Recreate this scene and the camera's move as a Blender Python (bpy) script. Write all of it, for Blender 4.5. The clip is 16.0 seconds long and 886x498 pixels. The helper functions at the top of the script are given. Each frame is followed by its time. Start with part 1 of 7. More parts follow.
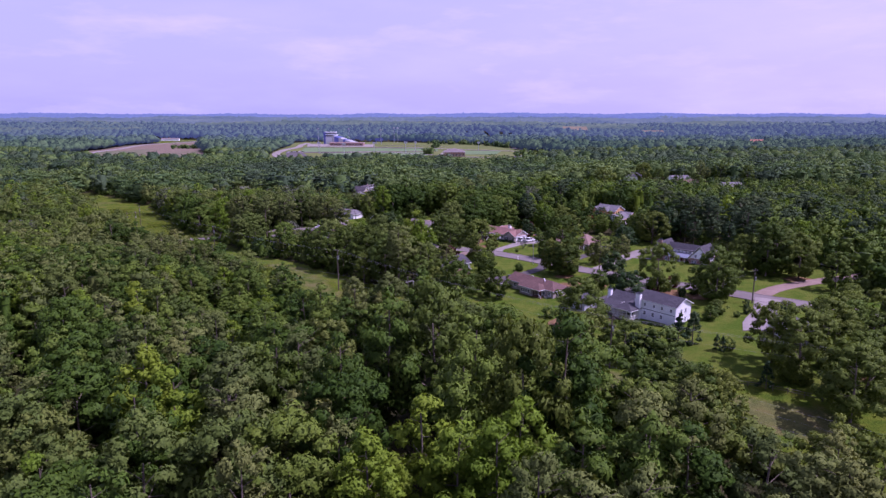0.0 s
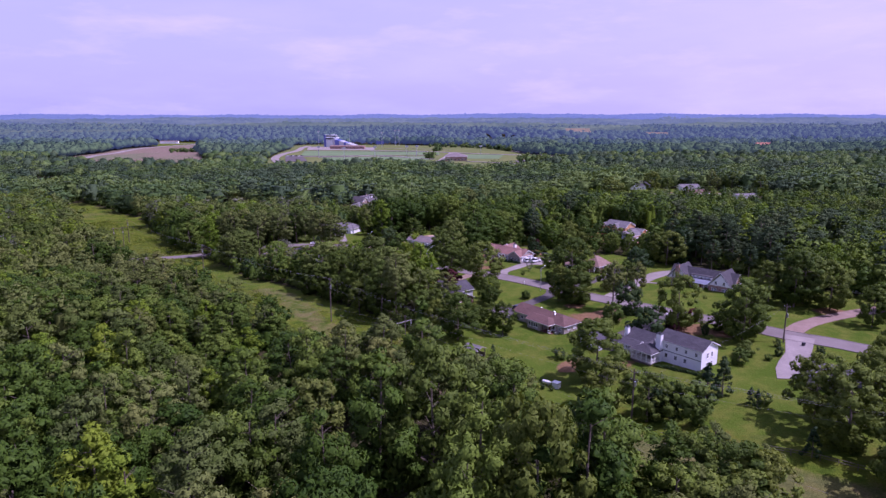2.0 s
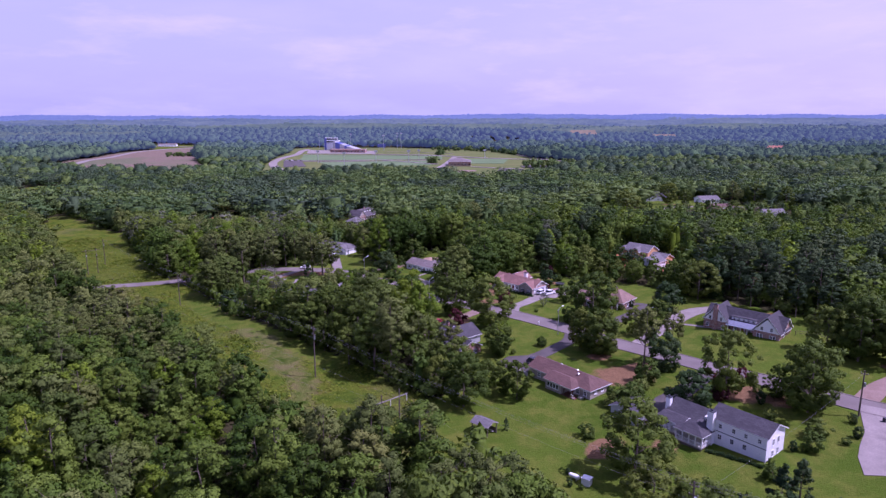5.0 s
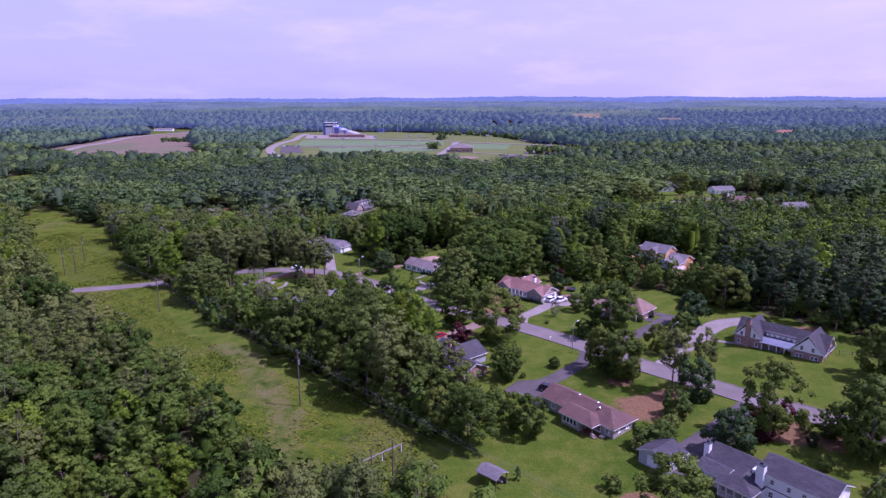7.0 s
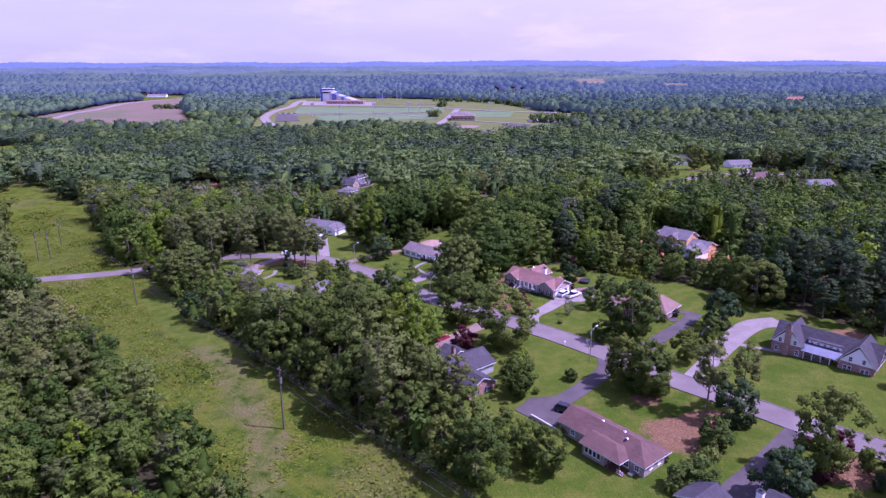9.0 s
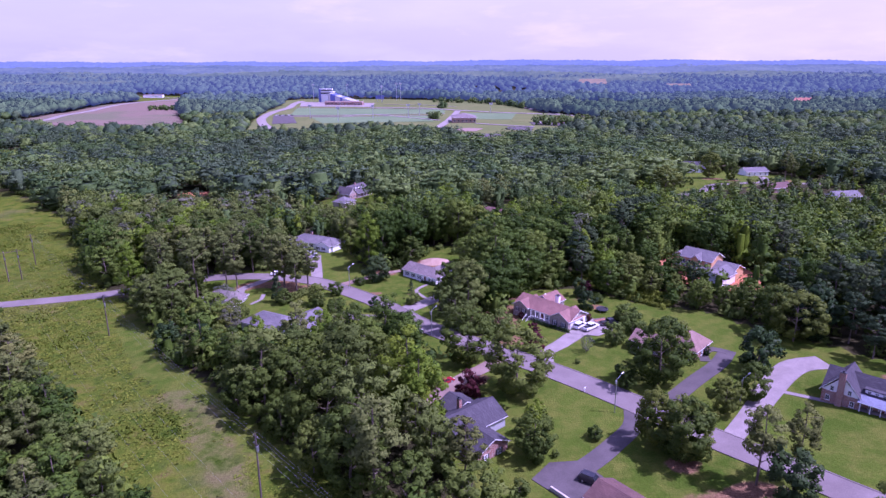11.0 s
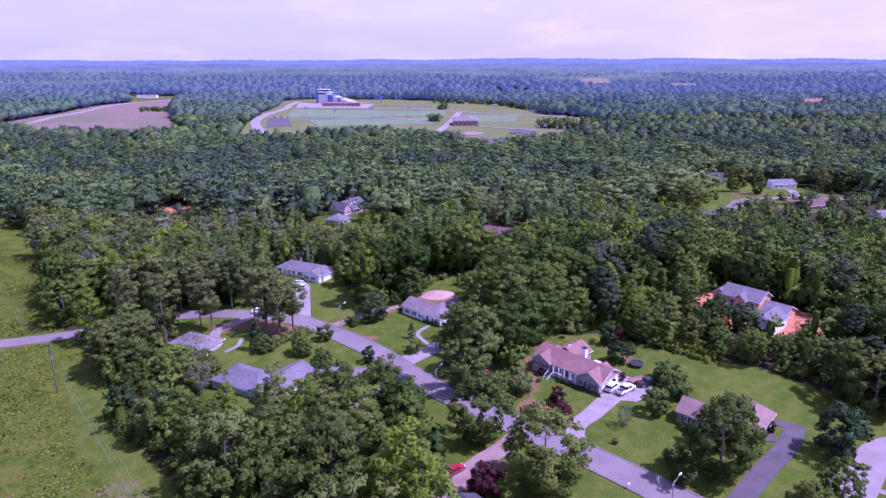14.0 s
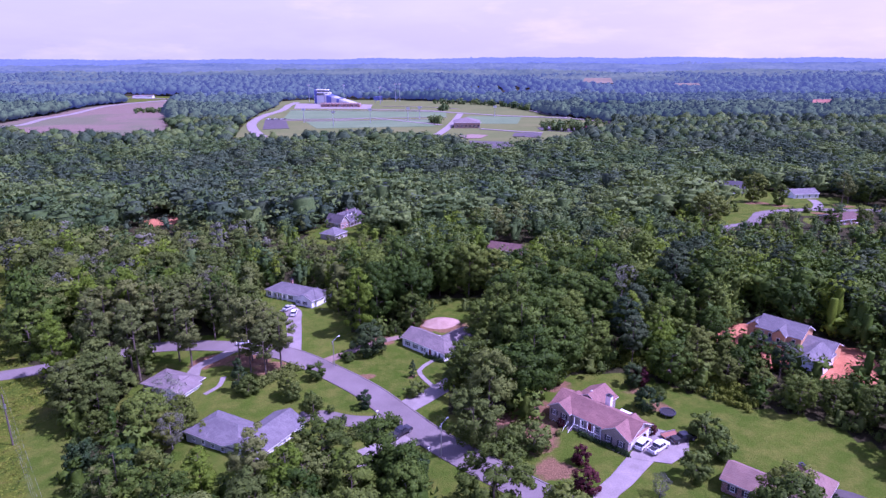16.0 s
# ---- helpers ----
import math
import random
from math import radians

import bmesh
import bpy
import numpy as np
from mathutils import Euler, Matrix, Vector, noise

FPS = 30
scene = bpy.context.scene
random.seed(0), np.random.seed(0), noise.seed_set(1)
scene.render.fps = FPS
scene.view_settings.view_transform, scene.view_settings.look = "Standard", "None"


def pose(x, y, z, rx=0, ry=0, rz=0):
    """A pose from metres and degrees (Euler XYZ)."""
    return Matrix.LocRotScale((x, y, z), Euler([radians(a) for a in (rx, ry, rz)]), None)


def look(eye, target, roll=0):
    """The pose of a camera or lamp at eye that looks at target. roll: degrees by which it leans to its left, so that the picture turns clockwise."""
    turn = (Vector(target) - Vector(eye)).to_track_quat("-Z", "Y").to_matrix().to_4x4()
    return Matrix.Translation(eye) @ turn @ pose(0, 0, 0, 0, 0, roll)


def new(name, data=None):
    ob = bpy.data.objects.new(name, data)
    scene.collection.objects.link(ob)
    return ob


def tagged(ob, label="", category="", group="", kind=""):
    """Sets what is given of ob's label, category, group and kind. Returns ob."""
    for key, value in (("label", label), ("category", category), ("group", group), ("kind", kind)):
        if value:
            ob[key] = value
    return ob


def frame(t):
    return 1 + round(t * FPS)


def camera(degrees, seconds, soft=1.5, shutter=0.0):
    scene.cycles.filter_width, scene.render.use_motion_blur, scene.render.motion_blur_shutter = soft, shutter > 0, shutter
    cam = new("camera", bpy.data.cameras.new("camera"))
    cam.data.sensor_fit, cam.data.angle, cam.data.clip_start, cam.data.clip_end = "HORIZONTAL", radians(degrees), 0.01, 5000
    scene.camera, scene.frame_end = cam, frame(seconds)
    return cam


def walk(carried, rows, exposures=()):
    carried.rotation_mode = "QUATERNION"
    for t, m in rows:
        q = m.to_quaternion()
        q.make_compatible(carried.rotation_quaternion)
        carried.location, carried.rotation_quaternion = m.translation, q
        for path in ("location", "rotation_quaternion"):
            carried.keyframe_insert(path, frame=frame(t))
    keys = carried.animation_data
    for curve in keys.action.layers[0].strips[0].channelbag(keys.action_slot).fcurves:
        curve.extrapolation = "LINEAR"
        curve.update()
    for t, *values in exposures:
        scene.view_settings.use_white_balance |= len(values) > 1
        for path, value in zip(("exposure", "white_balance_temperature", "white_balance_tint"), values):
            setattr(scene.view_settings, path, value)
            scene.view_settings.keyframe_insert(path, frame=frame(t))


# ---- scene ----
# ---- camera and its walk ----
cam = camera(69.1, 16.0, soft=1.42)
METRES, EYE, TILT, LEAN, TURN = 170.0, 56.0, -11.8, 0.0, 0.0
ROWS = [
    (0.0, 0.0, 0.0, 0.0, -0.0, 0.0, -0.0),
    (0.5, 0.0005, 0.0229, 0.0133, 0.05, 0.0, 0.02),
    (1.0, 0.001, 0.0464, 0.0266, 0.1, 0.0, 0.01),
    (1.5, 0.0014, 0.0711, 0.0397, 0.13, -0.0, 0.02),
    (2.0, 0.0017, 0.0965, 0.0529, 0.17, -0.01, 0.01),
    (2.5, 0.0022, 0.1238, 0.0656, 0.22, -0.01, 0.01),
    (3.0, 0.0023, 0.1516, 0.0775, 0.29, -0.01, 0.01),
    (3.5, 0.0023, 0.1796, 0.0895, 0.37, -0.01, 0.0),
    (4.0, 0.0023, 0.209, 0.1009, 0.39, -0.02, 0.01),
    (4.5, 0.0019, 0.2392, 0.1118, 0.41, -0.01, 0.01),
    (7.0, 0.0009, 0.3935, 0.164, 0.56, -1.54, 0.06),
    (7.5, -0.0001, 0.424, 0.1739, 0.56, -2.48, 0.05),
    (8.0, -0.0012, 0.4552, 0.184, 0.57, -3.69, 0.06),
    (8.5, -0.0023, 0.4859, 0.1948, 0.58, -4.52, 0.05),
    (9.0, -0.0037, 0.5169, 0.2047, 0.58, -4.57, 0.04),
    (11.5, -0.0121, 0.6673, 0.2525, 0.57, -4.69, 0.04),
    (12.0, -0.0141, 0.6971, 0.2621, 0.54, -4.72, 0.04),
    (12.5, -0.0159, 0.7272, 0.2712, 0.54, -4.74, 0.04),
    (13.0, -0.0181, 0.7574, 0.28, 0.53, -4.76, 0.03),
    (13.5, -0.02, 0.7873, 0.2894, 0.53, -4.79, 0.04),
    (14.0, -0.0225, 0.8176, 0.2987, 0.52, -4.83, 0.04),
    (14.5, -0.025, 0.8479, 0.3079, 0.51, -4.84, 0.03),
    (15.0, -0.0269, 0.8782, 0.3174, 0.53, -4.87, 0.03),
    (15.5, -0.0287, 0.9085, 0.3267, 0.53, -4.89, 0.06),
    (16.0, -0.031, 0.9385, 0.3363, 0.52, -4.94, 0.06),
]
walk(cam, [(t, pose(0, 0, EYE, TILT, LEAN, TURN) @ pose(METRES * x, METRES * y, METRES * z, 90 + pitch, roll, yaw)) for t, x, y, z, yaw, pitch, roll in ROWS],
     exposures=[(0.0, 0.10, 5290, 62), (4.5, 0.12, 5210, 64), (7.2, 0.17, 5100, 66), (8.5, 0.44, 5060, 71), (16.0, 0.52, 4870, 81)])

# ---- sky and sun ----
SUN_AZ, SUN_EL = 100.0, 58.0
world = bpy.data.worlds.new("sky")
scene.world = world
world.use_nodes = True
wt = world.node_tree
wt.nodes.clear()
w_out = wt.nodes.new("ShaderNodeOutputWorld")
w_bg = wt.nodes.new("ShaderNodeBackground")
w_sky = wt.nodes.new("ShaderNodeTexSky")
w_sky.sky_type = "NISHITA"
w_sky.sun_disc = False
w_sky.sun_elevation = radians(SUN_EL)
w_sky.sun_rotation = radians(SUN_AZ)
w_sky.air_density, w_sky.dust_density, w_sky.ozone_density = 1.3, 2.6, 1.4
w_bg.inputs["Strength"].default_value = 0.10
# thin summer cloud veil, denser patches by noise
w_co = wt.nodes.new("ShaderNodeTexCoord")
w_map = wt.nodes.new("ShaderNodeMapping")
w_map.inputs["Scale"].default_value = (1.6, 1.6, 7.0)
w_no = wt.nodes.new("ShaderNodeTexNoise")
w_no.inputs["Scale"].default_value, w_no.inputs["Detail"].default_value, w_no.inputs["Roughness"].default_value = 2.3, 7.0, 0.55
w_ra = wt.nodes.new("ShaderNodeValToRGB")
w_ra.color_ramp.elements[0].position, w_ra.color_ramp.elements[0].color = 0.46, (0.76, 0.76, 0.76, 1)
w_ra.color_ramp.elements[1].position, w_ra.color_ramp.elements[1].color = 0.74, (0.97, 0.97, 0.97, 1)
w_mix = wt.nodes.new("ShaderNodeMix")
w_mix.data_type = "RGBA"
w_glow = wt.nodes.new("ShaderNodeMix")
w_glow.data_type = "RGBA"
w_glow.inputs["A"].default_value, w_glow.inputs["B"].default_value = (5.6, 5.65, 7.2, 1), (7.0, 6.6, 7.6, 1)
w_side = wt.nodes.new("ShaderNodeMapRange")
w_side.inputs["From Min"].default_value, w_side.inputs["From Max"].default_value = -0.25, 0.75
wt.links.new(w_co.outputs["Generated"], w_map.inputs["Vector"])
wt.links.new(w_map.outputs["Vector"], w_no.inputs["Vector"])
wt.links.new(w_no.outputs["Fac"], w_ra.inputs["Fac"])
# the veil is thick towards the horizon and thins out overhead
w_sep = wt.nodes.new("ShaderNodeSeparateXYZ")
wt.links.new(w_co.outputs["Generated"], w_sep.inputs["Vector"])
w_thin = wt.nodes.new("ShaderNodeMapRange")
w_thin.inputs["From Min"].default_value, w_thin.inputs["From Max"].default_value = 0.22, 0.65
w_thin.inputs["To Min"].default_value, w_thin.inputs["To Max"].default_value = 1.0, 0.12
wt.links.new(w_sep.outputs["Z"], w_thin.inputs["Value"])
wt.links.new(w_sep.outputs["X"], w_side.inputs["Value"])
wt.links.new(w_side.outputs["Result"], w_glow.inputs["Factor"])
wt.links.new(w_glow.outputs["Result"], w_mix.inputs["B"])
w_mul = wt.nodes.new("ShaderNodeMath")
w_mul.operation = "MULTIPLY"
wt.links.new(w_ra.outputs["Color"], w_mul.inputs[0])
wt.links.new(w_thin.outputs["Result"], w_mul.inputs[1])
wt.links.new(w_mul.outputs[0], w_mix.inputs["Factor"])
wt.links.new(w_sky.outputs["Color"], w_mix.inputs["A"])
# a few paler wisps of high cloud
w_map2 = wt.nodes.new("ShaderNodeMapping")
w_map2.inputs["Scale"].default_value, w_map2.inputs["Location"].default_value = (5.0, 5.0, 20.0), (0.7, 2.1, 0.4)
w_no2 = wt.nodes.new("ShaderNodeTexNoise")
w_no2.inputs["Scale"].default_value, w_no2.inputs["Detail"].default_value, w_no2.inputs["Roughness"].default_value = 1.1, 6.0, 0.6
w_ra2 = wt.nodes.new("ShaderNodeValToRGB")
w_ra2.color_ramp.elements[0].position, w_ra2.color_ramp.elements[0].color = 0.52, (0, 0, 0, 1)
w_ra2.color_ramp.elements[1].position, w_ra2.color_ramp.elements[1].color = 0.74, (0.55, 0.55, 0.55, 1)
w_wisp = wt.nodes.new("ShaderNodeMix")
w_wisp.data_type = "RGBA"
w_wisp.inputs["B"].default_value = (7.6, 6.9, 7.4, 1)
wt.links.new(w_co.outputs["Generated"], w_map2.inputs["Vector"])
wt.links.new(w_map2.outputs["Vector"], w_no2.inputs["Vector"])
wt.links.new(w_no2.outputs["Fac"], w_ra2.inputs["Fac"])
wt.links.new(w_ra2.outputs["Color"], w_wisp.inputs["Factor"])
wt.links.new(w_mix.outputs["Result"], w_wisp.inputs["A"])
wt.links.new(w_wisp.outputs["Result"], w_bg.inputs["Color"])
wt.links.new(w_bg.outputs["Background"], w_out.inputs["Surface"])

sun_data = bpy.data.lights.new("sun", "SUN")
sun_data.energy, sun_data.angle, sun_data.color = 5.0, radians(0.6), (1.0, 0.94, 0.84)
sun = new("sun", sun_data)
sun_dir = Vector((math.cos(radians(SUN_EL)) * math.sin(radians(SUN_AZ)), math.cos(radians(SUN_EL)) * math.cos(radians(SUN_AZ)), math.sin(radians(SUN_EL))))
sun.matrix_world = look(sun_dir * 400, (0, 0, 0))

# ---- materials ----
def shader(name):
    m = bpy.data.materials.new(name)
    m.use_nodes = True
    nt = m.node_tree
    return m, nt, nt.nodes["Principled BSDF"], nt.nodes["Material Output"]


def coords(nt, space):
    if space == "world":
        return nt.nodes.new("ShaderNodeNewGeometry").outputs["Position"]
    return nt.nodes.new("ShaderNodeTexCoord").outputs["Object"]


def noise_tex(nt, vec, scale, detail=4.0, rough=0.55):
    n = nt.nodes.new("ShaderNodeTexNoise")
    n.inputs["Scale"].default_value, n.inputs["Detail"].default_value, n.inputs["Roughness"].default_value = scale, detail, rough
    nt.links.new(vec, n.inputs["Vector"])
    return n.outputs["Fac"]


def ramp(nt, fac, stops):
    r = nt.nodes.new("ShaderNodeValToRGB")
    e = r.color_ramp.elements
    while len(e) < len(stops):
        e.new(0.5)
    for k, (p, c) in enumerate(stops):
        e[k].position, e[k].color = p, (*c, 1)
    nt.links.new(fac, r.inputs["Fac"])
    return r.outputs["Color"]


def blend(nt, fac, a, b, how="MIX"):
    x = nt.nodes.new("ShaderNodeMix")
    x.data_type, x.blend_type = "RGBA", how
    for key, v in (("Factor", fac), ("A", a), ("B", b)):
        if isinstance(v, bpy.types.NodeSocket):
            nt.links.new(v, x.inputs[key])
        elif key == "Factor":
            x.inputs[key].default_value = v
        else:
            x.inputs[key].default_value = (*v, 1)
    return x.outputs["Result"]


def maths(nt, op, a, b=0.0):
    n = nt.nodes.new("ShaderNodeMath")
    n.operation = op
    for k, v in enumerate((a, b)):
        if isinstance(v, bpy.types.NodeSocket):
            nt.links.new(v, n.inputs[k])
        else:
            n.inputs[k].default_value = v
    return n.outputs[0]


def relief(nt, bsdf, height, strength, distance):
    b = nt.nodes.new("ShaderNodeBump")
    b.inputs["Strength"].default_value, b.inputs["Distance"].default_value = strength, distance
    nt.links.new(height, b.inputs["Height"])
    nt.links.new(b.outputs["Normal"], bsdf.inputs["Normal"])


def plain(name, c1, c2, scale=3.0, rough=0.7, bump=0.2, space="object", fine=30.0, metal=0.0, spec=0.3, dist=0.02):
    """Two tones by coarse noise, grain by fine noise."""
    m, nt, b, _ = shader(name)
    v = coords(nt, space)
    coarse, grain = noise_tex(nt, v, scale), noise_tex(nt, v, fine, 3.0)
    col = blend(nt, ramp(nt, coarse, [(0.3, (0, 0, 0)), (0.7, (1, 1, 1))]), c1, c2)
    col = blend(nt, 0.35, col, ramp(nt, grain, [(0.25, (0.45, 0.45, 0.45)), (0.75, (1.3, 1.3, 1.3))]), "MULTIPLY")
    nt.links.new(col, b.inputs["Base Color"])
    b.inputs["Roughness"].default_value, b.inputs["Metallic"].default_value = rough, metal
    b.inputs["Specular IOR Level"].default_value = spec
    if bump:
        relief(nt, b, grain, bump, dist)
    return m


def shingles(name, c1, c2):
    """Asphalt shingle courses with weathered streaks."""
    m, nt, b, _ = shader(name)
    v = coords(nt, "object")
    br = nt.nodes.new("ShaderNodeTexBrick")
    br.inputs["Scale"].default_value = 1.0
    br.inputs["Brick Width"].default_value, br.inputs["Row Height"].default_value = 0.9, 0.30
    br.inputs["Mortar Size"].default_value = 0.02
    br.inputs["Color1"].default_value, br.inputs["Color2"].default_value = (*c1, 1), (*c2, 1)
    br.inputs["Mortar"].default_value = (*[k * 0.6 for k in c1], 1)
    nt.links.new(v, br.inputs["Vector"])
    big = noise_tex(nt, v, 0.35, 5.0)
    col = blend(nt, 0.55, br.outputs["Color"], ramp(nt, big, [(0.3, (0.62, 0.62, 0.64)), (0.7, (1.15, 1.12, 1.1))]), "MULTIPLY")
    nt.links.new(col, b.inputs["Base Color"])
    b.inputs["Roughness"].default_value, b.inputs["Specular IOR Level"].default_value = 0.8, 0.25
    relief(nt, b, br.outputs["Fac"], 0.3, 0.02)
    return m


def brickwork(name, c1, c2, mortar):
    m, nt, b, _ = shader(name)
    v = coords(nt, "object")
    mp = nt.nodes.new("ShaderNodeMapping")
    mp.inputs["Rotation"].default_value = (radians(90), 0, 0)
    nt.links.new(v, mp.inputs["Vector"])
    br = nt.nodes.new("ShaderNodeTexBrick")
    br.inputs["Scale"].default_value = 1.0
    br.inputs["Brick Width"].default_value, br.inputs["Row Height"].default_value = 0.22, 0.075
    br.inputs["Mortar Size"].default_value = 0.01
    br.inputs["Color1"].default_value, br.inputs["Color2"].default_value = (*c1, 1), (*c2, 1)
    br.inputs["Mortar"].default_value = (*mortar, 1)
    nt.links.new(mp.outputs["Vector"], br.inputs["Vector"])
    big = noise_tex(nt, v, 0.8, 5.0)
    col = blend(nt, 0.5, br.outputs["Color"], ramp(nt, big, [(0.3, (0.65, 0.65, 0.65)), (0.7, (1.2, 1.2, 1.2))]), "MULTIPLY")
    nt.links.new(col, b.inputs["Base Color"])
    b.inputs["Roughness"].default_value = 0.85
    relief(nt, b, br.outputs["Fac"], 0.2, 0.01)
    return m


def siding(name, c1, c2):
    """Horizontal lap boards, each course casting a fine line."""
    m, nt, b, _ = shader(name)
    v = coords(nt, "object")
    w = nt.nodes.new("ShaderNodeTexWave")
    w.bands_direction, w.wave_profile = "Z", "SAW"
    w.inputs["Scale"].default_value = 1.6
    nt.links.new(v, w.inputs["Vector"])
    n = noise_tex(nt, v, 1.2, 5.0)
    col = blend(nt, ramp(nt, n, [(0.3, (0, 0, 0)), (0.7, (1, 1, 1))]), c1, c2)
    nt.links.new(col, b.inputs["Base Color"])
    b.inputs["Roughness"].default_value = 0.6
    relief(nt, b, w.outputs["Fac"], 0.5, 0.03)
    return m


def foliage(name, dark, mid, light, translucent=0.22, rough=0.55, grain=2.6):
    """Leaf clumps: tone by clump, tree by tree and over the crown."""
    m, nt, b, out = shader(name)
    isl = nt.nodes.new("ShaderNodeNewGeometry").outputs["Random Per Island"]
    rnd = nt.nodes.new("ShaderNodeObjectInfo").outputs["Random"]
    at = nt.nodes.new("ShaderNodeAttribute")
    at.attribute_name = "tint"
    tree = maths(nt, "FRACT", maths(nt, "ADD", rnd, at.outputs["Fac"]))
    v = coords(nt, "object")
    patch = noise_tex(nt, v, 0.45, 3.0)
    f = maths(nt, "ADD", maths(nt, "MULTIPLY", isl, 0.20), maths(nt, "ADD", maths(nt, "MULTIPLY", tree, 0.60), maths(nt, "MULTIPLY", patch, 0.32)))
    col = ramp(nt, f, [(0.14, dark), (0.52, mid), (0.97, light)])
    other = maths(nt, "FRACT", maths(nt, "MULTIPLY", tree, 7.3))
    col = blend(nt, ramp(nt, other, [(0.70, (0, 0, 0)), (0.95, (0.6, 0.6, 0.6))]), col, blend(nt, 1.0, col, (1.14, 1.0, 0.96), "MULTIPLY"))
    leafy = noise_tex(nt, coords(nt, "world"), grain, 4.0, 0.75)
    col = blend(nt, 1.0, col, ramp(nt, leafy, [(0.32, (0.62, 0.64, 0.66)), (0.50, (0.97, 0.97, 0.97)), (0.68, (1.34, 1.32, 1.22))]), "MULTIPLY")
    nt.links.new(col, b.inputs["Base Color"])
    b.inputs["Roughness"].default_value, b.inputs["Specular IOR Level"].default_value = rough, 0.07
    relief(nt, b, leafy, 0.35, 0.5 / grain)
    tr = nt.nodes.new("ShaderNodeBsdfTranslucent")
    nt.links.new(blend(nt, 1.0, col, (1.25, 1.2, 0.55), "MULTIPLY"), tr.inputs["Color"])
    mx = nt.nodes.new("ShaderNodeMixShader")
    mx.inputs["Fac"].default_value = translucent
    nt.links.new(b.outputs["BSDF"], mx.inputs[1])
    nt.links.new(tr.outputs["BSDF"], mx.inputs[2])
    nt.links.new(mx.outputs["Shader"], out.inputs["Surface"])
    return m


LEAF_OAK = foliage("hardwood_leaves", (0.018, 0.045, 0.005), (0.055, 0.101, 0.011), (0.122, 0.176, 0.022), 0.14)
LEAF_OLIVE = foliage("grey_olive_leaves", (0.050, 0.082, 0.015), (0.086, 0.126, 0.023), (0.134, 0.174, 0.035), 0.2, 0.65)
LEAF_SHADE = foliage("shade_tree_leaves", (0.036, 0.068, 0.009), (0.078, 0.120, 0.017), (0.139, 0.180, 0.028), 0.24)
LEAF_POPLAR = foliage("poplar_leaves", (0.078, 0.140, 0.008), (0.110, 0.184, 0.012), (0.155, 0.230, 0.016), 0.30)
LEAF_PINE = foliage("pine_needles", (0.056, 0.084, 0.019), (0.096, 0.128, 0.030), (0.144, 0.172, 0.042), 0.16, 0.7, 3.4)
LEAF_DARK = foliage("dark_evergreen_leaves", (0.015, 0.036, 0.011), (0.027, 0.056, 0.016), (0.048, 0.080, 0.022), 0.12, 0.45, 4.0)
LEAF_BUSH = foliage("shrub_leaves", (0.046, 0.080, 0.011), (0.070, 0.116, 0.019), (0.118, 0.160, 0.030), 0.22, 0.6, 4.0)
LEAF_BRAMBLE = foliage("bramble_leaves", (0.068, 0.106, 0.008), (0.108, 0.152, 0.012), (0.150, 0.186, 0.018), 0.22, 0.6, 4.0)
LEAF_MAROON = foliage("purple_maple_leaves", (0.028, 0.009, 0.011), (0.052, 0.015, 0.018), (0.090, 0.028, 0.028), 0.15, 0.6, 4.0)
LEAF_GREY = foliage("lichen_grey_twigs", (0.070, 0.085, 0.055), (0.115, 0.130, 0.085), (0.165, 0.18, 0.12), 0.05, 0.8, 4.0)
# far leaves bluer than near ones: some haze put into their base colour
LEAF_FAR = foliage("hazed_far_leaves", (0.040, 0.082, 0.027), (0.074, 0.128, 0.036), (0.136, 0.198, 0.048), 0.20, 0.6, 0.8)
LEAF_FAR_PINE = foliage("hazed_far_needles", (0.032, 0.062, 0.032), (0.052, 0.088, 0.043), (0.082, 0.122, 0.056), 0.14, 0.7, 0.8)
LEAF_DEEP_PINE = foliage("deep_green_pine_needles", (0.022, 0.046, 0.018), (0.042, 0.072, 0.028), (0.074, 0.106, 0.040), 0.12, 0.7, 3.4)
BARK = plain("bark", (0.10, 0.075, 0.055), (0.20, 0.165, 0.13), 1.5, 0.9, 0.6, fine=12.0)
BARK_GREY = plain("weathered_bark", (0.22, 0.20, 0.18), (0.34, 0.32, 0.29), 1.5, 0.9, 0.5, fine=12.0)

ASPHALT = plain("pale_worn_asphalt", (0.132, 0.110, 0.099), (0.186, 0.158, 0.143), 0.12, 0.85, 0.25, "world", 4.0)
ASPHALT_DARK = plain("dark_driveway_asphalt", (0.064, 0.055, 0.052), (0.098, 0.085, 0.080), 0.25, 0.85, 0.25, "world", 4.0)
CONCRETE = plain("driveway_concrete", (0.190, 0.164, 0.146), (0.262, 0.228, 0.204), 0.3, 0.8, 0.2, "world", 3.0)
DIRT_ROAD = plain("packed_dirt", (0.19, 0.13, 0.10), (0.25, 0.18, 0.145), 0.3, 0.95, 0.3, "world", 3.0)
ROOF_BROWN = shingles("brown_shingles", (0.112, 0.064, 0.052), (0.142, 0.084, 0.070))
ROOF_RED = shingles("dusty_red_shingles", (0.200, 0.108, 0.088), (0.240, 0.134, 0.110))
ROOF_TAN = shingles("tan_shingles", (0.202, 0.130, 0.101), (0.244, 0.164, 0.130))
ROOF_SLATE = shingles("charcoal_shingles", (0.050, 0.047, 0.053), (0.074, 0.070, 0.077))
ROOF_DUSK = shingles("dusky_shingles", (0.084, 0.074, 0.080), (0.112, 0.100, 0.106))
ROOF_GREY = shingles("grey_shingles", (0.128, 0.119, 0.122), (0.166, 0.156, 0.156))
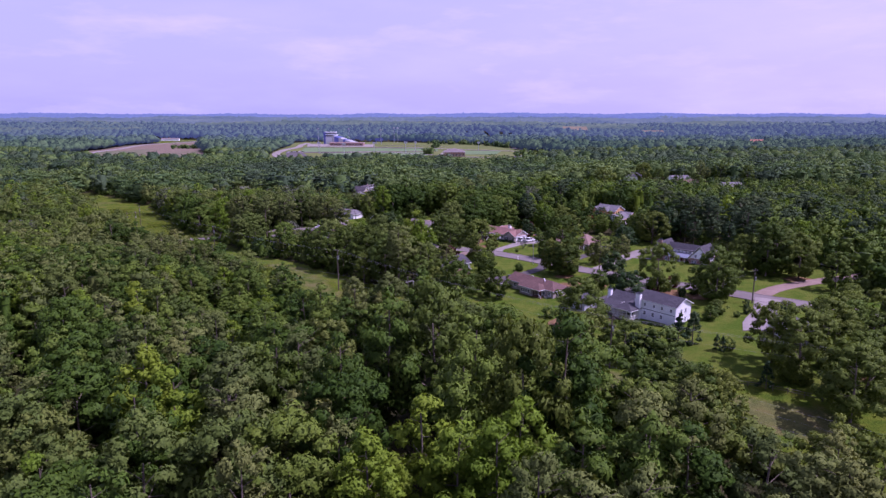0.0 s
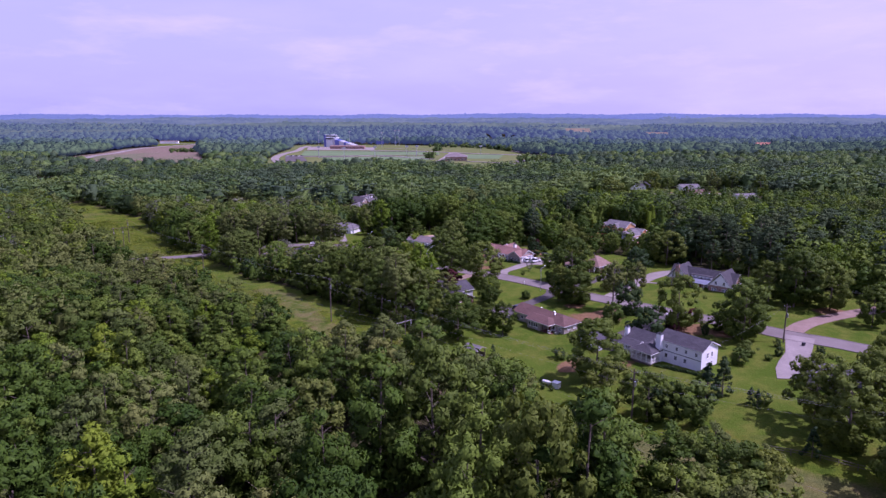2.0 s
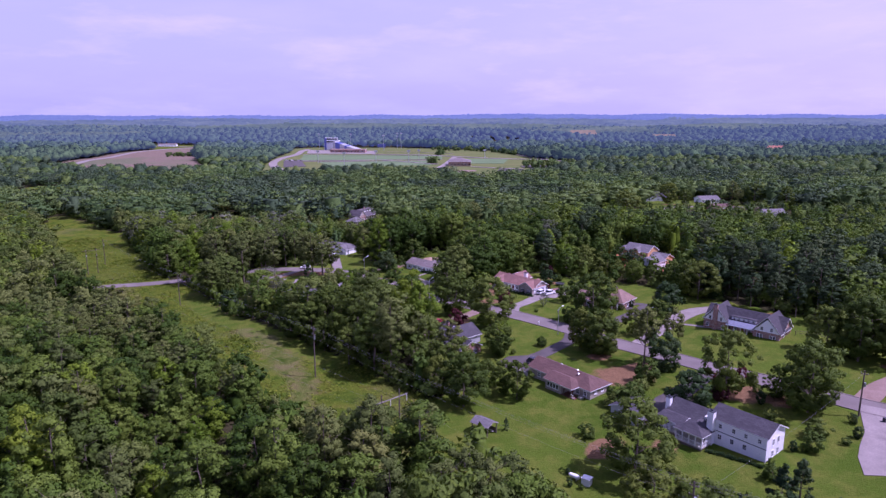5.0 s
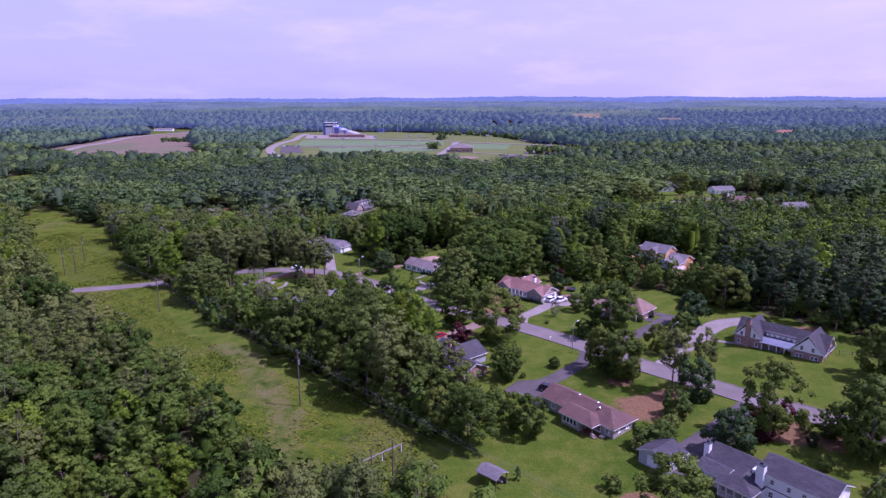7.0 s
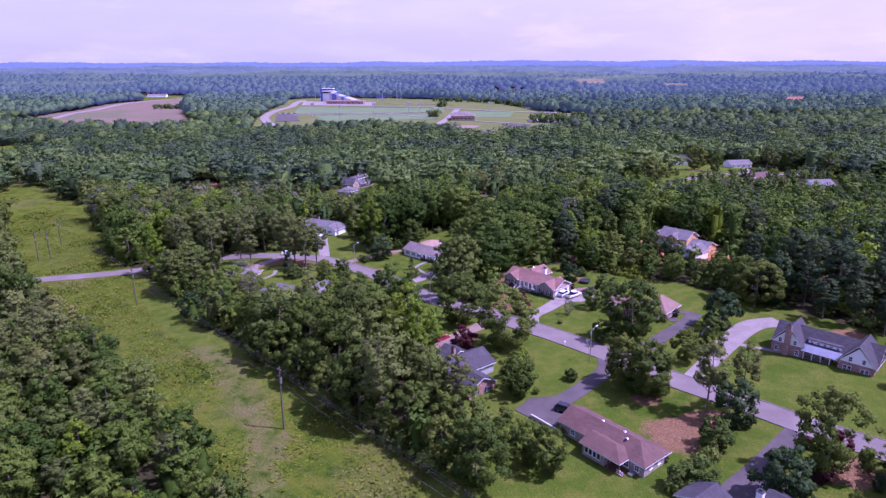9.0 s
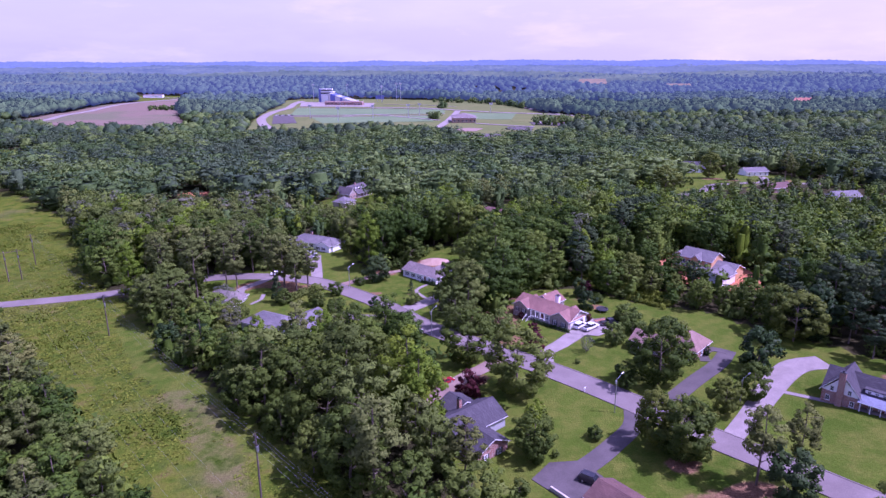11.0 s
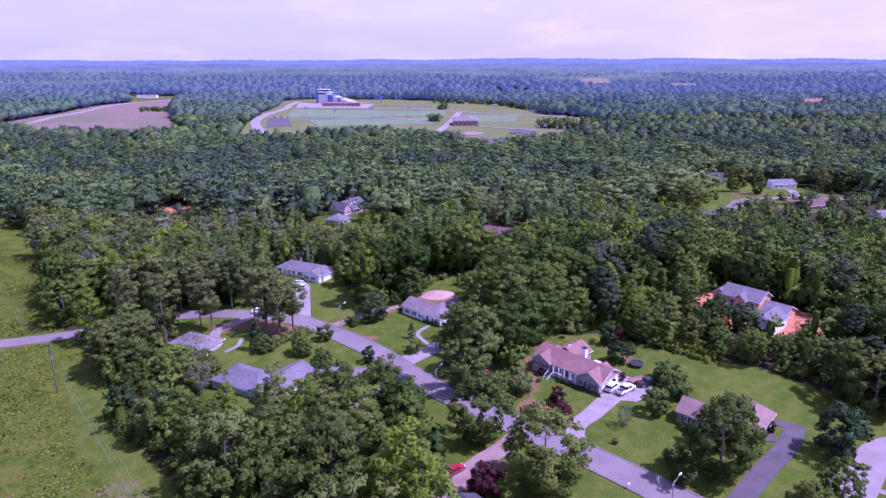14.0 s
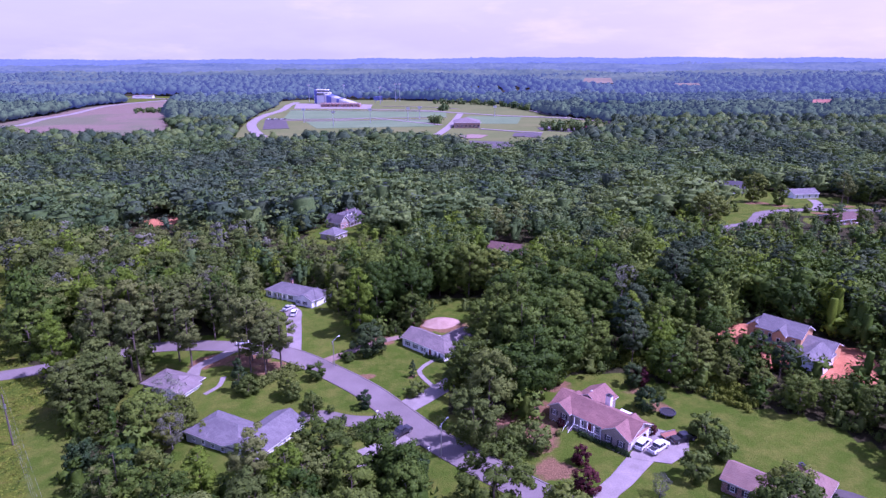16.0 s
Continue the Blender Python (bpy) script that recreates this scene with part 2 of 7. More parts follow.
ROOF_TAUPE = shingles("taupe_shingles", (0.160, 0.134, 0.126), (0.202, 0.172, 0.160))
ROOF_BLUE = shingles("blue_grey_metal_sheets", (0.17, 0.19, 0.24), (0.20, 0.22, 0.28))
BRICK_RED = brickwork("red_brick", (0.243, 0.108, 0.077), (0.324, 0.153, 0.108), (0.42, 0.37, 0.33))
BRICK_TAN = brickwork("grey_tan_brick", (0.270, 0.221, 0.180), (0.333, 0.279, 0.234), (0.42, 0.39, 0.36))
SIDING_WHITE = siding("white_siding", (0.80, 0.80, 0.80), (0.86, 0.86, 0.85))
SIDING_GREY = siding("grey_siding", (0.36, 0.37, 0.38), (0.44, 0.45, 0.46))
SHEATHING = plain("orange_wood_sheathing", (0.52, 0.29, 0.13), (0.62, 0.37, 0.19), 0.8, 0.8, 0.1, fine=8.0)
HOUSEWRAP = plain("white_house_wrap", (0.70, 0.71, 0.74), (0.80, 0.81, 0.83), 0.5, 0.6, 0.1, fine=4.0)
TRIM = plain("white_trim_paint", (0.76, 0.76, 0.75), (0.83, 0.83, 0.82), 2.0, 0.5, 0.05)
DARK_PAINT = plain("dark_shutter_paint", (0.035, 0.037, 0.045), (0.055, 0.057, 0.065), 2.0, 0.5, 0.05)
DOOR_RED = plain("dark_red_door_paint", (0.16, 0.045, 0.035), (0.22, 0.065, 0.05), 2.0, 0.45, 0.05)
WOOD_POLE = plain("creosoted_pole_wood", (0.085, 0.065, 0.052), (0.15, 0.12, 0.10), 1.0, 0.85, 0.4, fine=14.0)
WOOD_RED = plain("red_brown_deck_wood", (0.085, 0.034, 0.022), (0.13, 0.056, 0.038), 1.0, 0.8, 0.3, fine=14.0)
WOOD_GREY = plain("grey_beam_wood", (0.19, 0.175, 0.165), (0.26, 0.245, 0.23), 1.0, 0.8, 0.3, fine=14.0)
WOOD_PALE = plain("weathered_pale_wood", (0.40, 0.37, 0.33), (0.52, 0.48, 0.44), 1.0, 0.8, 0.3, fine=14.0)
METAL = plain("galvanised_metal", (0.45, 0.46, 0.48), (0.56, 0.57, 0.59), 2.0, 0.4, 0.05, metal=0.8)
WIRE = plain("dull_wire", (0.20, 0.20, 0.20), (0.26, 0.26, 0.26), 2.0, 0.6, 0.0, metal=0.0)
RUBBER = plain("black_rubber", (0.018, 0.018, 0.02), (0.03, 0.03, 0.032), 4.0, 0.75, 0.1)
PAINT_WHITE = plain("white_car_paint", (0.74, 0.74, 0.75), (0.80, 0.80, 0.80), 1.0, 0.25, 0.0, spec=0.6)
PAINT_RED = plain("red_car_paint", (0.26, 0.016, 0.025), (0.32, 0.022, 0.03), 1.0, 0.25, 0.0, spec=0.6)
PAINT_BLACK = plain("black_car_paint", (0.018, 0.018, 0.022), (0.03, 0.03, 0.035), 1.0, 0.2, 0.0, spec=0.6)
PAINT_SILVER = plain("silver_car_paint", (0.42, 0.43, 0.45), (0.50, 0.51, 0.53), 1.0, 0.25, 0.0, spec=0.6)
PAINT_BLUE = plain("blue_paint", (0.09, 0.115, 0.32), (0.13, 0.155, 0.38), 1.0, 0.4, 0.0)
TANK_WHITE = plain("white_tank_enamel", (0.74, 0.74, 0.73), (0.82, 0.82, 0.80), 1.0, 0.3, 0.0, spec=0.5)
SAND = plain("tan_sand", (0.30, 0.20, 0.14), (0.38, 0.27, 0.20), 0.5, 0.95, 0.3, "world", 5.0)
MULCH = plain("red_mulch", (0.20, 0.085, 0.055), (0.30, 0.14, 0.095), 0.6, 0.95, 0.5, "world", 6.0)

GLASS, _nt, _b, _o = shader("window_glass")
_b.inputs["Base Color"].default_value = (0.020, 0.024, 0.030, 1)
_b.inputs["Roughness"].default_value, _b.inputs["Specular IOR Level"].default_value = 0.06, 0.6


def ground_material():
    m, nt, b, _ = shader("ground_cover")
    v = coords(nt, "world")
    at = nt.nodes.new("ShaderNodeAttribute")
    at.attribute_name = "zone"
    sep = nt.nodes.new("ShaderNodeSeparateColor")
    nt.links.new(at.outputs["Color"], sep.inputs["Color"])
    broad, mid, fine = noise_tex(nt, v, 0.035, 5.0), noise_tex(nt, v, 0.22, 6.0, 0.65), noise_tex(nt, v, 2.2, 4.0, 0.7)
    floor = ramp(nt, mid, [(0.3, (0.024, 0.028, 0.010)), (0.7, (0.055, 0.048, 0.022))])
    lawn = blend(nt, ramp(nt, broad, [(0.35, (0, 0, 0)), (0.65, (1, 1, 1))]), (0.046, 0.086, 0.006), (0.072, 0.112, 0.010))
    lawn = blend(nt, ramp(nt, mid, [(0.42, (0, 0, 0)), (0.66, (0.8, 0.8, 0.8))]), lawn, (0.116, 0.130, 0.020))
    mead = ramp(nt, mid, [(0.30, (0.028, 0.054, 0.004)), (0.44, (0.060, 0.095, 0.007)), (0.56, (0.090, 0.114, 0.010)), (0.72, (0.115, 0.104, 0.025))])
    wear = nt.nodes.new("ShaderNodeAttribute")
    wear.attribute_name = "wear"
    wsep = nt.nodes.new("ShaderNodeSeparateColor")
    nt.links.new(wear.outputs["Color"], wsep.inputs["Color"])
    mead = blend(nt, ramp(nt, broad, [(0.54, (0, 0, 0)), (0.70, (0.5, 0.5, 0.5))]), mead, (0.135, 0.118, 0.048))
    clay = ramp(nt, mid, [(0.3, (0.32, 0.12, 0.055)), (0.7, (0.46, 0.20, 0.10))])
    field = ramp(nt, mid, [(0.3, (0.135, 0.098, 0.072)), (0.5, (0.175, 0.130, 0.098)), (0.7, (0.15, 0.135, 0.075))])
    field = blend(nt, ramp(nt, noise_tex(nt, v, 0.008, 5.0), [(0.46, (0, 0, 0)), (0.58, (0.85, 0.85, 0.85))]), field, (0.115, 0.125, 0.066))
    edge = maths(nt, "MULTIPLY", maths(nt, "SUBTRACT", mid, 0.5), 0.7)

    def mask(s):
        return ramp(nt, maths(nt, "ADD", s, edge), [(0.42, (0, 0, 0)), (0.58, (1, 1, 1))])
    col = blend(nt, mask(sep.outputs[0]), floor, lawn)
    col = blend(nt, mask(sep.outputs[1]), col, mead)
    col = blend(nt, mask(at.outputs["Alpha"]), col, field)
    col = blend(nt, mask(sep.outputs[2]), col, clay)
    col = blend(nt, blend(nt, 1.0, mask(wsep.outputs[1]), (0.34, 0.34, 0.34), "MULTIPLY"), col, ramp(nt, fine, [(0.3, (0.120, 0.086, 0.058)), (0.7, (0.18, 0.135, 0.088))]))
    col = blend(nt, blend(nt, 1.0, mask(wsep.outputs[0]), (0.85, 0.85, 0.85), "MULTIPLY"), col, ramp(nt, fine, [(0.3, (0.150, 0.076, 0.042)), (0.7, (0.23, 0.128, 0.076))]))
    col = blend(nt, 0.5, col, ramp(nt, fine, [(0.25, (0.5, 0.5, 0.5)), (0.75, (1.45, 1.45, 1.45))]), "MULTIPLY")
    nt.links.new(col, b.inputs["Base Color"])
    b.inputs["Roughness"].default_value, b.inputs["Specular IOR Level"].default_value = 0.95, 0.05
    relief(nt, b, fine, 1.0, 0.3)
    return m


GROUND = ground_material()


def turf(name, c1, c2):
    return plain(name, c1, c2, 0.02, 1.0, 0.2, "world", 0.6, spec=0.0)


TURF = turf("mown_turf", (0.082, 0.126, 0.050), (0.106, 0.148, 0.062))
FIELD_TURF = turf("pale_sports_turf", (0.112, 0.170, 0.082), (0.138, 0.196, 0.098))
TURF_DRY = turf("dry_grass", (0.105, 0.135, 0.045), (0.140, 0.155, 0.058))


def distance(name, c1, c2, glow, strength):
    """Far woods and hills: aerial haze put into the material as bluish emission."""
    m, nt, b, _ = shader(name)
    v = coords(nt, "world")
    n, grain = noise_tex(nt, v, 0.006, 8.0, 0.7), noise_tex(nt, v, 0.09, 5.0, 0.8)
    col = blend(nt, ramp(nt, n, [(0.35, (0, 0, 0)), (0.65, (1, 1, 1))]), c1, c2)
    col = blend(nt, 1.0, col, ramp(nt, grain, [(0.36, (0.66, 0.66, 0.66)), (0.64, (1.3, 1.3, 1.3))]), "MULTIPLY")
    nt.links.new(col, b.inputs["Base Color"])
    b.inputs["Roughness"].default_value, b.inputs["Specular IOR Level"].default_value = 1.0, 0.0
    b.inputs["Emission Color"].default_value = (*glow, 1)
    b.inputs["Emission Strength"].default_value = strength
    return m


# haze as emission: over the woods and over the ridges it grows with distance
HAZY_FIRST = distance("faint_haze_glow_woods", (0.046, 0.088, 0.032), (0.088, 0.136, 0.048), (0.10, 0.15, 0.28), 0.12)
HAZY_NEAR = distance("haze_glow_woods", (0.042, 0.080, 0.030), (0.082, 0.124, 0.046), (0.10, 0.15, 0.30), 0.23)
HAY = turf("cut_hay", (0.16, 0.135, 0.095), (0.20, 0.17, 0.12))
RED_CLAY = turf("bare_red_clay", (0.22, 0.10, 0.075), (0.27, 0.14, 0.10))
HAZY_WOODS = distance("haze_glow_far_woods", (0.034, 0.064, 0.028), (0.066, 0.100, 0.040), (0.13, 0.18, 0.34), 0.35)
HILLS = [distance("haze_glow_hills", (0.030, 0.055, 0.030), (0.085, 0.115, 0.055), (0.15, 0.19, 0.33), 0.26),
         distance("haze_glow_farther_hills", (0.030, 0.055, 0.04), (0.085, 0.115, 0.07), (0.15, 0.18, 0.37), 0.38),
         distance("haze_glow_skyline", (0.045, 0.07, 0.08), (0.06, 0.09, 0.10), (0.16, 0.19, 0.42), 0.58)]

# ---- the lie of the land ----
KNOWN = np.array([
    (26, 160, -1.2), (80, 165, 2), (94, 188, 3.2), (110, 235, 3.2), (60, 200, 1.4), (33, 215, -0.3), (35, 243, -0.4), (45, 292, -0.4), (46, 309, -1),
    (70, 283, 0.6), (83, 330, 3), (-10, 305, -3.4), (-14, 337, -5), (-42, 329, -4.2), (-57, 376, -4.5), (-110, 305, -9), (-126, 328, -9), (-180, 375, -9.4),
    (-35, 205, -3.2), (-70, 130, -8), (2, 175, -1.6), (-60, 464, -3), (0, 0, -12), (0, 80, -6), (150, 300, 5), (160, 420, 8), (-30, 270, -3)], float)


def ground(x, y):
    """Height of the ground, for one place or for arrays."""
    x, y = np.asarray(x, float), np.asarray(y, float)
    sx, sy = x.ravel(), y.ravel()
    w0, top, bottom = 3 / (260.0 ** 2 + 350) ** 1.6, 0.0, 0.0
    for kx, ky, kz in KNOWN:
        w = 1 / ((sx - kx) ** 2 + (sy - ky) ** 2 + 350) ** 1.6
        top, bottom = top + w * kz, bottom + w
    z = (top - 5 * w0) / (bottom + w0)
    r = np.hypot(sx, sy)
    z = z + np.where(r > 1700, (np.minimum(r, 4400) - 1700) / 3000 * 56, 0) - np.where(r > 4850, 60, 0)
    z = z + 20 * np.exp(-((sx - 90) / 230) ** 2 - ((sy - 1640) / 90) ** 2)
    return z.reshape(x.shape)


def gz(x, y):
    return float(ground(x, y))


def inside(poly, x, y):
    """Which of the places lie inside the polygon."""
    x, y = np.asarray(x, float), np.asarray(y, float)
    hit = np.zeros(x.shape, bool)
    for (ax, ay), (bx, by) in zip(poly, poly[1:] + poly[:1]):
        if ay != by:
            hit ^= ((ay > y) != (by > y)) & (x < (bx - ax) * (y - ay) / (by - ay) + ax)
    return hit


def near_line(line, x, y):
    """Distance of the places from a polyline."""
    x, y = np.asarray(x, float), np.asarray(y, float)
    best = np.full(x.shape, 1e9)
    for (ax, ay), (bx, by) in zip(line, line[1:]):
        dx, dy = bx - ax, by - ay
        t = np.clip(((x - ax) * dx + (y - ay) * dy) / (dx * dx + dy * dy), 0, 1)
        best = np.minimum(best, np.hypot(x - ax - t * dx, y - ay - t * dy))
    return best


# clearings in the woods
MEADOW = [(-290, 520), (-240, 480), (-205, 448), (-166, 391), (-140, 352), (-101, 311), (-80, 276), (-61, 258), (-44, 242), (-26, 223), (-13, 206), (-4, 197),
          (-7, 186), (4, 168), (14, 154), (8, 152), (-7, 163), (-20, 176), (-39, 192), (-58, 210), (-88, 242), (-116, 272), (-160, 312), (-222, 400), (-275, 470)]
MOWN = [(-104, 314), (-80, 276), (-61, 258), (-44, 242), (-26, 223), (-33, 218), (-51, 236), (-68, 252), (-87, 271), (-110, 306)]
STRIP = [(14, 154), (36, 148), (60, 133), (100, 122), (140, 100), (140, 62), (90, 76), (66, 90), (50, 104), (34, 112), (24, 124), (16, 142), (8, 150)]
YARDS = [(-4, 197), (-8, 187), (10, 160), (30, 146), (60, 130), (76, 118), (92, 120), (84, 142), (98, 160), (140, 150), (150, 170), (128, 188), (142, 214), (122, 240),
         (112, 252), (100, 270), (86, 284), (78, 296), (66, 302), (56, 309), (44, 321), (27, 322), (17, 312), (12, 298), (8, 284), (2, 292), (-4, 304), (-6, 316), (-2, 330), (4, 346)]
YARDS += [(10, 358), (2, 370), (-10, 372), (-20, 356), (-32, 348), (-40, 366), (-46, 388), (-76, 396), (-74, 374), (-60, 352), (-86, 354), (-100, 356), (-98, 344),
          (-90, 334), (-92, 314), (-72, 304), (-66, 284), (-56, 274), (-46, 272), (-38, 276), (-18, 276), (-6, 262), (-9, 240), (-6, 226), (4, 214), (8, 204)]
HOUSE_LOT = [(67, 340), (71, 329), (75, 320), (83, 316), (90, 308), (103, 309), (107, 319), (107, 329), (97, 336), (84, 347)]
CLAY_GAP = [(-168, 498), (-158, 488), (-146, 496), (-150, 508), (-162, 508)]
CUL_DE_SAC = [(112, 446), (128, 442), (160, 462), (205, 478), (215, 495), (206, 530), (176, 552), (146, 552), (140, 520), (136, 490), (116, 470)]
FAR_LOT = [(-70, 446), (-48, 446), (-40, 480), (-42, 506), (-66, 496), (-74, 470)]
BROWN_FIELD = [(-610, 930), (-590, 1000), (-605, 1085), (-605, 1156), (-635, 1303), (-620, 1400), (-575, 1500), (-520, 1440), (-483, 1299), (-402, 1087), (-351, 966), (-304, 880), (-332, 815), (-403, 840), (-423, 815), (-472, 860), (-530, 905)]
SPORTS = [(-209, 800), (-240, 880), (-265, 990), (-288, 1128), (-302, 1290), (-330, 1440), (-293, 1485), (-123, 1478), (0, 1408), (90, 1340), (124, 1208), (140, 1110), (196, 1040), (196, 970), (166, 865), (99, 795), (61, 742), (43, 708), (11, 710), (-8, 795), (-60, 855), (-95, 845), (-150, 830), (-165, 806)]
PASTURES = [[(325, 1832), (412, 1828), (424, 1916), (344, 1916)], [(70, 1826), (178, 1820), (180, 1892), (80, 1892)], [(518, 1732), (588, 1724), (600, 1776), (536, 1776)], [(549, 1182), (591, 1182), (615, 1240), (578, 1240)], [(205, 1170), (300, 1170), (290, 1340), (200, 1340)],
            [(-420, 596), (-352, 596), (-346, 690), (-420, 704)], [(820, 1450), (880, 1450), (880, 1560), (800, 1560)], [(-600, 1400), (-690, 1490), (-800, 1530), (-800, 1610), (-520, 1610), (-540, 1490)]]
LEFT_LOT = [(-262, 372), (-262, 340), (-228, 340), (-226, 372)]
BACK_LAWN = [(-16, 361), (8, 355), (19, 371), (6, 384), (-15, 382)]
LOG_GAP = [(12, 412), (34, 412), (34, 440), (12, 440)]
BROWN_LOT = [(154, 436), (180, 436), (182, 458), (156, 458)]
WEST_LOT = [(178, 414), (202, 414), (202, 434), (178, 434)]
OPEN_AREAS = [BACK_LAWN, LOG_GAP, BROWN_LOT, WEST_LOT, MEADOW, STRIP, YARDS, HOUSE_LOT, CLAY_GAP, CUL_DE_SAC, FAR_LOT, BROWN_FIELD, SPORTS, LEFT_LOT] + PASTURES
ROAD_A = [(-62, 343), (-49.6, 337.2), (-29.4, 320), (-17.5, 305), (-8.7, 294), (7, 277.6), (25.2, 259.4), (39.8, 244.2), (51.3, 230.5), (62.8, 217.5), (71, 208), (82.4, 196.4), (93.3, 184.5), (103, 178), (111, 172.5), (140, 158), (190, 130)]
ROAD_B = [(-330, 270), (-240, 298), (-180, 318), (-134, 334), (-122, 339.5), (-98, 348.5), (-74, 346), (-58, 341)]
ROAD_C = [(112, 441), (120, 446), (131, 450), (140, 462), (146, 471), (157, 476), (177, 480), (193, 479), (214, 482)]


def spline(points, step=2.0):
    """Places along a smooth line through the points."""
    p = [Vector((*q, 0)) for q in points]
    p = [2 * p[0] - p[1]] + p + [2 * p[-1] - p[-2]]
    out = []
    for k in range(1, len(p) - 2):
        n = max(2, int((p[k + 1] - p[k]).length / step))
        for i in range(n):
            t = i / n
            a, b, c, d = p[k - 1:k + 3]
            out.append(0.5 * (2 * b + (c - a) * t + (2 * a - 5 * b + 4 * c - d) * t * t + (3 * b - a - 3 * c + d) * t ** 3))
    return out + [p[-2]]


def mesh_of(name, verts, faces, material, smooth=False):
    me = bpy.data.meshes.new(name)
    me.from_pydata([tuple(v) for v in verts], [], faces)
    for m in (material if isinstance(material, (list, tuple)) else [material]):
        me.materials.append(m)
    if smooth:
        me.shade_smooth()
    return me


def big_mesh(name, verts, tris, material, tint=None, normals=None):
    """A mesh of triangles from arrays."""
    me = bpy.data.meshes.new(name)
    verts, tris = np.asarray(verts, np.float32), np.asarray(tris, np.int32)
    me.vertices.add(len(verts))
    me.vertices.foreach_set("co", verts.ravel())
    me.loops.add(tris.size)
    me.loops.foreach_set("vertex_index", tris.ravel())
    me.polygons.add(len(tris))
    me.polygons.foreach_set("loop_start", np.arange(0, tris.size, 3, dtype=np.int32))
    if tint is not None:
        a = me.attributes.new("tint", "FLOAT", "POINT")
        a.data.foreach_set("value", np.asarray(tint, np.float32))
    if normals is not None:
        c = me.attributes.new("custom_normal", "FLOAT_VECTOR", "POINT")
        c.data.foreach_set("vector", np.asarray(normals, np.float32).ravel())
    me.materials.append(material)
    me.update(calc_edges=True)
    return me


def grow(start, end, first, factor=1.18):
    v, s, out = start, first, []
    while v < end:
        v, s = v + s, s * factor
        out.append(min(v, end))
    return np.array(out)


def build_ground():
    gx = np.concatenate([-grow(650, 4990, 14)[::-1], np.arange(-650, -200, 8.0), np.arange(-200, 200, 2.8), np.arange(200, 651, 8.0), grow(650, 4990, 14)])
    gy = np.concatenate([-grow(60, 4990, 20)[::-1], np.arange(-60, 90, 10.0), np.arange(90, 420, 2.8), np.arange(420, 700, 5.0), np.arange(700, 1600, 12.0), grow(1600, 4990, 20)])
    xx, yy = np.meshgrid(gx, gy)
    zz = ground(xx, yy)
    nx, ny = len(gx), len(gy)
    verts = np.stack([xx, yy, zz], -1).reshape(-1, 3)
    i = (np.arange(ny - 1)[:, None] * nx + np.arange(nx - 1)[None]).ravel()
    tris = np.concatenate([np.stack([i, i + 1, i + nx + 1], 1), np.stack([i, i + nx + 1, i + nx], 1)])
    me = big_mesh("ground", verts, tris, GROUND)
    zone = np.zeros((len(verts), 4), np.float32)
    px, py = xx.ravel(), yy.ravel()
    for poly in (YARDS, BACK_LAWN, BROWN_LOT, CUL_DE_SAC, FAR_LOT, LEFT_LOT, SPORTS):
        zone[:, 0] = np.maximum(zone[:, 0], inside(poly, px, py))
    for poly in [MEADOW, STRIP] + PASTURES:
        zone[:, 1] = np.maximum(zone[:, 1], inside(poly, px, py))
    for poly in (HOUSE_LOT, CLAY_GAP):
        zone[:, 2] = np.maximum(zone[:, 2], inside(poly, px, py))
    worn = np.zeros((len(verts), 4), np.float32)
    for cx, cy, r in BEDS:
        worn[:, 0] = np.maximum(worn[:, 0], np.clip(1.2 - np.hypot(px - cx, (py - cy) * 1.25) / r * 0.8, 0, 0.75))
    worn[:, 1] = np.clip(0.95 - near_line(TRACK, px, py) / 9.0, 0, 0.53)
    worn[:, 1] = np.maximum(worn[:, 1], np.clip(1.0 - near_line(DRY_STRIP, px, py) / 13.0, 0, 0.66))
    strip = inside(MOWN, px, py)
    zone[:, 0], zone[:, 1] = np.where(strip, 1, zone[:, 0]), np.where(strip, 0, zone[:, 1])
    zone[:, 3] = inside(BROWN_FIELD, px, py)
    a = me.color_attributes.new("zone", "FLOAT_COLOR", "POINT")
    a.data.foreach_set("color", zone.ravel())
    b = me.color_attributes.new("wear", "FLOAT_COLOR", "POINT")
    b.data.foreach_set("color", worn.ravel())
    me.shade_smooth()
    return tagged(new("ground", me), "green lawns, rough meadow and woodland floor", "ground", kind="structure")


# worn track down the meadow
TRACK = [(-68, 252), (-59, 244), (-48, 225), (-38.5, 209), (-36, 194), (-20, 176), (0, 160)]
DRY_STRIP = [(22, 144), (34, 132), (48, 122), (70, 110)]
# bare beds of mulch and red earth: place and radius
BEDS = [(46.5, 206, 9.5), (52, 211, 6), (43, 221, 4.0), (34, 173, 4.0), (45, 171, 4.0), (16, 280, 5), (12.5, 291, 7), (16, 297, 5), (15.5, 305, 5.5), (22, 316, 5), (41, 312, 3.5), (-26, 349, 5), (-1, 252, 6), (4, 258, 5), (73, 195, 3),
        (-15, 325, 1.8), (-14, 314, 2.0), (96, 240, 5), (104, 250, 6), (118, 206, 6), (-63, 336, 7), (-55, 330, 6), (-75, 336, 6), (-4, 358, 6), (92, 130, 6), (70, 192, 6), (78, 188, 5), (157, 502, 7), (165, 492, 6), (197, 492, 6), (172, 469, 5), (8, 302, 4.5), (14, 308, 4), (-28, 325, 3), (33, 300, 3), (45, 304, 3), (31, 170, 4), (-12, 360, 7)]
build_ground()


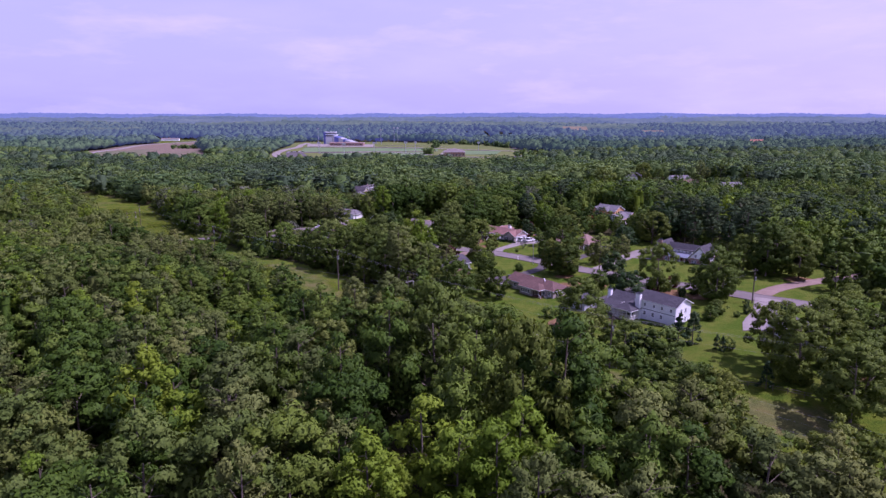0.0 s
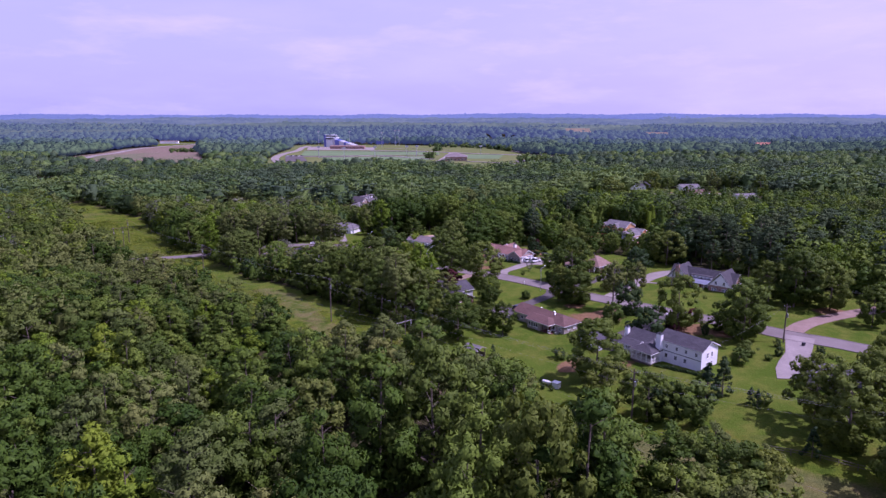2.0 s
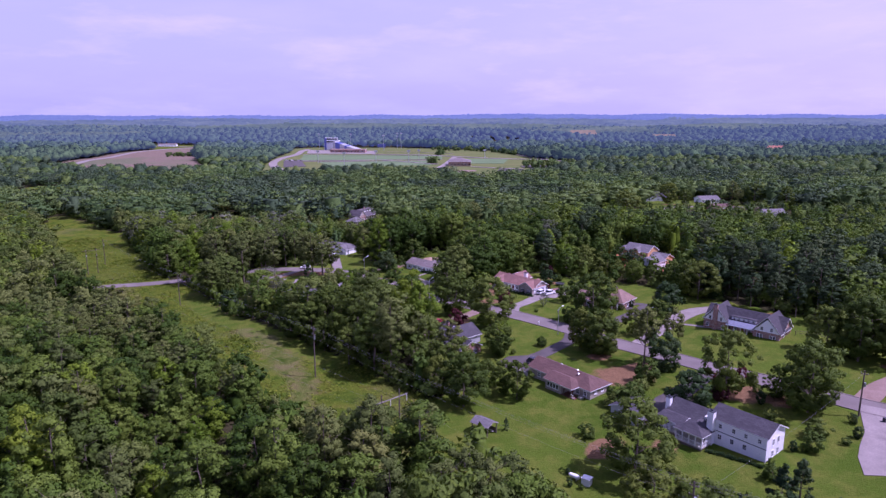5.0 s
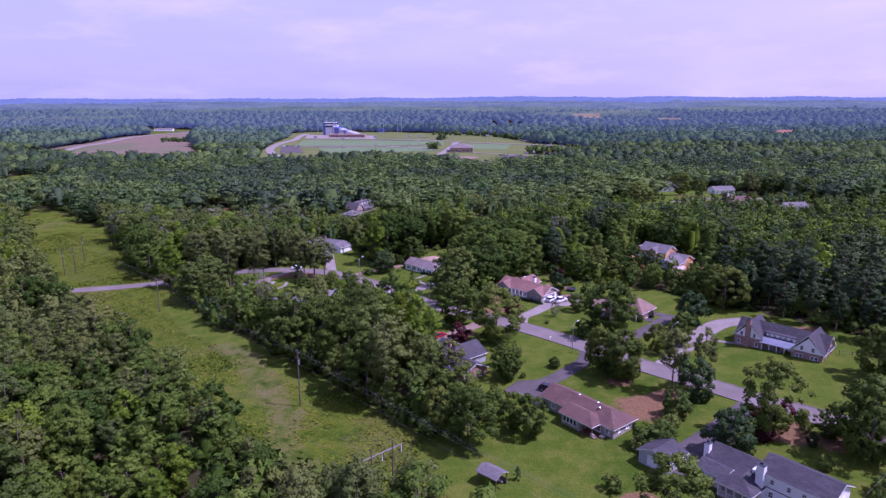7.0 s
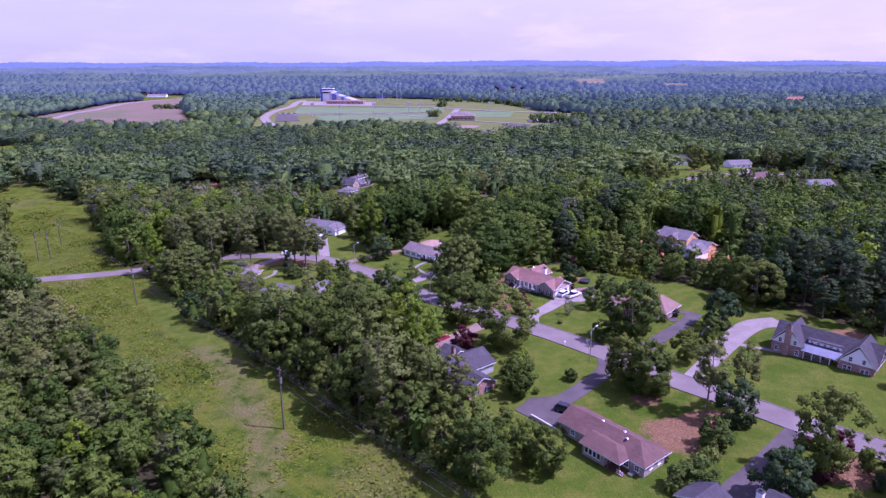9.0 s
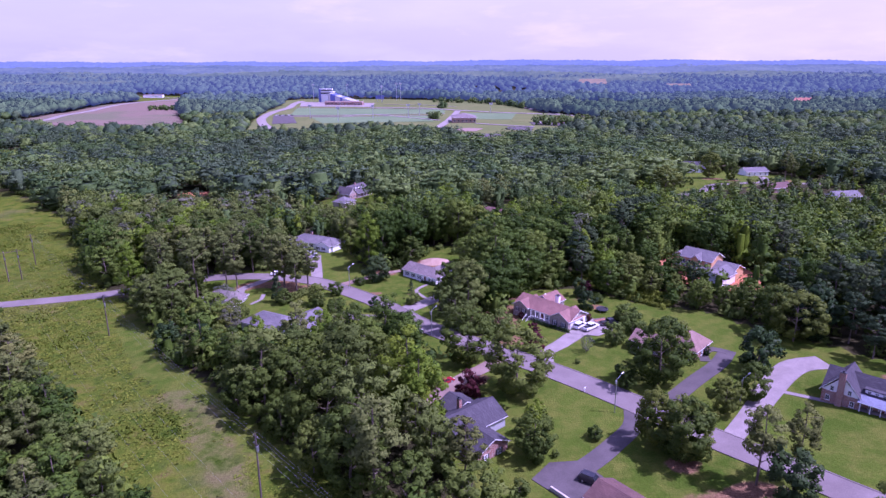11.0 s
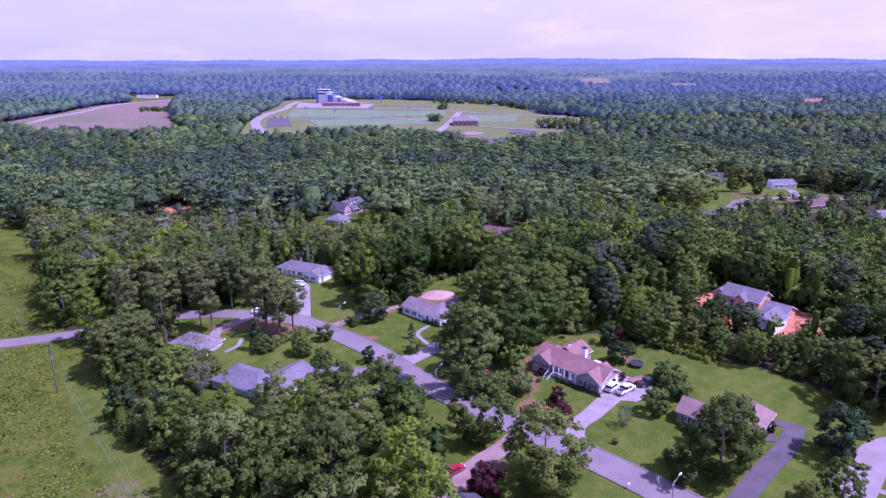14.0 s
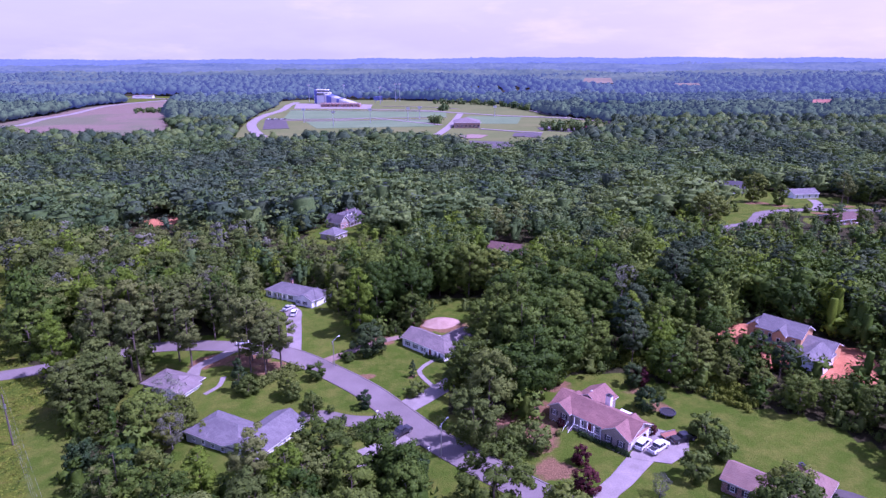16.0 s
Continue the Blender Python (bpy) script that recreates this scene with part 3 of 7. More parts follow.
def ribbon(name, line, width, material, lift=0.10, label="", category="road", thick=0.25, parent=None):
    """A paved strip that follows the ground."""
    pts = line if isinstance(line[0], Vector) else spline(line)
    half = width if isinstance(width, (list, tuple)) else (width, width)
    verts, faces, cols = [], [], 5
    n = len(pts)
    for k, p in enumerate(pts):
        d = (pts[min(k + 1, n - 1)] - pts[max(k - 1, 0)]).normalized()
        side = Vector((d.y, -d.x, 0))
        w = half[0] + (half[1] - half[0]) * k / (n - 1)
        for c in range(cols):
            q = p + side * w * (c / (cols - 1) - 0.5)
            verts.append((q.x, q.y, gz(q.x, q.y) + lift))
        for s in (0.5, -0.5):
            q = p + side * w * s
            verts.append((q.x, q.y, gz(q.x, q.y) + lift - thick))
    row = cols + 2
    for k in range(n - 1):
        a, b = k * row, (k + 1) * row
        for c in range(cols - 1):
            faces.append((a + c, a + c + 1, b + c + 1, b + c))
        faces.append((a + cols - 1, a + cols, b + cols, b + cols - 1))
        faces.append((a + cols + 1, a, b, b + cols + 1))
    for a in (0, (n - 1) * row):
        faces.append((a, a + cols + 1, a + cols, a + cols - 1))
    ob = new(name, mesh_of(name, verts, faces, material))
    if parent:
        ob.parent = parent
        return ob
    return tagged(ob, label, category, kind="structure")


def patch(name, poly, material, lift, label, category="pavement", cells=3.0, thick=0.3):
    """A paved area of any outline that follows the ground."""
    bm = bmesh.new()
    bm.faces.new([bm.verts.new((x, y, 0)) for x, y in poly])
    xs, ys = [p[0] for p in poly], [p[1] for p in poly]
    for axis, lo, hi in ((0, min(xs), max(xs)), (1, min(ys), max(ys))):
        v = lo + cells
        while v < hi:
            co, no = [0, 0, 0], [0, 0, 0]
            co[axis], no[axis] = v, 1
            bmesh.ops.bisect_plane(bm, geom=bm.verts[:] + bm.edges[:] + bm.faces[:], plane_co=co, plane_no=no)
            v += cells
    bm.normal_update()
    if sum(f.normal.z for f in bm.faces) < 0:
        bmesh.ops.reverse_faces(bm, faces=bm.faces[:])
    for v in bm.verts:
        v.co.z = gz(v.co.x, v.co.y) + lift
    edge = [e for e in bm.edges if e.is_boundary]
    ext = bmesh.ops.extrude_edge_only(bm, edges=edge)
    for v in ext["geom"]:
        if isinstance(v, bmesh.types.BMVert):
            v.co.z -= thick
    me = bpy.data.meshes.new(name)
    bm.to_mesh(me)
    bm.free()
    me.materials.append(material)
    return tagged(new(name, me), label, category, kind="structure")


ribbon("road", ROAD_A, 7.0, ASPHALT, 0.12, "pale worn asphalt street between the lawns")
ribbon("road", ROAD_B, 6.5, ASPHALT, 0.10, "pale asphalt road crossing the meadow")
ribbon("road", ROAD_C, 7.0, ASPHALT, 0.12, "pale asphalt cul-de-sac among far trees")
SIDE_A = spline(ROAD_A)
for _s in (1, -1):
    _line = []
    for _k in range(2, len(SIDE_A) - 2):
        _d = (SIDE_A[_k + 1] - SIDE_A[_k - 1]).normalized()
        _line.append(SIDE_A[_k] + Vector((_d.y, -_d.x, 0)) * _s * 3.75)
    ribbon("kerb", _line, 0.32, ASPHALT, 0.17, "low pale concrete kerb along the street", "kerb")
ribbon("driveway", [(39, 242), (37, 234.8), (31.5, 228), (26.3, 222.5), (21, 218)], (4.0, 4.5), ASPHALT_DARK, 0.09, "dark asphalt driveway of the brown ranch house", "driveway")
patch("driveway", [(13.5, 217), (17.5, 222), (24, 222.5), (27, 217), (21.5, 210.5), (18, 211.5)], ASPHALT_DARK, 0.115, "dark asphalt parking pad beside the ranch house", "driveway")
ribbon("driveway", [(23, 262), (24.1, 271), (28.7, 276.2), (33.5, 282), (37, 286)], (3.6, 5.2), CONCRETE, 0.10, "pale concrete driveway of the red-roofed house", "driveway")
patch("driveway", [(32.5, 283), (36, 291), (41, 294), (47, 291), (45, 285), (40, 281)], CONCRETE, 0.13, "pale concrete parking pad with parked cars", "driveway")
ribbon("driveway", [(44, 241), (46.3, 243), (56.3, 253.3), (66, 262.5), (71.5, 270)], 4.2, ASPHALT_DARK, 0.09, "curved grey asphalt driveway of the brick house", "driveway")
ribbon("driveway", [(71.5, 268.5), (68, 271), (64.5, 269), (63.5, 264)], 2.6, ASPHALT_DARK, 0.11, "short asphalt spur beside the brick house", "driveway")
ribbon("driveway", [(55, 229), (62.8, 237.5), (70.5, 246.5), (79, 256), (85, 260.5), (92, 261.5)], (4.0, 7.5), CONCRETE, 0.10, "long pale concrete driveway sweeping behind the slate-roofed house", "driveway")
ribbon("footpath", [(73, 249), (76.1, 246.5), (83.2, 241), (90, 234.5)], 1.4, CONCRETE, 0.08, "narrow concrete front path", "path")
ribbon("driveway", [(70, 208), (63.8, 201.6), (55.1, 193.1), (47, 186), (43, 180)], (4.0, 6.5), ASPHALT_DARK, 0.09, "dark asphalt driveway behind the white house", "driveway")
ribbon("driveway", [(12, 270), (7.9, 264.5), (3.1, 260), (-3.3, 252), (-6, 243)], (4.5, 5.0), DIRT_ROAD, 0.09, "pinkish packed-dirt driveway with a red car", "driveway")
ribbon("driveway", [(-17, 303), (-23, 301.5), (-29.3, 302), (-36, 304.5), (-41, 304)], (5.0, 5.0), ASPHALT, 0.10, "pale driveway curving to the big grey-roofed house", "driveway")
ribbon("driveway", [(-11, 296), (-16, 292.5), (-22, 288), (-27, 284.5)], (6.5, 6.0), CONCRETE, 0.10, "pale concrete driveway with a black pickup", "driveway")
ribbon("driveway", [(-17, 307), (-11, 313.5), (-6, 319.5), (-2, 326)], (6.0, 5.0), CONCRETE, 0.10, "pale concrete driveway of the taupe-roofed house", "driveway")
ribbon("footpath", [(22.3, 296.2), (25.6, 292.2), (29.3, 287.2), (33, 283.2)], 1.2, CONCRETE, 0.08, "narrow concrete path along the house front", "path")
ribbon("footpath", [(-8.5, 317.5), (-12, 324), (-13.5, 329), (-11, 334), (-9, 336)], 1.3, CONCRETE, 0.08, "curving concrete garden path", "path")
ribbon("driveway", [(178, 482), (186, 495), (191, 508), (192, 513)], 4.5, CONCRETE, 0.10, "pale driveway off the cul-de-sac", "driveway")
ribbon("dirt_path", [(-41, 334), (-36, 339), (-29, 346), (-20.5, 351.5)], (3.4, 2.4), DIRT_ROAD, 0.09, "pinkish dirt track across the lawn", "path")
ribbon("driveway", [(-51, 341), (-53.5, 352), (-56.5, 364), (-58.5, 372), (-62, 375)], (4.0, 5.5), CONCRETE, 0.10, "pale driveway up to the far ranch house", "driveway")
ribbon("driveway", [(-69, 344), (-72.5, 338.5), (-77, 333), (-76, 327)], 3.6, CONCRETE, 0.10, "short pale driveway under the pines", "driveway")
ribbon("footpath", [(-67, 326), (-66.5, 321), (-69, 317)], 1.4, CONCRETE, 0.08, "curved pale garden path", "path")
ribbon("driveway", [(96, 183), (92.5, 177), (88.5, 170)], (7.0, 5.5), CONCRETE, 0.14, "wide pale concrete driveway at the street corner", "driveway")
patch("driveway", [(76.8, 157), (79.5, 163.2), (82.5, 167.5), (87, 173), (92, 171), (88, 164), (84.3, 156.3)], CONCRETE, 0.12, "wide pale concrete turning pad", "driveway")
ribbon("dirt_road", [(96, 187), (104, 194), (117, 201.5), (138, 210.5), (165, 222)], 5.0, DIRT_ROAD, 0.09, "tan packed-dirt side road", "road")

# wooded hills of the distance, ridge behind ridge, each ridge glowing more for haze
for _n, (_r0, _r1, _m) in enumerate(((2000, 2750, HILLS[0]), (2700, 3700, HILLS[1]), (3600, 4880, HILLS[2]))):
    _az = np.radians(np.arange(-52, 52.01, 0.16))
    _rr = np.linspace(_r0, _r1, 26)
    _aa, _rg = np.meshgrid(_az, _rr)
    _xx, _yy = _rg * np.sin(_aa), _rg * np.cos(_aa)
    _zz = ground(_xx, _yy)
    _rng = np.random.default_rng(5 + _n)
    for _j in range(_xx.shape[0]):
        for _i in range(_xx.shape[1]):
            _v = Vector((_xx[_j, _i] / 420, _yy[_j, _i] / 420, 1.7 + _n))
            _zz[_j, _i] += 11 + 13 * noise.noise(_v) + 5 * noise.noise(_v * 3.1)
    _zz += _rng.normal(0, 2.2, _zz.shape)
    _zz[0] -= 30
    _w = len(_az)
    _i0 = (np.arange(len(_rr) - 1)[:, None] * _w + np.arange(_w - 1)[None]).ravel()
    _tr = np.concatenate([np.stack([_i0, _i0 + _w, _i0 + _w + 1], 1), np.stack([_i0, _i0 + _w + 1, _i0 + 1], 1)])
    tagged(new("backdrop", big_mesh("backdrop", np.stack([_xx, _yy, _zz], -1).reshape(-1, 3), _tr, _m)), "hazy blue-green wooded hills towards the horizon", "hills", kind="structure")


def hillside(front, back, z0, z1, material, label):
    """A bare slope of a far hill, open towards the valley."""
    (ax, ay), (bx, by) = front
    (cx, cy), (dx, dy) = back
    n = 8
    verts, faces = [], []
    for row, (px, py, qx, qy, z) in enumerate(((ax, ay, bx, by, z0 - 26), (ax, ay, bx, by, z0), (cx, cy, dx, dy, z1), (cx, cy + 60, dx, dy + 60, z0 - 26))):
        for k in range(n + 1):
            t = k / n
            verts.append((px + (qx - px) * t, py + (qy - py) * t, z + (0.3 * math.sin(2.3 * k + row) if row in (1, 2) else 0)))
    for row in range(3):
        for k in range(n):
            a = row * (n + 1) + k
            faces.append((a, a + 1, a + n + 2, a + n + 1))
    return tagged(new("pasture", mesh_of("pasture", verts, faces, material)), label, "field", kind="structure")


hillside(((330, 1844), (407, 1836)), ((350, 1910), (418, 1910)), 12, 22, HAY, "far tan hay field on a slope")
hillside(((74, 1831), (175, 1825)), ((84, 1888), (176, 1888)), 11, 15, HAY, "far pale hay field between woods")
hillside(((522, 1737), (585, 1728)), ((540, 1772), (596, 1772)), 10.5, 14, HAY, "far pale clearing between woods")
hillside(((553, 1186), (587, 1186)), ((583, 1236), (611, 1236)), 6, 10, RED_CLAY, "far bank of bare red clay")

# ---- houses ----
def part(name, bm, material, parent, label=""):
    """A bmesh as one mesh object under a thing or part."""
    me = bpy.data.meshes.new(name)
    bmesh.ops.recalc_face_normals(bm, faces=bm.faces[:])
    bm.to_mesh(me)
    bm.free()
    for m in (material if isinstance(material, (list, tuple)) else [material]):
        me.materials.append(m)
    ob = new(name, me)
    ob.parent = parent
    return tagged(ob, label)


def box(bm, x0, x1, y0, y1, z0, z1):
    v = [bm.verts.new((x, y, z)) for z in (z0, z1) for x, y in ((x0, y0), (x1, y0), (x1, y1), (x0, y1))]
    for f in ((0, 3, 2, 1), (4, 5, 6, 7), (0, 1, 5, 4), (1, 2, 6, 5), (2, 3, 7, 6), (3, 0, 4, 7)):
        bm.faces.new([v[i] for i in f])
    return bm


def boxes(*rows):
    bm = bmesh.new()
    for r in rows:
        box(bm, *r)
    return bm


def tube(bm, a, b, r0, r1, sides=8):
    a, b = Vector(a), Vector(b)
    q = (b - a).to_track_quat("Z", "Y")
    rings = []
    for p, r in ((a, r0), (b, r1)):
        rings.append([bm.verts.new(p + q @ Vector((r * math.cos(2 * math.pi * k / sides), r * math.sin(2 * math.pi * k / sides), 0))) for k in range(sides)])
    for k in range(sides):
        j = (k + 1) % sides
        bm.faces.new((rings[0][k], rings[0][j], rings[1][j], rings[1][k]))
    bm.faces.new(rings[0][::-1])
    bm.faces.new(rings[1])
    return bm


def place(name, x, y, rz, label, category, group="", lift=0.0):
    e = new(name)
    e.matrix_world = pose(x, y, gz(x, y) + lift, 0, 0, rz)
    return tagged(e, label, category, group)


def roof_mesh(u0, u1, v0, v1, z, rise, kind, thick=0.20):
    """A closed roof slab; the shingled faces take the first material, the fascia and soffit the second."""
    bm = bmesh.new()
    um, vm = (u0 + u1) / 2, (v0 + v1) / 2
    if kind == "u":
        ridge = [(u0, vm), (u1, vm)]
    elif kind == "v":
        ridge = [(um, v0), (um, v1)]
    elif kind == "hip_r":
        ridge = [(u0, vm), (u1 - (v1 - v0) * 0.5, vm)]
    elif v1 - v0 <= u1 - u0:
        h = (v1 - v0) * 0.5
        ridge = [(u0 + h, vm), (max(u1 - h, u0 + h + 0.01), vm)]
    else:
        h = (u1 - u0) * 0.5
        ridge = [(um, v0 + h), (um, v1 - h)]
    layers = []
    for dz in (0, -thick):
        c = [bm.verts.new((x, y, z + dz)) for x, y in ((u0, v0), (u1, v0), (u1, v1), (u0, v1))]
        r = [bm.verts.new((x, y, z + rise + dz)) for x, y in ridge]
        layers.append((c, r))
    for n, (c, r) in enumerate(layers):
        if kind == "v" or (kind == "hip" and v1 - v0 > u1 - u0):
            fs = [(c[0], r[0], r[1], c[3]), (c[1], c[2], r[1], r[0])]
            ends = [(c[0], c[1], r[0]), (c[2], c[3], r[1])]
        else:
            fs = [(c[0], c[1], r[1], r[0]), (c[2], c[3], r[0], r[1])]
            ends = [(c[3], c[0], r[0]), (c[1], c[2], r[1])]
        keep = fs + (ends if kind == "hip" else ends[1:] if kind == "hip_r" else [])
        for f in keep:
            bm.faces.new(f).material_index = n
    (c, r), (c2, r2) = layers
    bounds = [e for e in bm.edges if e.is_boundary and e.verts[0] in c + r and e.verts[1] in c + r]
    top, low = c + r, c2 + r2
    for e in bounds:
        a, b = e.verts
        bm.faces.new((a, b, low[top.index(b)], low[top.index(a)])).material_index = 1
    return bm


def wing(house, u0, u1, v0, v1, h, rise, kind, walls, roof, z0=-1.0, over=0.45, gable=None):
    """A block of a house: walls with their gables, and its roof."""
    bm = boxes((u0, u1, v0, v1, z0, h))
    um, vm = (u0 + u1) / 2, (v0 + v1) / 2
    top = h - 0.12 + rise * 0.94
    if kind in ("u", "hip_r"):
        for u in ((u0,) if kind == "hip_r" else (u0, u1)):
            s = 0.15 if u == u0 else -0.15
            a = [bm.verts.new(p) for p in ((u, v0, h - 0.05), (u, v1, h - 0.05), (u, vm, top))]
            b = [bm.verts.new(p) for p in ((u + s, v0, h - 0.05), (u + s, v1, h - 0.05), (u + s, vm, top))]
            bm.faces.new(a), bm.faces.new(b)
            for k in range(3):
                bm.faces.new((a[k], a[(k + 1) % 3], b[(k + 1) % 3], b[k]))
    part("wall", bm, walls, house)
    if kind == "v":
        for v, s in ((v0, 0.15), (v1, -0.15)):
            bm = bmesh.new()
            a = [bm.verts.new(p) for p in ((u0, v, h - 0.05), (u1, v, h - 0.05), (um, v, top))]
            b = [bm.verts.new(p) for p in ((u0, v + s, h - 0.05), (u1, v + s, h - 0.05), (um, v + s, top))]
            bm.faces.new(a), bm.faces.new(b)
            for k in range(3):
                bm.faces.new((a[k], a[(k + 1) % 3], b[(k + 1) % 3], b[k]))
            part("gable", bm, gable or walls, house)
    part("roof", roof_mesh(u0 - over, u1 + over, v0 - over, v1 + over, h, rise * (1 + over / max(1.0, min(u1 - u0, v1 - v0) / 2)), kind), [roof, TRIM], house)


PANE_MESH = {}


def block_mesh(name, row, material):
    bm = boxes(row)
    me = bpy.data.meshes.new(name)
    bm.to_mesh(me)
    bm.free()
    me.materials.append(material)
    return me


def ring_mesh(name, w, h, f, d, material):
    """A mitred rectangular frame, w by h, bars f wide and d deep."""
    verts, faces = [], []
    for y in (0, -d):
        verts += [(-w / 2, y, 0), (w / 2, y, 0), (w / 2, y, h), (-w / 2, y, h), (-w / 2 + f, y, f), (w / 2 - f, y, f), (w / 2 - f, y, h - f), (-w / 2 + f, y, h - f)]
    for k in range(4):
        j = (k + 1) % 4
        faces += [(8 + k, 8 + j, 12 + j, 12 + k), (k, k + 4, j + 4, j), (k, j, 8 + j, 8 + k), (k + 4, 12 + k, 12 + j, j + 4)]
    return mesh_of(name, verts, faces, material)


def window(house, side, a, at, z, w=1.0, h=1.3, shutters=False, bars=True):
    """A framed window on a wall, facing out of the house; a is its centre along the wall."""
    key = (w, h)
    f, d = 0.09, 0.09
    if key not in PANE_MESH:
        PANE_MESH[key] = (ring_mesh("window", w, h, f, d, TRIM), block_mesh("pane", (-w / 2 + f, w / 2 - f, -0.035, 0.0, f, h - f), GLASS),
                          block_mesh("window_sill", (-w / 2 - 0.08, w / 2 + 0.08, -d - 0.06, 0, -0.07, -0.003), TRIM),
                          block_mesh("rail", (-w / 2 + f, w / 2 - f, -d + 0.02, -0.036, h / 2 - 0.03, h / 2 + 0.03), TRIM),
                          block_mesh("glazing_bar", (-0.02, 0.02, -d + 0.025, -0.036, f, h - f), TRIM),
                          block_mesh("shutter", (-0.2, 0.2, -0.05, 0, 0, h), DARK_PAINT))
    frame_me, pane_me, sill_me, rail_me, bar_me, shutter_me = PANE_MESH[key]
    turn = {"front": 0, "right": 90, "back": 180, "left": -90}[side]
    win = new("window", frame_me)
    win.parent = house
    x, y = (a, at) if side in ("front", "back") else (at, a)
    win.matrix_local = pose(x, y, z, 0, 0, turn)
    for nm, me in [("pane", pane_me), ("window_sill", sill_me)] + ([("rail", rail_me), ("glazing_bar", bar_me)] if bars else []):
        o = new(nm, me)
        o.parent = win
    if shutters:
        for side_ in (-1, 1):
            sh = new("shutter", shutter_me)
            sh.parent = win
            sh.location = (side_ * (w / 2 + 0.24), 0, 0)


def door(house, side, a, at, z, material=DOOR_RED, w=1.0, h=2.1):
    turn = {"front": 0, "right": 90, "back": 180, "left": -90}[side]
    d = part("door", boxes((-w / 2, w / 2, -0.06, 0, 0, h)), material, house)
    x, y = (a, at) if side in ("front", "back") else (at, a)
    d.matrix_local = pose(x, y, z, 0, 0, turn)
    part("door_frame", boxes((-w / 2 - 0.12, -w / 2, -0.08, 0, 0, h), (w / 2, w / 2 + 0.12, -0.08, 0, 0, h), (-w / 2 - 0.12, w / 2 + 0.12, -0.08, 0, h, h + 0.12)), TRIM, d)


def garage_door(house, side, a, at, z, w=2.6, h=2.2):
    turn = {"front": 0, "right": 90, "back": 180, "left": -90}[side]
    rows = [(-w / 2, w / 2, -0.05, 0, k * h / 4, (k + 1) * h / 4 - 0.03) for k in range(4)]
    d = part("garage_door", boxes(*rows), TRIM, house)
    x, y = (a, at) if side in ("front", "back") else (at, a)
    d.matrix_local = pose(x, y, z, 0, 0, turn)


def chimney(house, u, v, z0, z1, material, w=0.9, d=0.7):
    c = part("chimney", boxes((u - w / 2, u + w / 2, v - d / 2, v + d / 2, z0, z1)), material, house)
    part("chimney_cap", boxes((u - w / 2 - 0.08, u + w / 2 + 0.08, v - d / 2 - 0.08, v + d / 2 + 0.08, z1, z1 + 0.12), (u - 0.2, u + 0.2, v - 0.2, v + 0.2, z1 + 0.12, z1 + 0.45)), DARK_PAINT, c)


def vent(house, u, v, z):
    part("roof_vent", tube(tube(bmesh.new(), (u, v, z - 0.3), (u, v, z + 0.22), 0.16, 0.16), (u, v, z + 0.22), (u, v, z + 0.34), 0.34, 0.2), METAL, house)


def posts(house, places, z0, z1, material=TRIM, r=0.09):
    for u, v in places:
        part("porch_post", boxes((u - r, u + r, v - r, v + r, z0, z1)), material, house)


def railing(house, u0, u1, v0, v1, z, h=0.95):
    """White porch rail with its balusters, along u or along v."""
    rows = [(u0 - 0.04, u1 + 0.04, v0 - 0.04, v1 + 0.04, z + h - 0.08, z + h), (u0 - 0.03, u1 + 0.03, v0 - 0.03, v1 + 0.03, z + 0.08, z + 0.15)]
    n = int(max(u1 - u0, v1 - v0) / 0.28)
    for k in range(n + 1):
        u, v = u0 + (u1 - u0) * k / n, v0 + (v1 - v0) * k / n
        rows.append((u - 0.025, u + 0.025, v - 0.025, v + 0.025, z + 0.15, z + h - 0.08))
    part("railing", boxes(*rows), TRIM, house)


# brown ranch house
H = place("ranch_house", 21.2, 208.0, -51.1, "low ranch house with brown shingles and grey-tan brick", "house")
wing(H, 0, 20.0, 0.6, 8.0, 2.7, 1.75, "hip_r", BRICK_TAN, ROOF_BROWN)
part("wall", boxes((8.0, 13.2, -1.9, 0.7, -1, 2.62)), BRICK_TAN, H)
part("roof", roof_mesh(7.5, 16.9, -2.5, 4.2, 2.72, 1.25, "hip_r", 0.2), [ROOF_BROWN, TRIM], H)
for _k in range(4):
    window(H, "front", 9.0 + 0.95 * _k, -1.9, 0.85, 0.85, 1.35, bars=False)
door(H, "front", 14.6, 0.6, 0.25)
part("porch_floor", boxes((13.2, 17.4, -2.0, 0.6, -0.8, 0.22)), WOOD_RED, H, "dark red-brown timber deck")
for _k in range(3):
    part("porch_step", boxes((13.8, 16.0, -2.35 - 0.35 * _k, -2.0 - 0.35 * _k, -0.9, 0.05 - 0.18 * _k)), WOOD_RED, H)
railing(H, 16.1, 17.3, -1.95, -1.95, 0.22, 0.9)
posts(H, [(14.0, -1.85), (16.4, -1.85)], 0.22, 2.7, WOOD_POLE)
window(H, "front", 16.2, 0.6, 0.7, 1.1, 1.3)
window(H, "right", 2.6, 20.0, 1.3, 1.0, 0.6), window(H, "right", 5.2, 20.0, 1.3, 1.0, 0.6)
window(H, "front", 3.5, 0.6, 0.9, 1.1, 1.2), window(H, "front", 18.5, 0.6, 0.9, 1.0, 1.2)
for _u, _v in ((7.5, 4.6), (12.5, 4.8), (14.2, 3.2)):
    vent(H, _u, _v, 4.35)
part("air_conditioner", boxes((17.6, 18.6, -0.9, 0.0, -0.3, 0.75)), METAL, H)
part("retaining_wall", boxes((-7.5, -0.2, -0.1, 0.25, -0.8, 0.75)), WOOD_PALE, H)

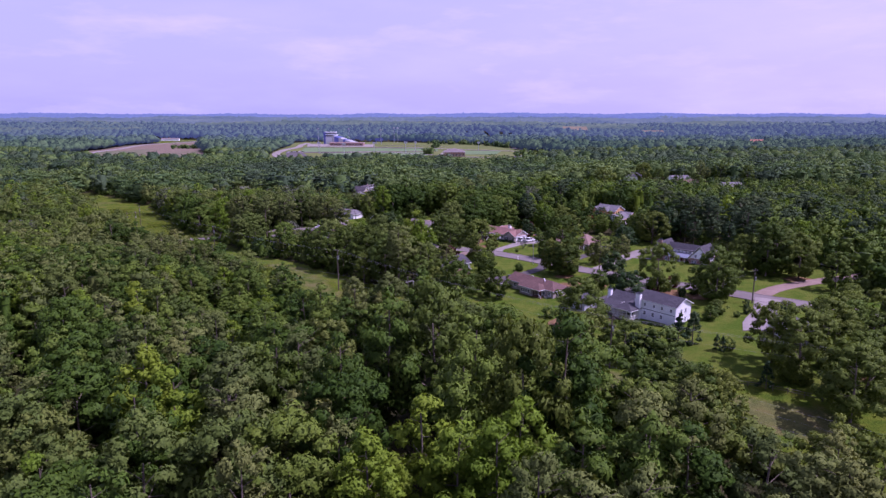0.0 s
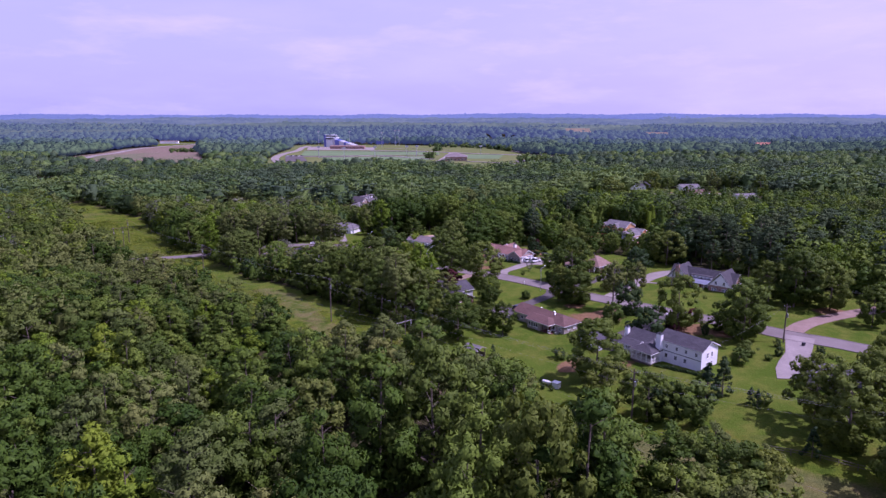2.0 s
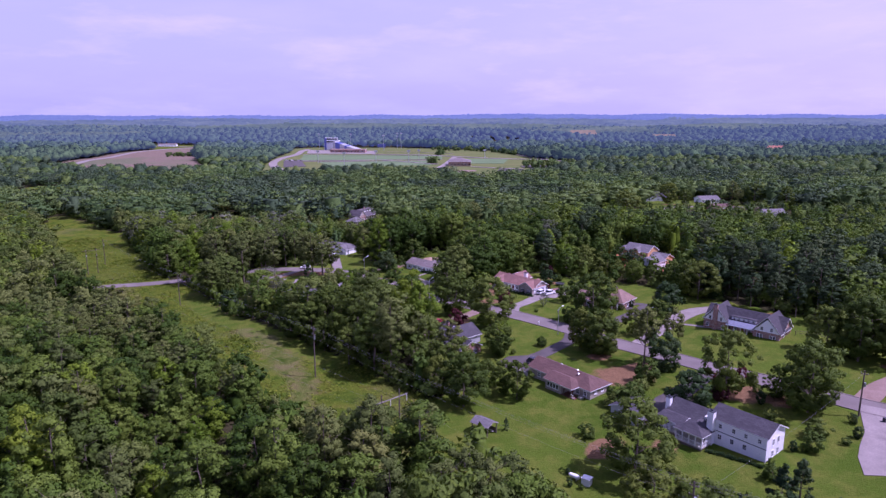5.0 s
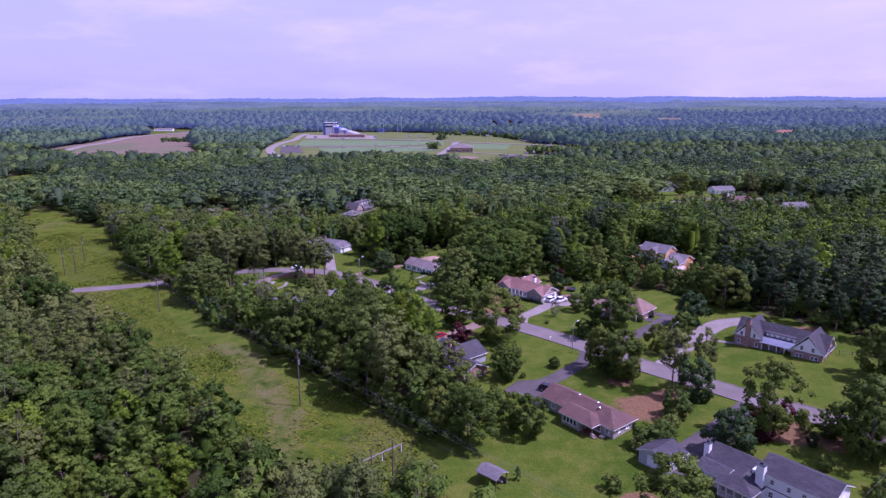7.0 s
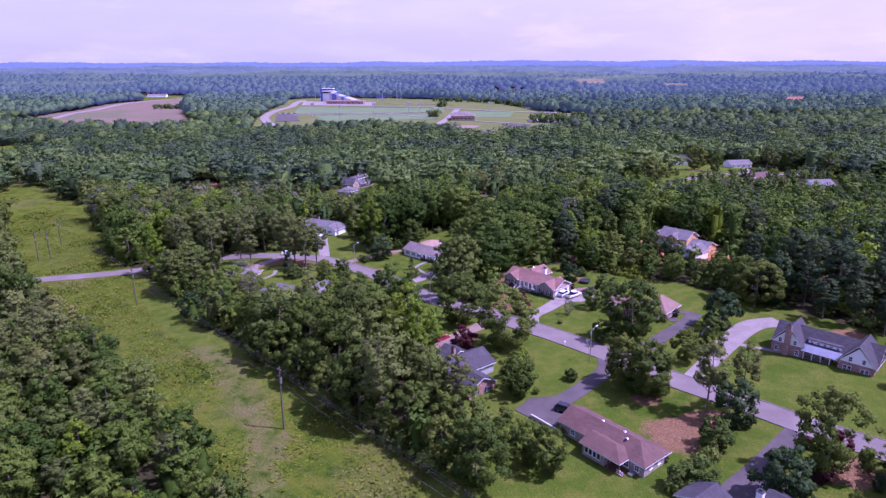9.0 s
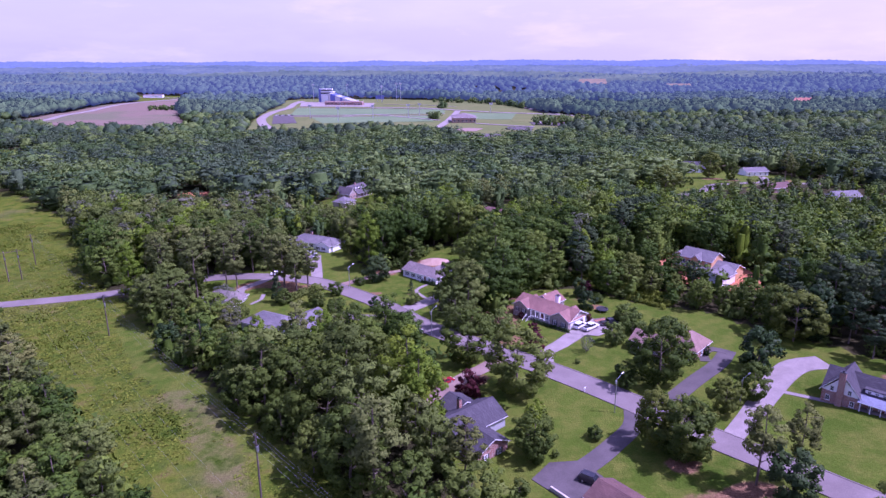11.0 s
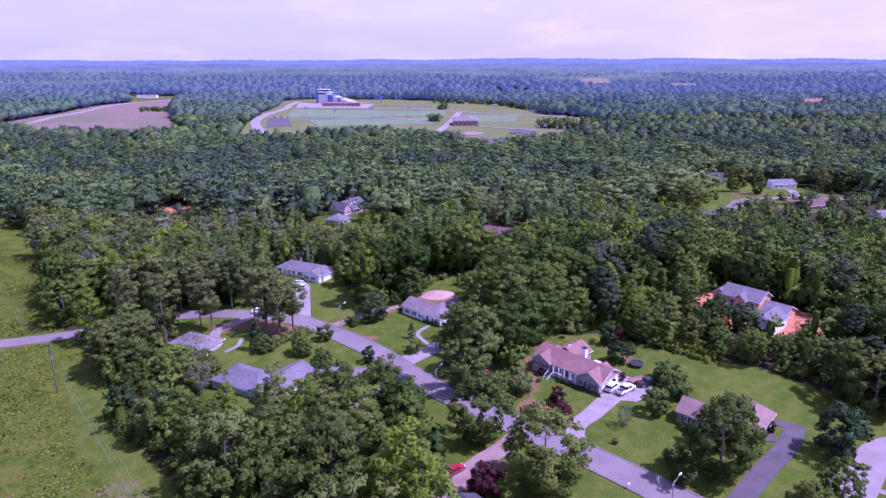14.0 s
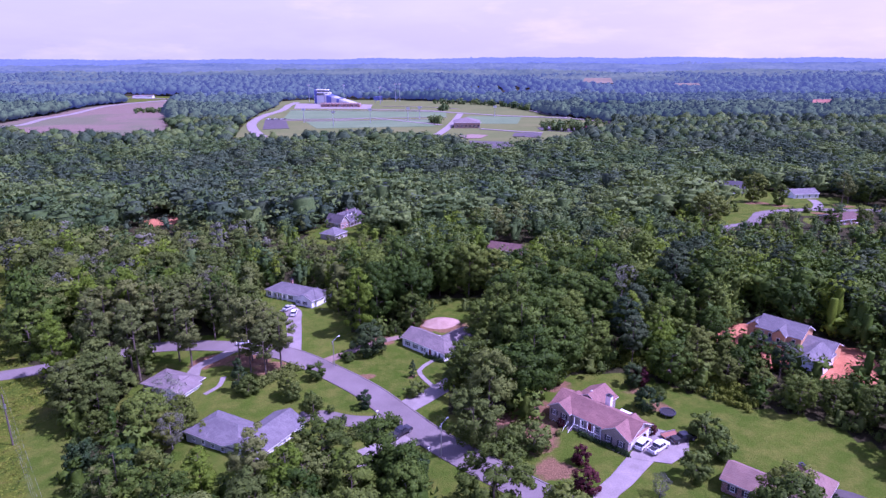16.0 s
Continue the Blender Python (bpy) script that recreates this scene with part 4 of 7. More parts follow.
# white two-storey house with a screened porch
H = place("two_storey_house", 61.3, 162.4, -51.8, "white two-storey house with charcoal shingles and a porch", "house")
wing(H, -11.6, 0, 0, 7.2, 5.1, 1.75, "u", SIDING_WHITE, ROOF_SLATE)
wing(H, -21.4, -11.6, -0.6, 7.6, 2.35, 2.3, "u", SIDING_WHITE, ROOF_SLATE)
part("roof", roof_mesh(-17.0, -10.3, -5.0, 4.0, 2.35, 1.6, "hip", 0.2), [ROOF_SLATE, TRIM], H)
part("porch_floor", boxes((-16.6, -10.6, -4.6, -0.6, -0.35, -0.1)), WOOD_PALE, H)
part("porch_floor", boxes((-21.4, -16.6, -2.9, -0.6, -0.35, -0.1)), WOOD_PALE, H)
part("roof", roof_mesh(-21.9, -16.0, -3.4, 2.0, 2.3, 0.9, "u", 0.18), [ROOF_SLATE, TRIM], H)
posts(H, [(-16.4 + 1.45 * k, -4.5) for k in range(5)] + [(-10.7, -3.0), (-10.7, -1.6)] + [(-21.3 + 1.2 * k, -2.8) for k in range(4)], -0.1, 2.3)
railing(H, -16.4, -10.7, -4.5, -4.5, -0.1), railing(H, -10.7, -10.7, -4.5, -0.7, -0.1), railing(H, -21.3, -16.6, -2.8, -2.8, -0.1)
part("porch_skirt", boxes((-16.5, -10.65, -4.42, -4.3, -2.2, -0.35)), WOOD_POLE, H)
part("porch_skirt", boxes((-21.4, -16.5, -2.78, -2.7, -2.2, -0.35)), WOOD_POLE, H)
part("porch_screen", boxes((-16.3, -10.75, -0.9, -0.8, -0.1, 2.3)), DARK_PAINT, H)
part("porch_fascia", boxes((-16.6, -10.6, -4.62, -4.5, 1.95, 2.33)), TRIM, H)
part("floor_band", boxes((-11.5, 0.02, -0.07, 0.0, 2.55, 2.68)), DARK_PAINT, H)
for _u in (-9.4, -6.6, -4.1, -1.4):
    window(H, "front", _u, 0, 3.35, 0.75, 1.0)
for _u in (-9.4, -6.8, -4.2):
    window(H, "front", _u, 0, 0.9, 0.85, 1.15)
for _v in (2.6, 4.6):
    window(H, "right", _v, 0, 2.9, 0.8, 1.3), window(H, "right", _v, 0, 0.5, 0.8, 1.3)
for _u in (-15.2, -12.7, -18.6, -20.4):
    window(H, "front", _u, -0.6 if _u < -17 else -0.9, 0.2, 1.0, 1.6)
chimney(H, -11.2, -0.5, -1.0, 6.6, SIDING_WHITE, 1.3, 1.1)
chimney(H, -22.0, 1.2, -1.0, 5.3, SIDING_WHITE, 1.0, 1.0)
part("dormer", boxes((-13.2, -12.0, 0.5, 3.0, 3.0, 4.4)), SIDING_WHITE, H)
window(H, "front", -12.6, 0.5, 3.3, 0.7, 0.8)
# car shelter and yard shed behind it
H = place("garage", 41.5, 184.0, -51.8, "low garage with charcoal shingles beside the white house", "garage")
wing(H, -3.2, 3.2, -3, 3, 2.4, 1.3, "v", SIDING_GREY, ROOF_SLATE)
garage_door(H, "front", 0, -3.0, 0.0)

# slate-roofed house with two steep gables
H = place("gabled_house", 80.6, 243.0, -44.5, "brick house with steep charcoal roofs and white gables", "house")
wing(H, 0, 22.5, 1.6, 9.4, 2.9, 3.5, "u", BRICK_RED, ROOF_SLATE)
wing(H, 0, 7.2, 0, 8.0, 3.0, 4.2, "v", BRICK_RED, ROOF_SLATE, gable=SIDING_WHITE)
wing(H, 15.2, 22.5, -0.8, 8.2, 3.0, 4.2, "v", BRICK_RED, ROOF_SLATE, gable=SIDING_WHITE)
part("roof", roof_mesh(7.0, 15.4, -0.9, 3.6, 2.75, 1.0, "u", 0.16), [ROOF_BLUE, TRIM], H)
part("porch_floor", boxes((7.2, 15.2, -0.6, 1.6, -0.9, 0.15)), CONCRETE, H)
posts(H, [(7.6 + 1.9 * k, -0.5) for k in range(5)], 0.15, 2.75)
part("dormer", boxes((7.6, 14.8, 2.3, 5.0, 3.2, 4.75)), SIDING_WHITE, H)
part("dormer_roof", boxes((7.4, 15.0, 2.0, 5.6, 4.75, 4.95)), ROOF_SLATE, H)
for _k in range(5):
    window(H, "front", 8.4 + 1.4 * _k, 2.3, 3.65, 0.75, 0.85)
chimney(H, 3.6, -0.4, -1, 8.2, BRICK_RED, 1.2, 0.8)
for _u in (16.6, 17.5, 20.2, 21.1):
    window(H, "front", _u, -0.8, 0.6, 0.85, 1.6)
for _u in (17.5, 20.2):
    window(H, "front", _u, -0.8, 3.3, 0.8, 1.2)
for _u in (1.9, 5.3):
    window(H, "front", _u, 0, 3.1, 0.8, 1.2)
window(H, "front", 1.3, 0, 0.7, 0.9, 1.3), window(H, "front", 6.0, 0, 0.7, 0.9, 1.3)
window(H, "front", 9.2, 1.6, 0.7, 0.9, 1.4), window(H, "front", 13.4, 1.6, 0.7, 0.9, 1.4)
door(H, "front", 11.3, 1.6, 0.15)
window(H, "left", 4, 0, 0.8, 0.9, 1.3), window(H, "right", 3, 22.5, 0.8, 0.9, 1.3)

# red-roofed ranch house on a slope
H = place("ranch_house", 18.2, 300.2, -45.6, "long ranch house with dusty red shingles and tan brick", "house", lift=0.9)
wing(H, 0, 20.5, 0.6, 9.0, 2.7, 2.2, "u", BRICK_TAN, ROOF_RED, z0=-3)
wing(H, 0, 5.4, -0.2, 7.0, 2.75, 1.6, "v", BRICK_TAN, ROOF_RED, z0=-3)
wing(H, 14.2, 20.5, -0.4, 7.0, 2.75, 1.9, "v", BRICK_TAN, ROOF_RED, z0=-2)
wing(H, 1.8, 8.6, 7.5, 14.0, 2.7, 1.9, "v", BRICK_TAN, ROOF_RED, z0=-2)
part("porch_floor", boxes((5.4, 14.2, -0.6, 0.7, -2.2, 0.1)), CONCRETE, H)
posts(H, [(7.0 + 1.7 * k, -0.5) for k in range(5)], 0.1, 2.62)
railing(H, 7.0, 14.0, -0.5, -0.5, 0.1)
for _k in range(7):
    part("stair_tread", boxes((5.6, 6.9, -0.6 - 0.3 * (_k + 1), -0.6 - 0.3 * _k, -2.4, 0.1 - 0.19 * (_k + 1))), CONCRETE, H)
for _u in (5.54, 6.96):
    part("stair_rail", tube(tube(tube(bmesh.new(), (_u, -0.6, 1.05), (_u, -2.65, -0.25), 0.05, 0.05, 6), (_u, -2.65, -1.6), (_u, -2.65, -0.2), 0.05, 0.05, 6), (_u, -0.65, 0.1), (_u, -0.65, 1.1), 0.05, 0.05, 6), TRIM, H)
for _u in (1.4, 4.0):
    window(H, "front", _u, -0.2, 0.9, 0.9, 1.2, True), window(H, "front", _u, -0.2, -1.5, 0.9, 1.0)
for _u in (15.8, 18.8):
    window(H, "front", _u, -0.4, 0.7, 0.9, 1.3, True)
window(H, "front", 8.4, 0.6, 0.8, 0.9, 1.3), window(H, "front", 12.4, 0.6, 0.8, 0.9, 1.3)
door(H, "front", 10.4, 0.6, 0.1)
part("end_siding", boxes((20.5, 20.56, 0.7, 8.9, -2.0, 2.6)), SIDING_WHITE, H)
garage_door(H, "right", 3.4, 20.57, -1.0), garage_door(H, "right", 6.6, 20.57, -1.0)
chimney(H, 9.9, 8.8, -1, 5.6, SIDING_WHITE, 1.3, 1.0)
part("back_porch", boxes((12.0, 16.0, 9.0, 11.0, -1, 2.2)), SIDING_WHITE, H)
vent(H, 5.0, 9.0, 4.6)

# tan-roofed brick house
H = place("brick_house", 46.3, 272.2, -43.0, "red brick house with tan shingles and a rear wing", "house")
wing(H, 0, 9.6, 0.3, 7.2, 2.8, 1.9, "u", BRICK_RED, ROOF_TAN)
wing(H, 8.4, 16.0, 4.2, 13.4, 2.9, 3.0, "hip", BRICK_RED, ROOF_TAN)
for _u in (2.0, 4.6, 7.2):
    window(H, "front", _u, 0.3, 0.9, 0.9, 1.2, True)
window(H, "front", 10.5, 4.2, 0.8, 0.9, 1.3), window(H, "front", 14.2, 4.2, 0.8, 0.9, 1.3)
door(H, "front", 12.4, 4.2, 0.15)
window(H, "right", 8, 16.0, 0.9, 0.9, 1.2), window(H, "right", 11, 16.0, 0.9, 0.9, 1.2)
chimney(H, 10.8, 9.0, 3, 6.6, BRICK_RED, 0.9, 0.7)
part("porch_floor", boxes((10.4, 15.0, 2.6, 4.2, -0.8, 0.12)), BRICK_RED, H)
posts(H, [(10.7, 2.8), (12.8, 2.8), (14.8, 2.8)], 0.12, 2.7)

# slate-roofed house at the edge of the tree belt
H = place("slate_house", -3.2, 229.5, -50.0, "small brick house with stepped charcoal roofs", "house")
wing(H, -4.6, 4.0, 1.0, 14.0, 3.2, 2.3, "v", SIDING_GREY, ROOF_SLATE)
wing(H, 3.0, 10.4, 0.4, 8.4, 2.7, 1.9, "u", BRICK_RED, ROOF_SLATE)
wing(H, -9.6, -4.4, 7.0, 13.5, 2.6, 1.5, "u", SIDING_GREY, ROOF_SLATE)
chimney(H, -3.4, 7.5, 2, 6.4, BRICK_RED)
for _v in (2.4, 6.0):
    window(H, "right", _v, 10.4, 0.8, 0.9, 1.2, True)
window(H, "front", -2.5, 1.0, 0.9, 0.9, 1.3, True), window(H, "front", 1.0, 1.0, 0.9, 0.9, 1.3, True)
window(H, "front", 5.0, 0.4, 0.9, 0.9, 1.2), window(H, "front", 8.2, 0.4, 0.9, 0.9, 1.2)
window(H, "front", -0.3, 1.0, 3.3, 0.7, 0.9)

# big grey-roofed house beside the meadow
H = place("grey_house", -65.2, 294.8, -27.8, "large low house with pale grey shingles", "house")
wing(H, 0, 16.5, 0.4, 10.0, 2.7, 2.3, "hip", SIDING_GREY, ROOF_GREY)
wing(H, 12.5, 21.5, 0.4, 16.0, 2.7, 2.1, "v", SIDING_WHITE, ROOF_GREY)
for _u in (2.5, 5.5, 8.5, 11.5):
    window(H, "front", _u, 0.4, 0.9, 1.0, 1.2)
for _v in (3, 6, 9, 12):
    window(H, "right", _v, 21.5, 0.9, 1.0, 1.2)
garage_door(H, "front", 17.0, 0.4, 0.0)
# low house behind the grey tree
H = place("cottage", -86.0, 325.0, -22.0, "low cottage with taupe hip roof and white trim", "house")
wing(H, 0, 13.0, -3.5, 5.0, 2.6, 1.7, "hip", BRICK_TAN, ROOF_TAUPE)
wing(H, 8.5, 14.5, -5.0, 2.0, 2.6, 1.5, "v", SIDING_WHITE, ROOF_TAUPE)
for _u in (2, 5, 11):
    window(H, "front", _u, -3.5 if _u < 8 else -5.0, 0.8, 0.9, 1.2)
# far ranch house
H = place("ranch_house", -72.0, 386.8, -27.0, "far ranch house with grey shingles and white walls", "house")
wing(H, 0, 23.0, 0.3, 9.0, 2.7, 2.1, "hip", SIDING_WHITE, ROOF_GREY)
wing(H, 15.4, 22.4, -1.6, 6.0, 2.7, 1.7, "v", SIDING_WHITE, ROOF_GREY)
for _u in (2, 5, 8, 11.5):
    window(H, "front", _u, 0.3, 0.7, 1.0, 1.4, True)
window(H, "front", 16.5, -1.6, 0.8, 1.0, 1.2, True), window(H, "front", 19.5, -1.6, 0.8, 1.0, 1.2, True)
chimney(H, 7.5, 6.0, 3, 5.8, BRICK_RED)
posts(H, [(3.4 + 2.4 * k, -0.4) for k in range(4)], -0.3, 2.6)
# taupe-roofed house
H = place("ranch_house", -19.5, 345.5, -42.0, "taupe-roofed white ranch house above a curved path", "house")
wing(H, 0, 17.0, 0.4, 8.4, 2.7, 2.0, "hip_r", SIDING_WHITE, ROOF_TAUPE)
wing(H, 8.5, 15.5, 5, 15.0, 2.7, 2.0, "v", SIDING_WHITE, ROOF_TAUPE)
wing(H, 14.0, 19.0, 9.0, 16.0, 2.6, 1.4, "v", SIDING_WHITE, ROOF_GREY)
for _u in (2.2, 5.4, 8.6, 14.4):
    window(H, "front", _u, 0.4, 0.7, 1.0, 1.3, True)
door(H, "front", 11.4, 0.4, 0.1)
posts(H, [(9.6 + 1.8 * k, -0.3) for k in range(4)], -0.3, 2.6)
# house under construction
H = place("unfinished_house", 79.2, 332.2, -47.0, "unfinished two-storey house in orange sheathing and white wrap", "house")
wing(H, 0.5, 11.8, 0, 8.5, 5.4, 2.3, "u", SHEATHING, ROOF_GREY, z0=-2)
wing(H, -2.2, 1.4, 0.6, 7.0, 5.0, 1.4, "v", SHEATHING, ROOF_GREY, z0=-2)
wing(H, 5.2, 8.2, -1.6, 4.0, 5.3, 1.5, "v", SHEATHING, ROOF_GREY, z0=-2)
part("roof", roof_mesh(-0.5, 12.4, -2.4, 0.6, 2.8, 0.9, "u", 0.16), [ROOF_GREY, TRIM], H)
wing(H, 11.8, 19.0, 0.5, 9.0, 3.0, 2.0, "u", SHEATHING, ROOF_GREY, z0=-2)
wing(H, 12.6, 19.4, -9.0, 2.0, 3.0, 2.1, "v", HOUSEWRAP, ROOF_GREY, z0=-2.5)
posts(H, [(0.0 + 2.0 * k, -2.2) for k in range(7)], -1.5, 2.8, SHEATHING)
for _u in (2.0, 4.0, 10.0):
    window(H, "front", _u, 0, 3.3, 0.9, 1.3, bars=False), window(H, "front", _u, 0, 0.5, 0.9, 1.4, bars=False)
window(H, "front", 6.7, -1.6, 3.2, 0.9, 1.2, bars=False)
for _u in (14.2, 17.8):
    window(H, "front", _u, -9.0, 0.4, 0.9, 1.2, bars=False)
for _v in (-7, -4, -1):
    window(H, "left", _v, 12.6, 0.4, 0.9, 1.2, bars=False)
# long gabled house deep in the woods, with its hip-roofed garage
H = place("woodland_house", -59.8, 475.5, 60.0, "long brick house with dusky gabled roofs deep in the woods", "house")
wing(H, 5.0, 20.0, 0.0, 8.6, 3.0, 3.4, "u", BRICK_RED, ROOF_DUSK, z0=-2)
wing(H, 0.0, 6.4, -1.2, 8.0, 3.0, 3.2, "v", BRICK_RED, ROOF_DUSK, z0=-2, gable=BRICK_TAN)
part("porch_roof", roof_mesh(6.4, 20.2, -2.2, 1.4, 2.6, 0.9, "u", 0.14), [ROOF_DUSK, TRIM], H)
part("porch_floor", boxes((6.6, 20.0, -2.0, 0.0, -1.2, 0.1)), CONCRETE, H)
posts(H, [(6.9 + 2.6 * k, -1.9) for k in range(6)], 0.1, 2.6)
for _u in (9.5, 12.3, 15.1):
    part("dormer", boxes((_u - 0.7, _u + 0.7, 1.6, 4.0, 3.6, 5.3)), SIDING_WHITE, H)
    part("dormer_roof", roof_mesh(_u - 0.9, _u + 0.9, 1.4, 4.2, 5.3, 0.7, "v", 0.10), [ROOF_DUSK, TRIM], H)
    window(H, "front", _u, 1.6, 4.0, 0.8, 1.0)
for _u in (8.0, 10.6, 15.8, 18.4):
    window(H, "front", _u, 0.0, 0.7, 1.0, 1.4)
door(H, "front", 13.2, 0.0, 0.1)
for _u in (1.8, 4.6):
    window(H, "front", _u, -1.2, 0.7, 1.1, 1.5)
for _v in (0.8, 3.4, 6.0):
    window(H, "left", _v, 0.0, 0.7, 1.4, 1.5)
chimney(H, 12.0, 4.3, 3, 7.6, BRICK_RED, 0.9, 0.9)
H = place("garage", -59.6, 460.5, 60.0, "square garage with a grey hip roof in the woods", "garage")
wing(H, -4.6, 4.6, -4.2, 4.2, 2.7, 2.2, "hip", BRICK_TAN, ROOF_GREY, z0=-2)
for _u in (-2.2, 2.2):
    window(H, "front", _u, -4.2, 0.7, 1.0, 1.2)


def simple_house(x, y, rz, w, d, h, rise, walls, roof, label, kind="u", wing_at=None):
    house = place("house", x, y, rz, label, "house")
    wing(house, -w / 2, w / 2, -d / 2, d / 2, h, rise, kind, walls, roof, z0=-2)
    if wing_at:
        wing(house, wing_at, wing_at + 5.5, -d / 2 - 1.6, d / 2 - 1, h, rise * 0.85, "v", walls, roof, z0=-2)
    n = max(2, int(w / 3.2))
    for k in range(n):
        u = -w / 2 + (k + 0.5) * w / n
        if not wing_at or not wing_at - 0.6 < u < wing_at + 6:
            window(house, "front", u, -d / 2, 0.7, 1.0, 1.3)
    if wing_at:
        window(house, "front", wing_at + 2.75, -d / 2 - 1.6, 0.8, 1.2, 1.3)
    return house


simple_house(159, 541, -12, 15, 9, 3.2, 3.4, SIDING_WHITE, ROOF_SLATE, "far white house with a dark steep roof", wing_at=-7.4)
simple_house(191, 522, 10, 15, 9, 2.8, 2.0, SIDING_WHITE, ROOF_GREY, "far white ranch house with a grey roof")
simple_house(256, 572, 20, 18, 10, 3.2, 3.0, SIDING_WHITE, ROOF_GREY, "far pale house behind dark trees", wing_at=2)
simple_house(239, 549, 15, 16, 9, 2.9, 2.4, SIDING_WHITE, ROOF_GREY, "far white house with a pale roof among trees")
simple_house(168, 447, 20, 15, 9, 2.6, 1.9, BRICK_RED, ROOF_BROWN, "brown-roofed house in front of a cul-de-sac")
simple_house(190, 424, 10, 13, 8, 2.8, 2.0, SIDING_WHITE, ROOF_GREY, "small white house between dark trees")
simple_house(252, 480, -30, 16, 9, 2.8, 2.0, SIDING_GREY, ROOF_GREY, "far grey house beside a cul-de-sac")
simple_house(-240, 366, 20, 16, 9, 2.8, 2.0, BRICK_TAN, ROOF_SLATE, "dark-roofed house among trees beyond the meadow")
simple_house(-238, 346, 15, 10, 7, 2.5, 1.4, SIDING_WHITE, ROOF_GREY, "small pale outbuilding among trees")
simple_house(88.5, 151.5, -48, 12, 8, 2.8, 2.0, BRICK_TAN, ROOF_GREY, "grey-roofed house under big yard trees")
simple_house(146, 228, -40, 16, 9, 3.0, 2.2, SIDING_WHITE, ROOF_GREY, "pale house at the end of the dirt road", wing_at=-7)
simple_house(34, 520, -20, 14, 9, 3.0, 2.2, SIDING_WHITE, ROOF_GREY, "pale roof showing between tall trees")
simple_house(92, 600, -20, 14, 9, 3.4, 2.6, SIDING_WHITE, ROOF_GREY, "far white house between tall trees")
simple_house(20, 432, -25, 15, 9, 2.8, 2.0, BRICK_RED, ROOF_BROWN, "brown-roofed house half hidden in the woods")

# ---- trees ----


def unit(v):
    return v / np.maximum(np.linalg.norm(v, axis=-1, keepdims=True), 1e-6)


OCTA_V = np.array([(1, 0, 0), (0, 1, 0), (-1, 0, 0), (0, -1, 0), (0, 0, 1), (0, 0, -1)], float)
OCTA_F = np.array([f for k in range(4) for f in ((k, (k + 1) % 4, 4), ((k + 1) % 4, k, 5))])


# crown forms, for a tree one unit high: foot of the crown, height of the widest part, widest radius, roundness of the top,
# side leaders (how many, how far out, how high), clumps of leaves, their smallest and largest radius, their flatness
FORMS = {
    "oak": (0.14, 0.56, 0.290, 0.50, (0, 0.0, 1.0), 74, 0.050, 0.098, 0.78),
    "yard": (0.06, 0.48, 0.400, 0.50, (0, 0.0, 1.0), 88, 0.055, 0.105, 0.76),
    "poplar": (0.12, 0.46, 0.165, 0.60, (3, 0.120, 0.88), 66, 0.042, 0.078, 0.95),
    "pine": (0.34, 0.62, 0.200, 0.50, (0, 0.0, 1.0), 60, 0.042, 0.078, 0.62),
    "cone": (0.02, 0.12, 0.225, 0.95, (0, 0.0, 1.0), 44, 0.035, 0.075, 0.80),
    "round": (0.00, 0.42, 0.430, 0.50, (0, 0.0, 1.0), 46, 0.080, 0.150, 0.85),
    "dome": (0.12, 0.55, 0.310, 0.46, (0, 0.0, 1.0), 22, 0.095, 0.150, 0.75)}


def girth(z, foot, wide, radius, blunt):
    """Radius of a crown at the height z."""
    low = np.clip((z - foot) / (wide - foot), 0, 1) ** 0.5
    high = np.clip(1 - (np.clip(z - wide, 0, 1) / (1 - wide)) ** (2.9 - 1.6 * blunt), 0, 1) ** blunt
    return radius * low * high


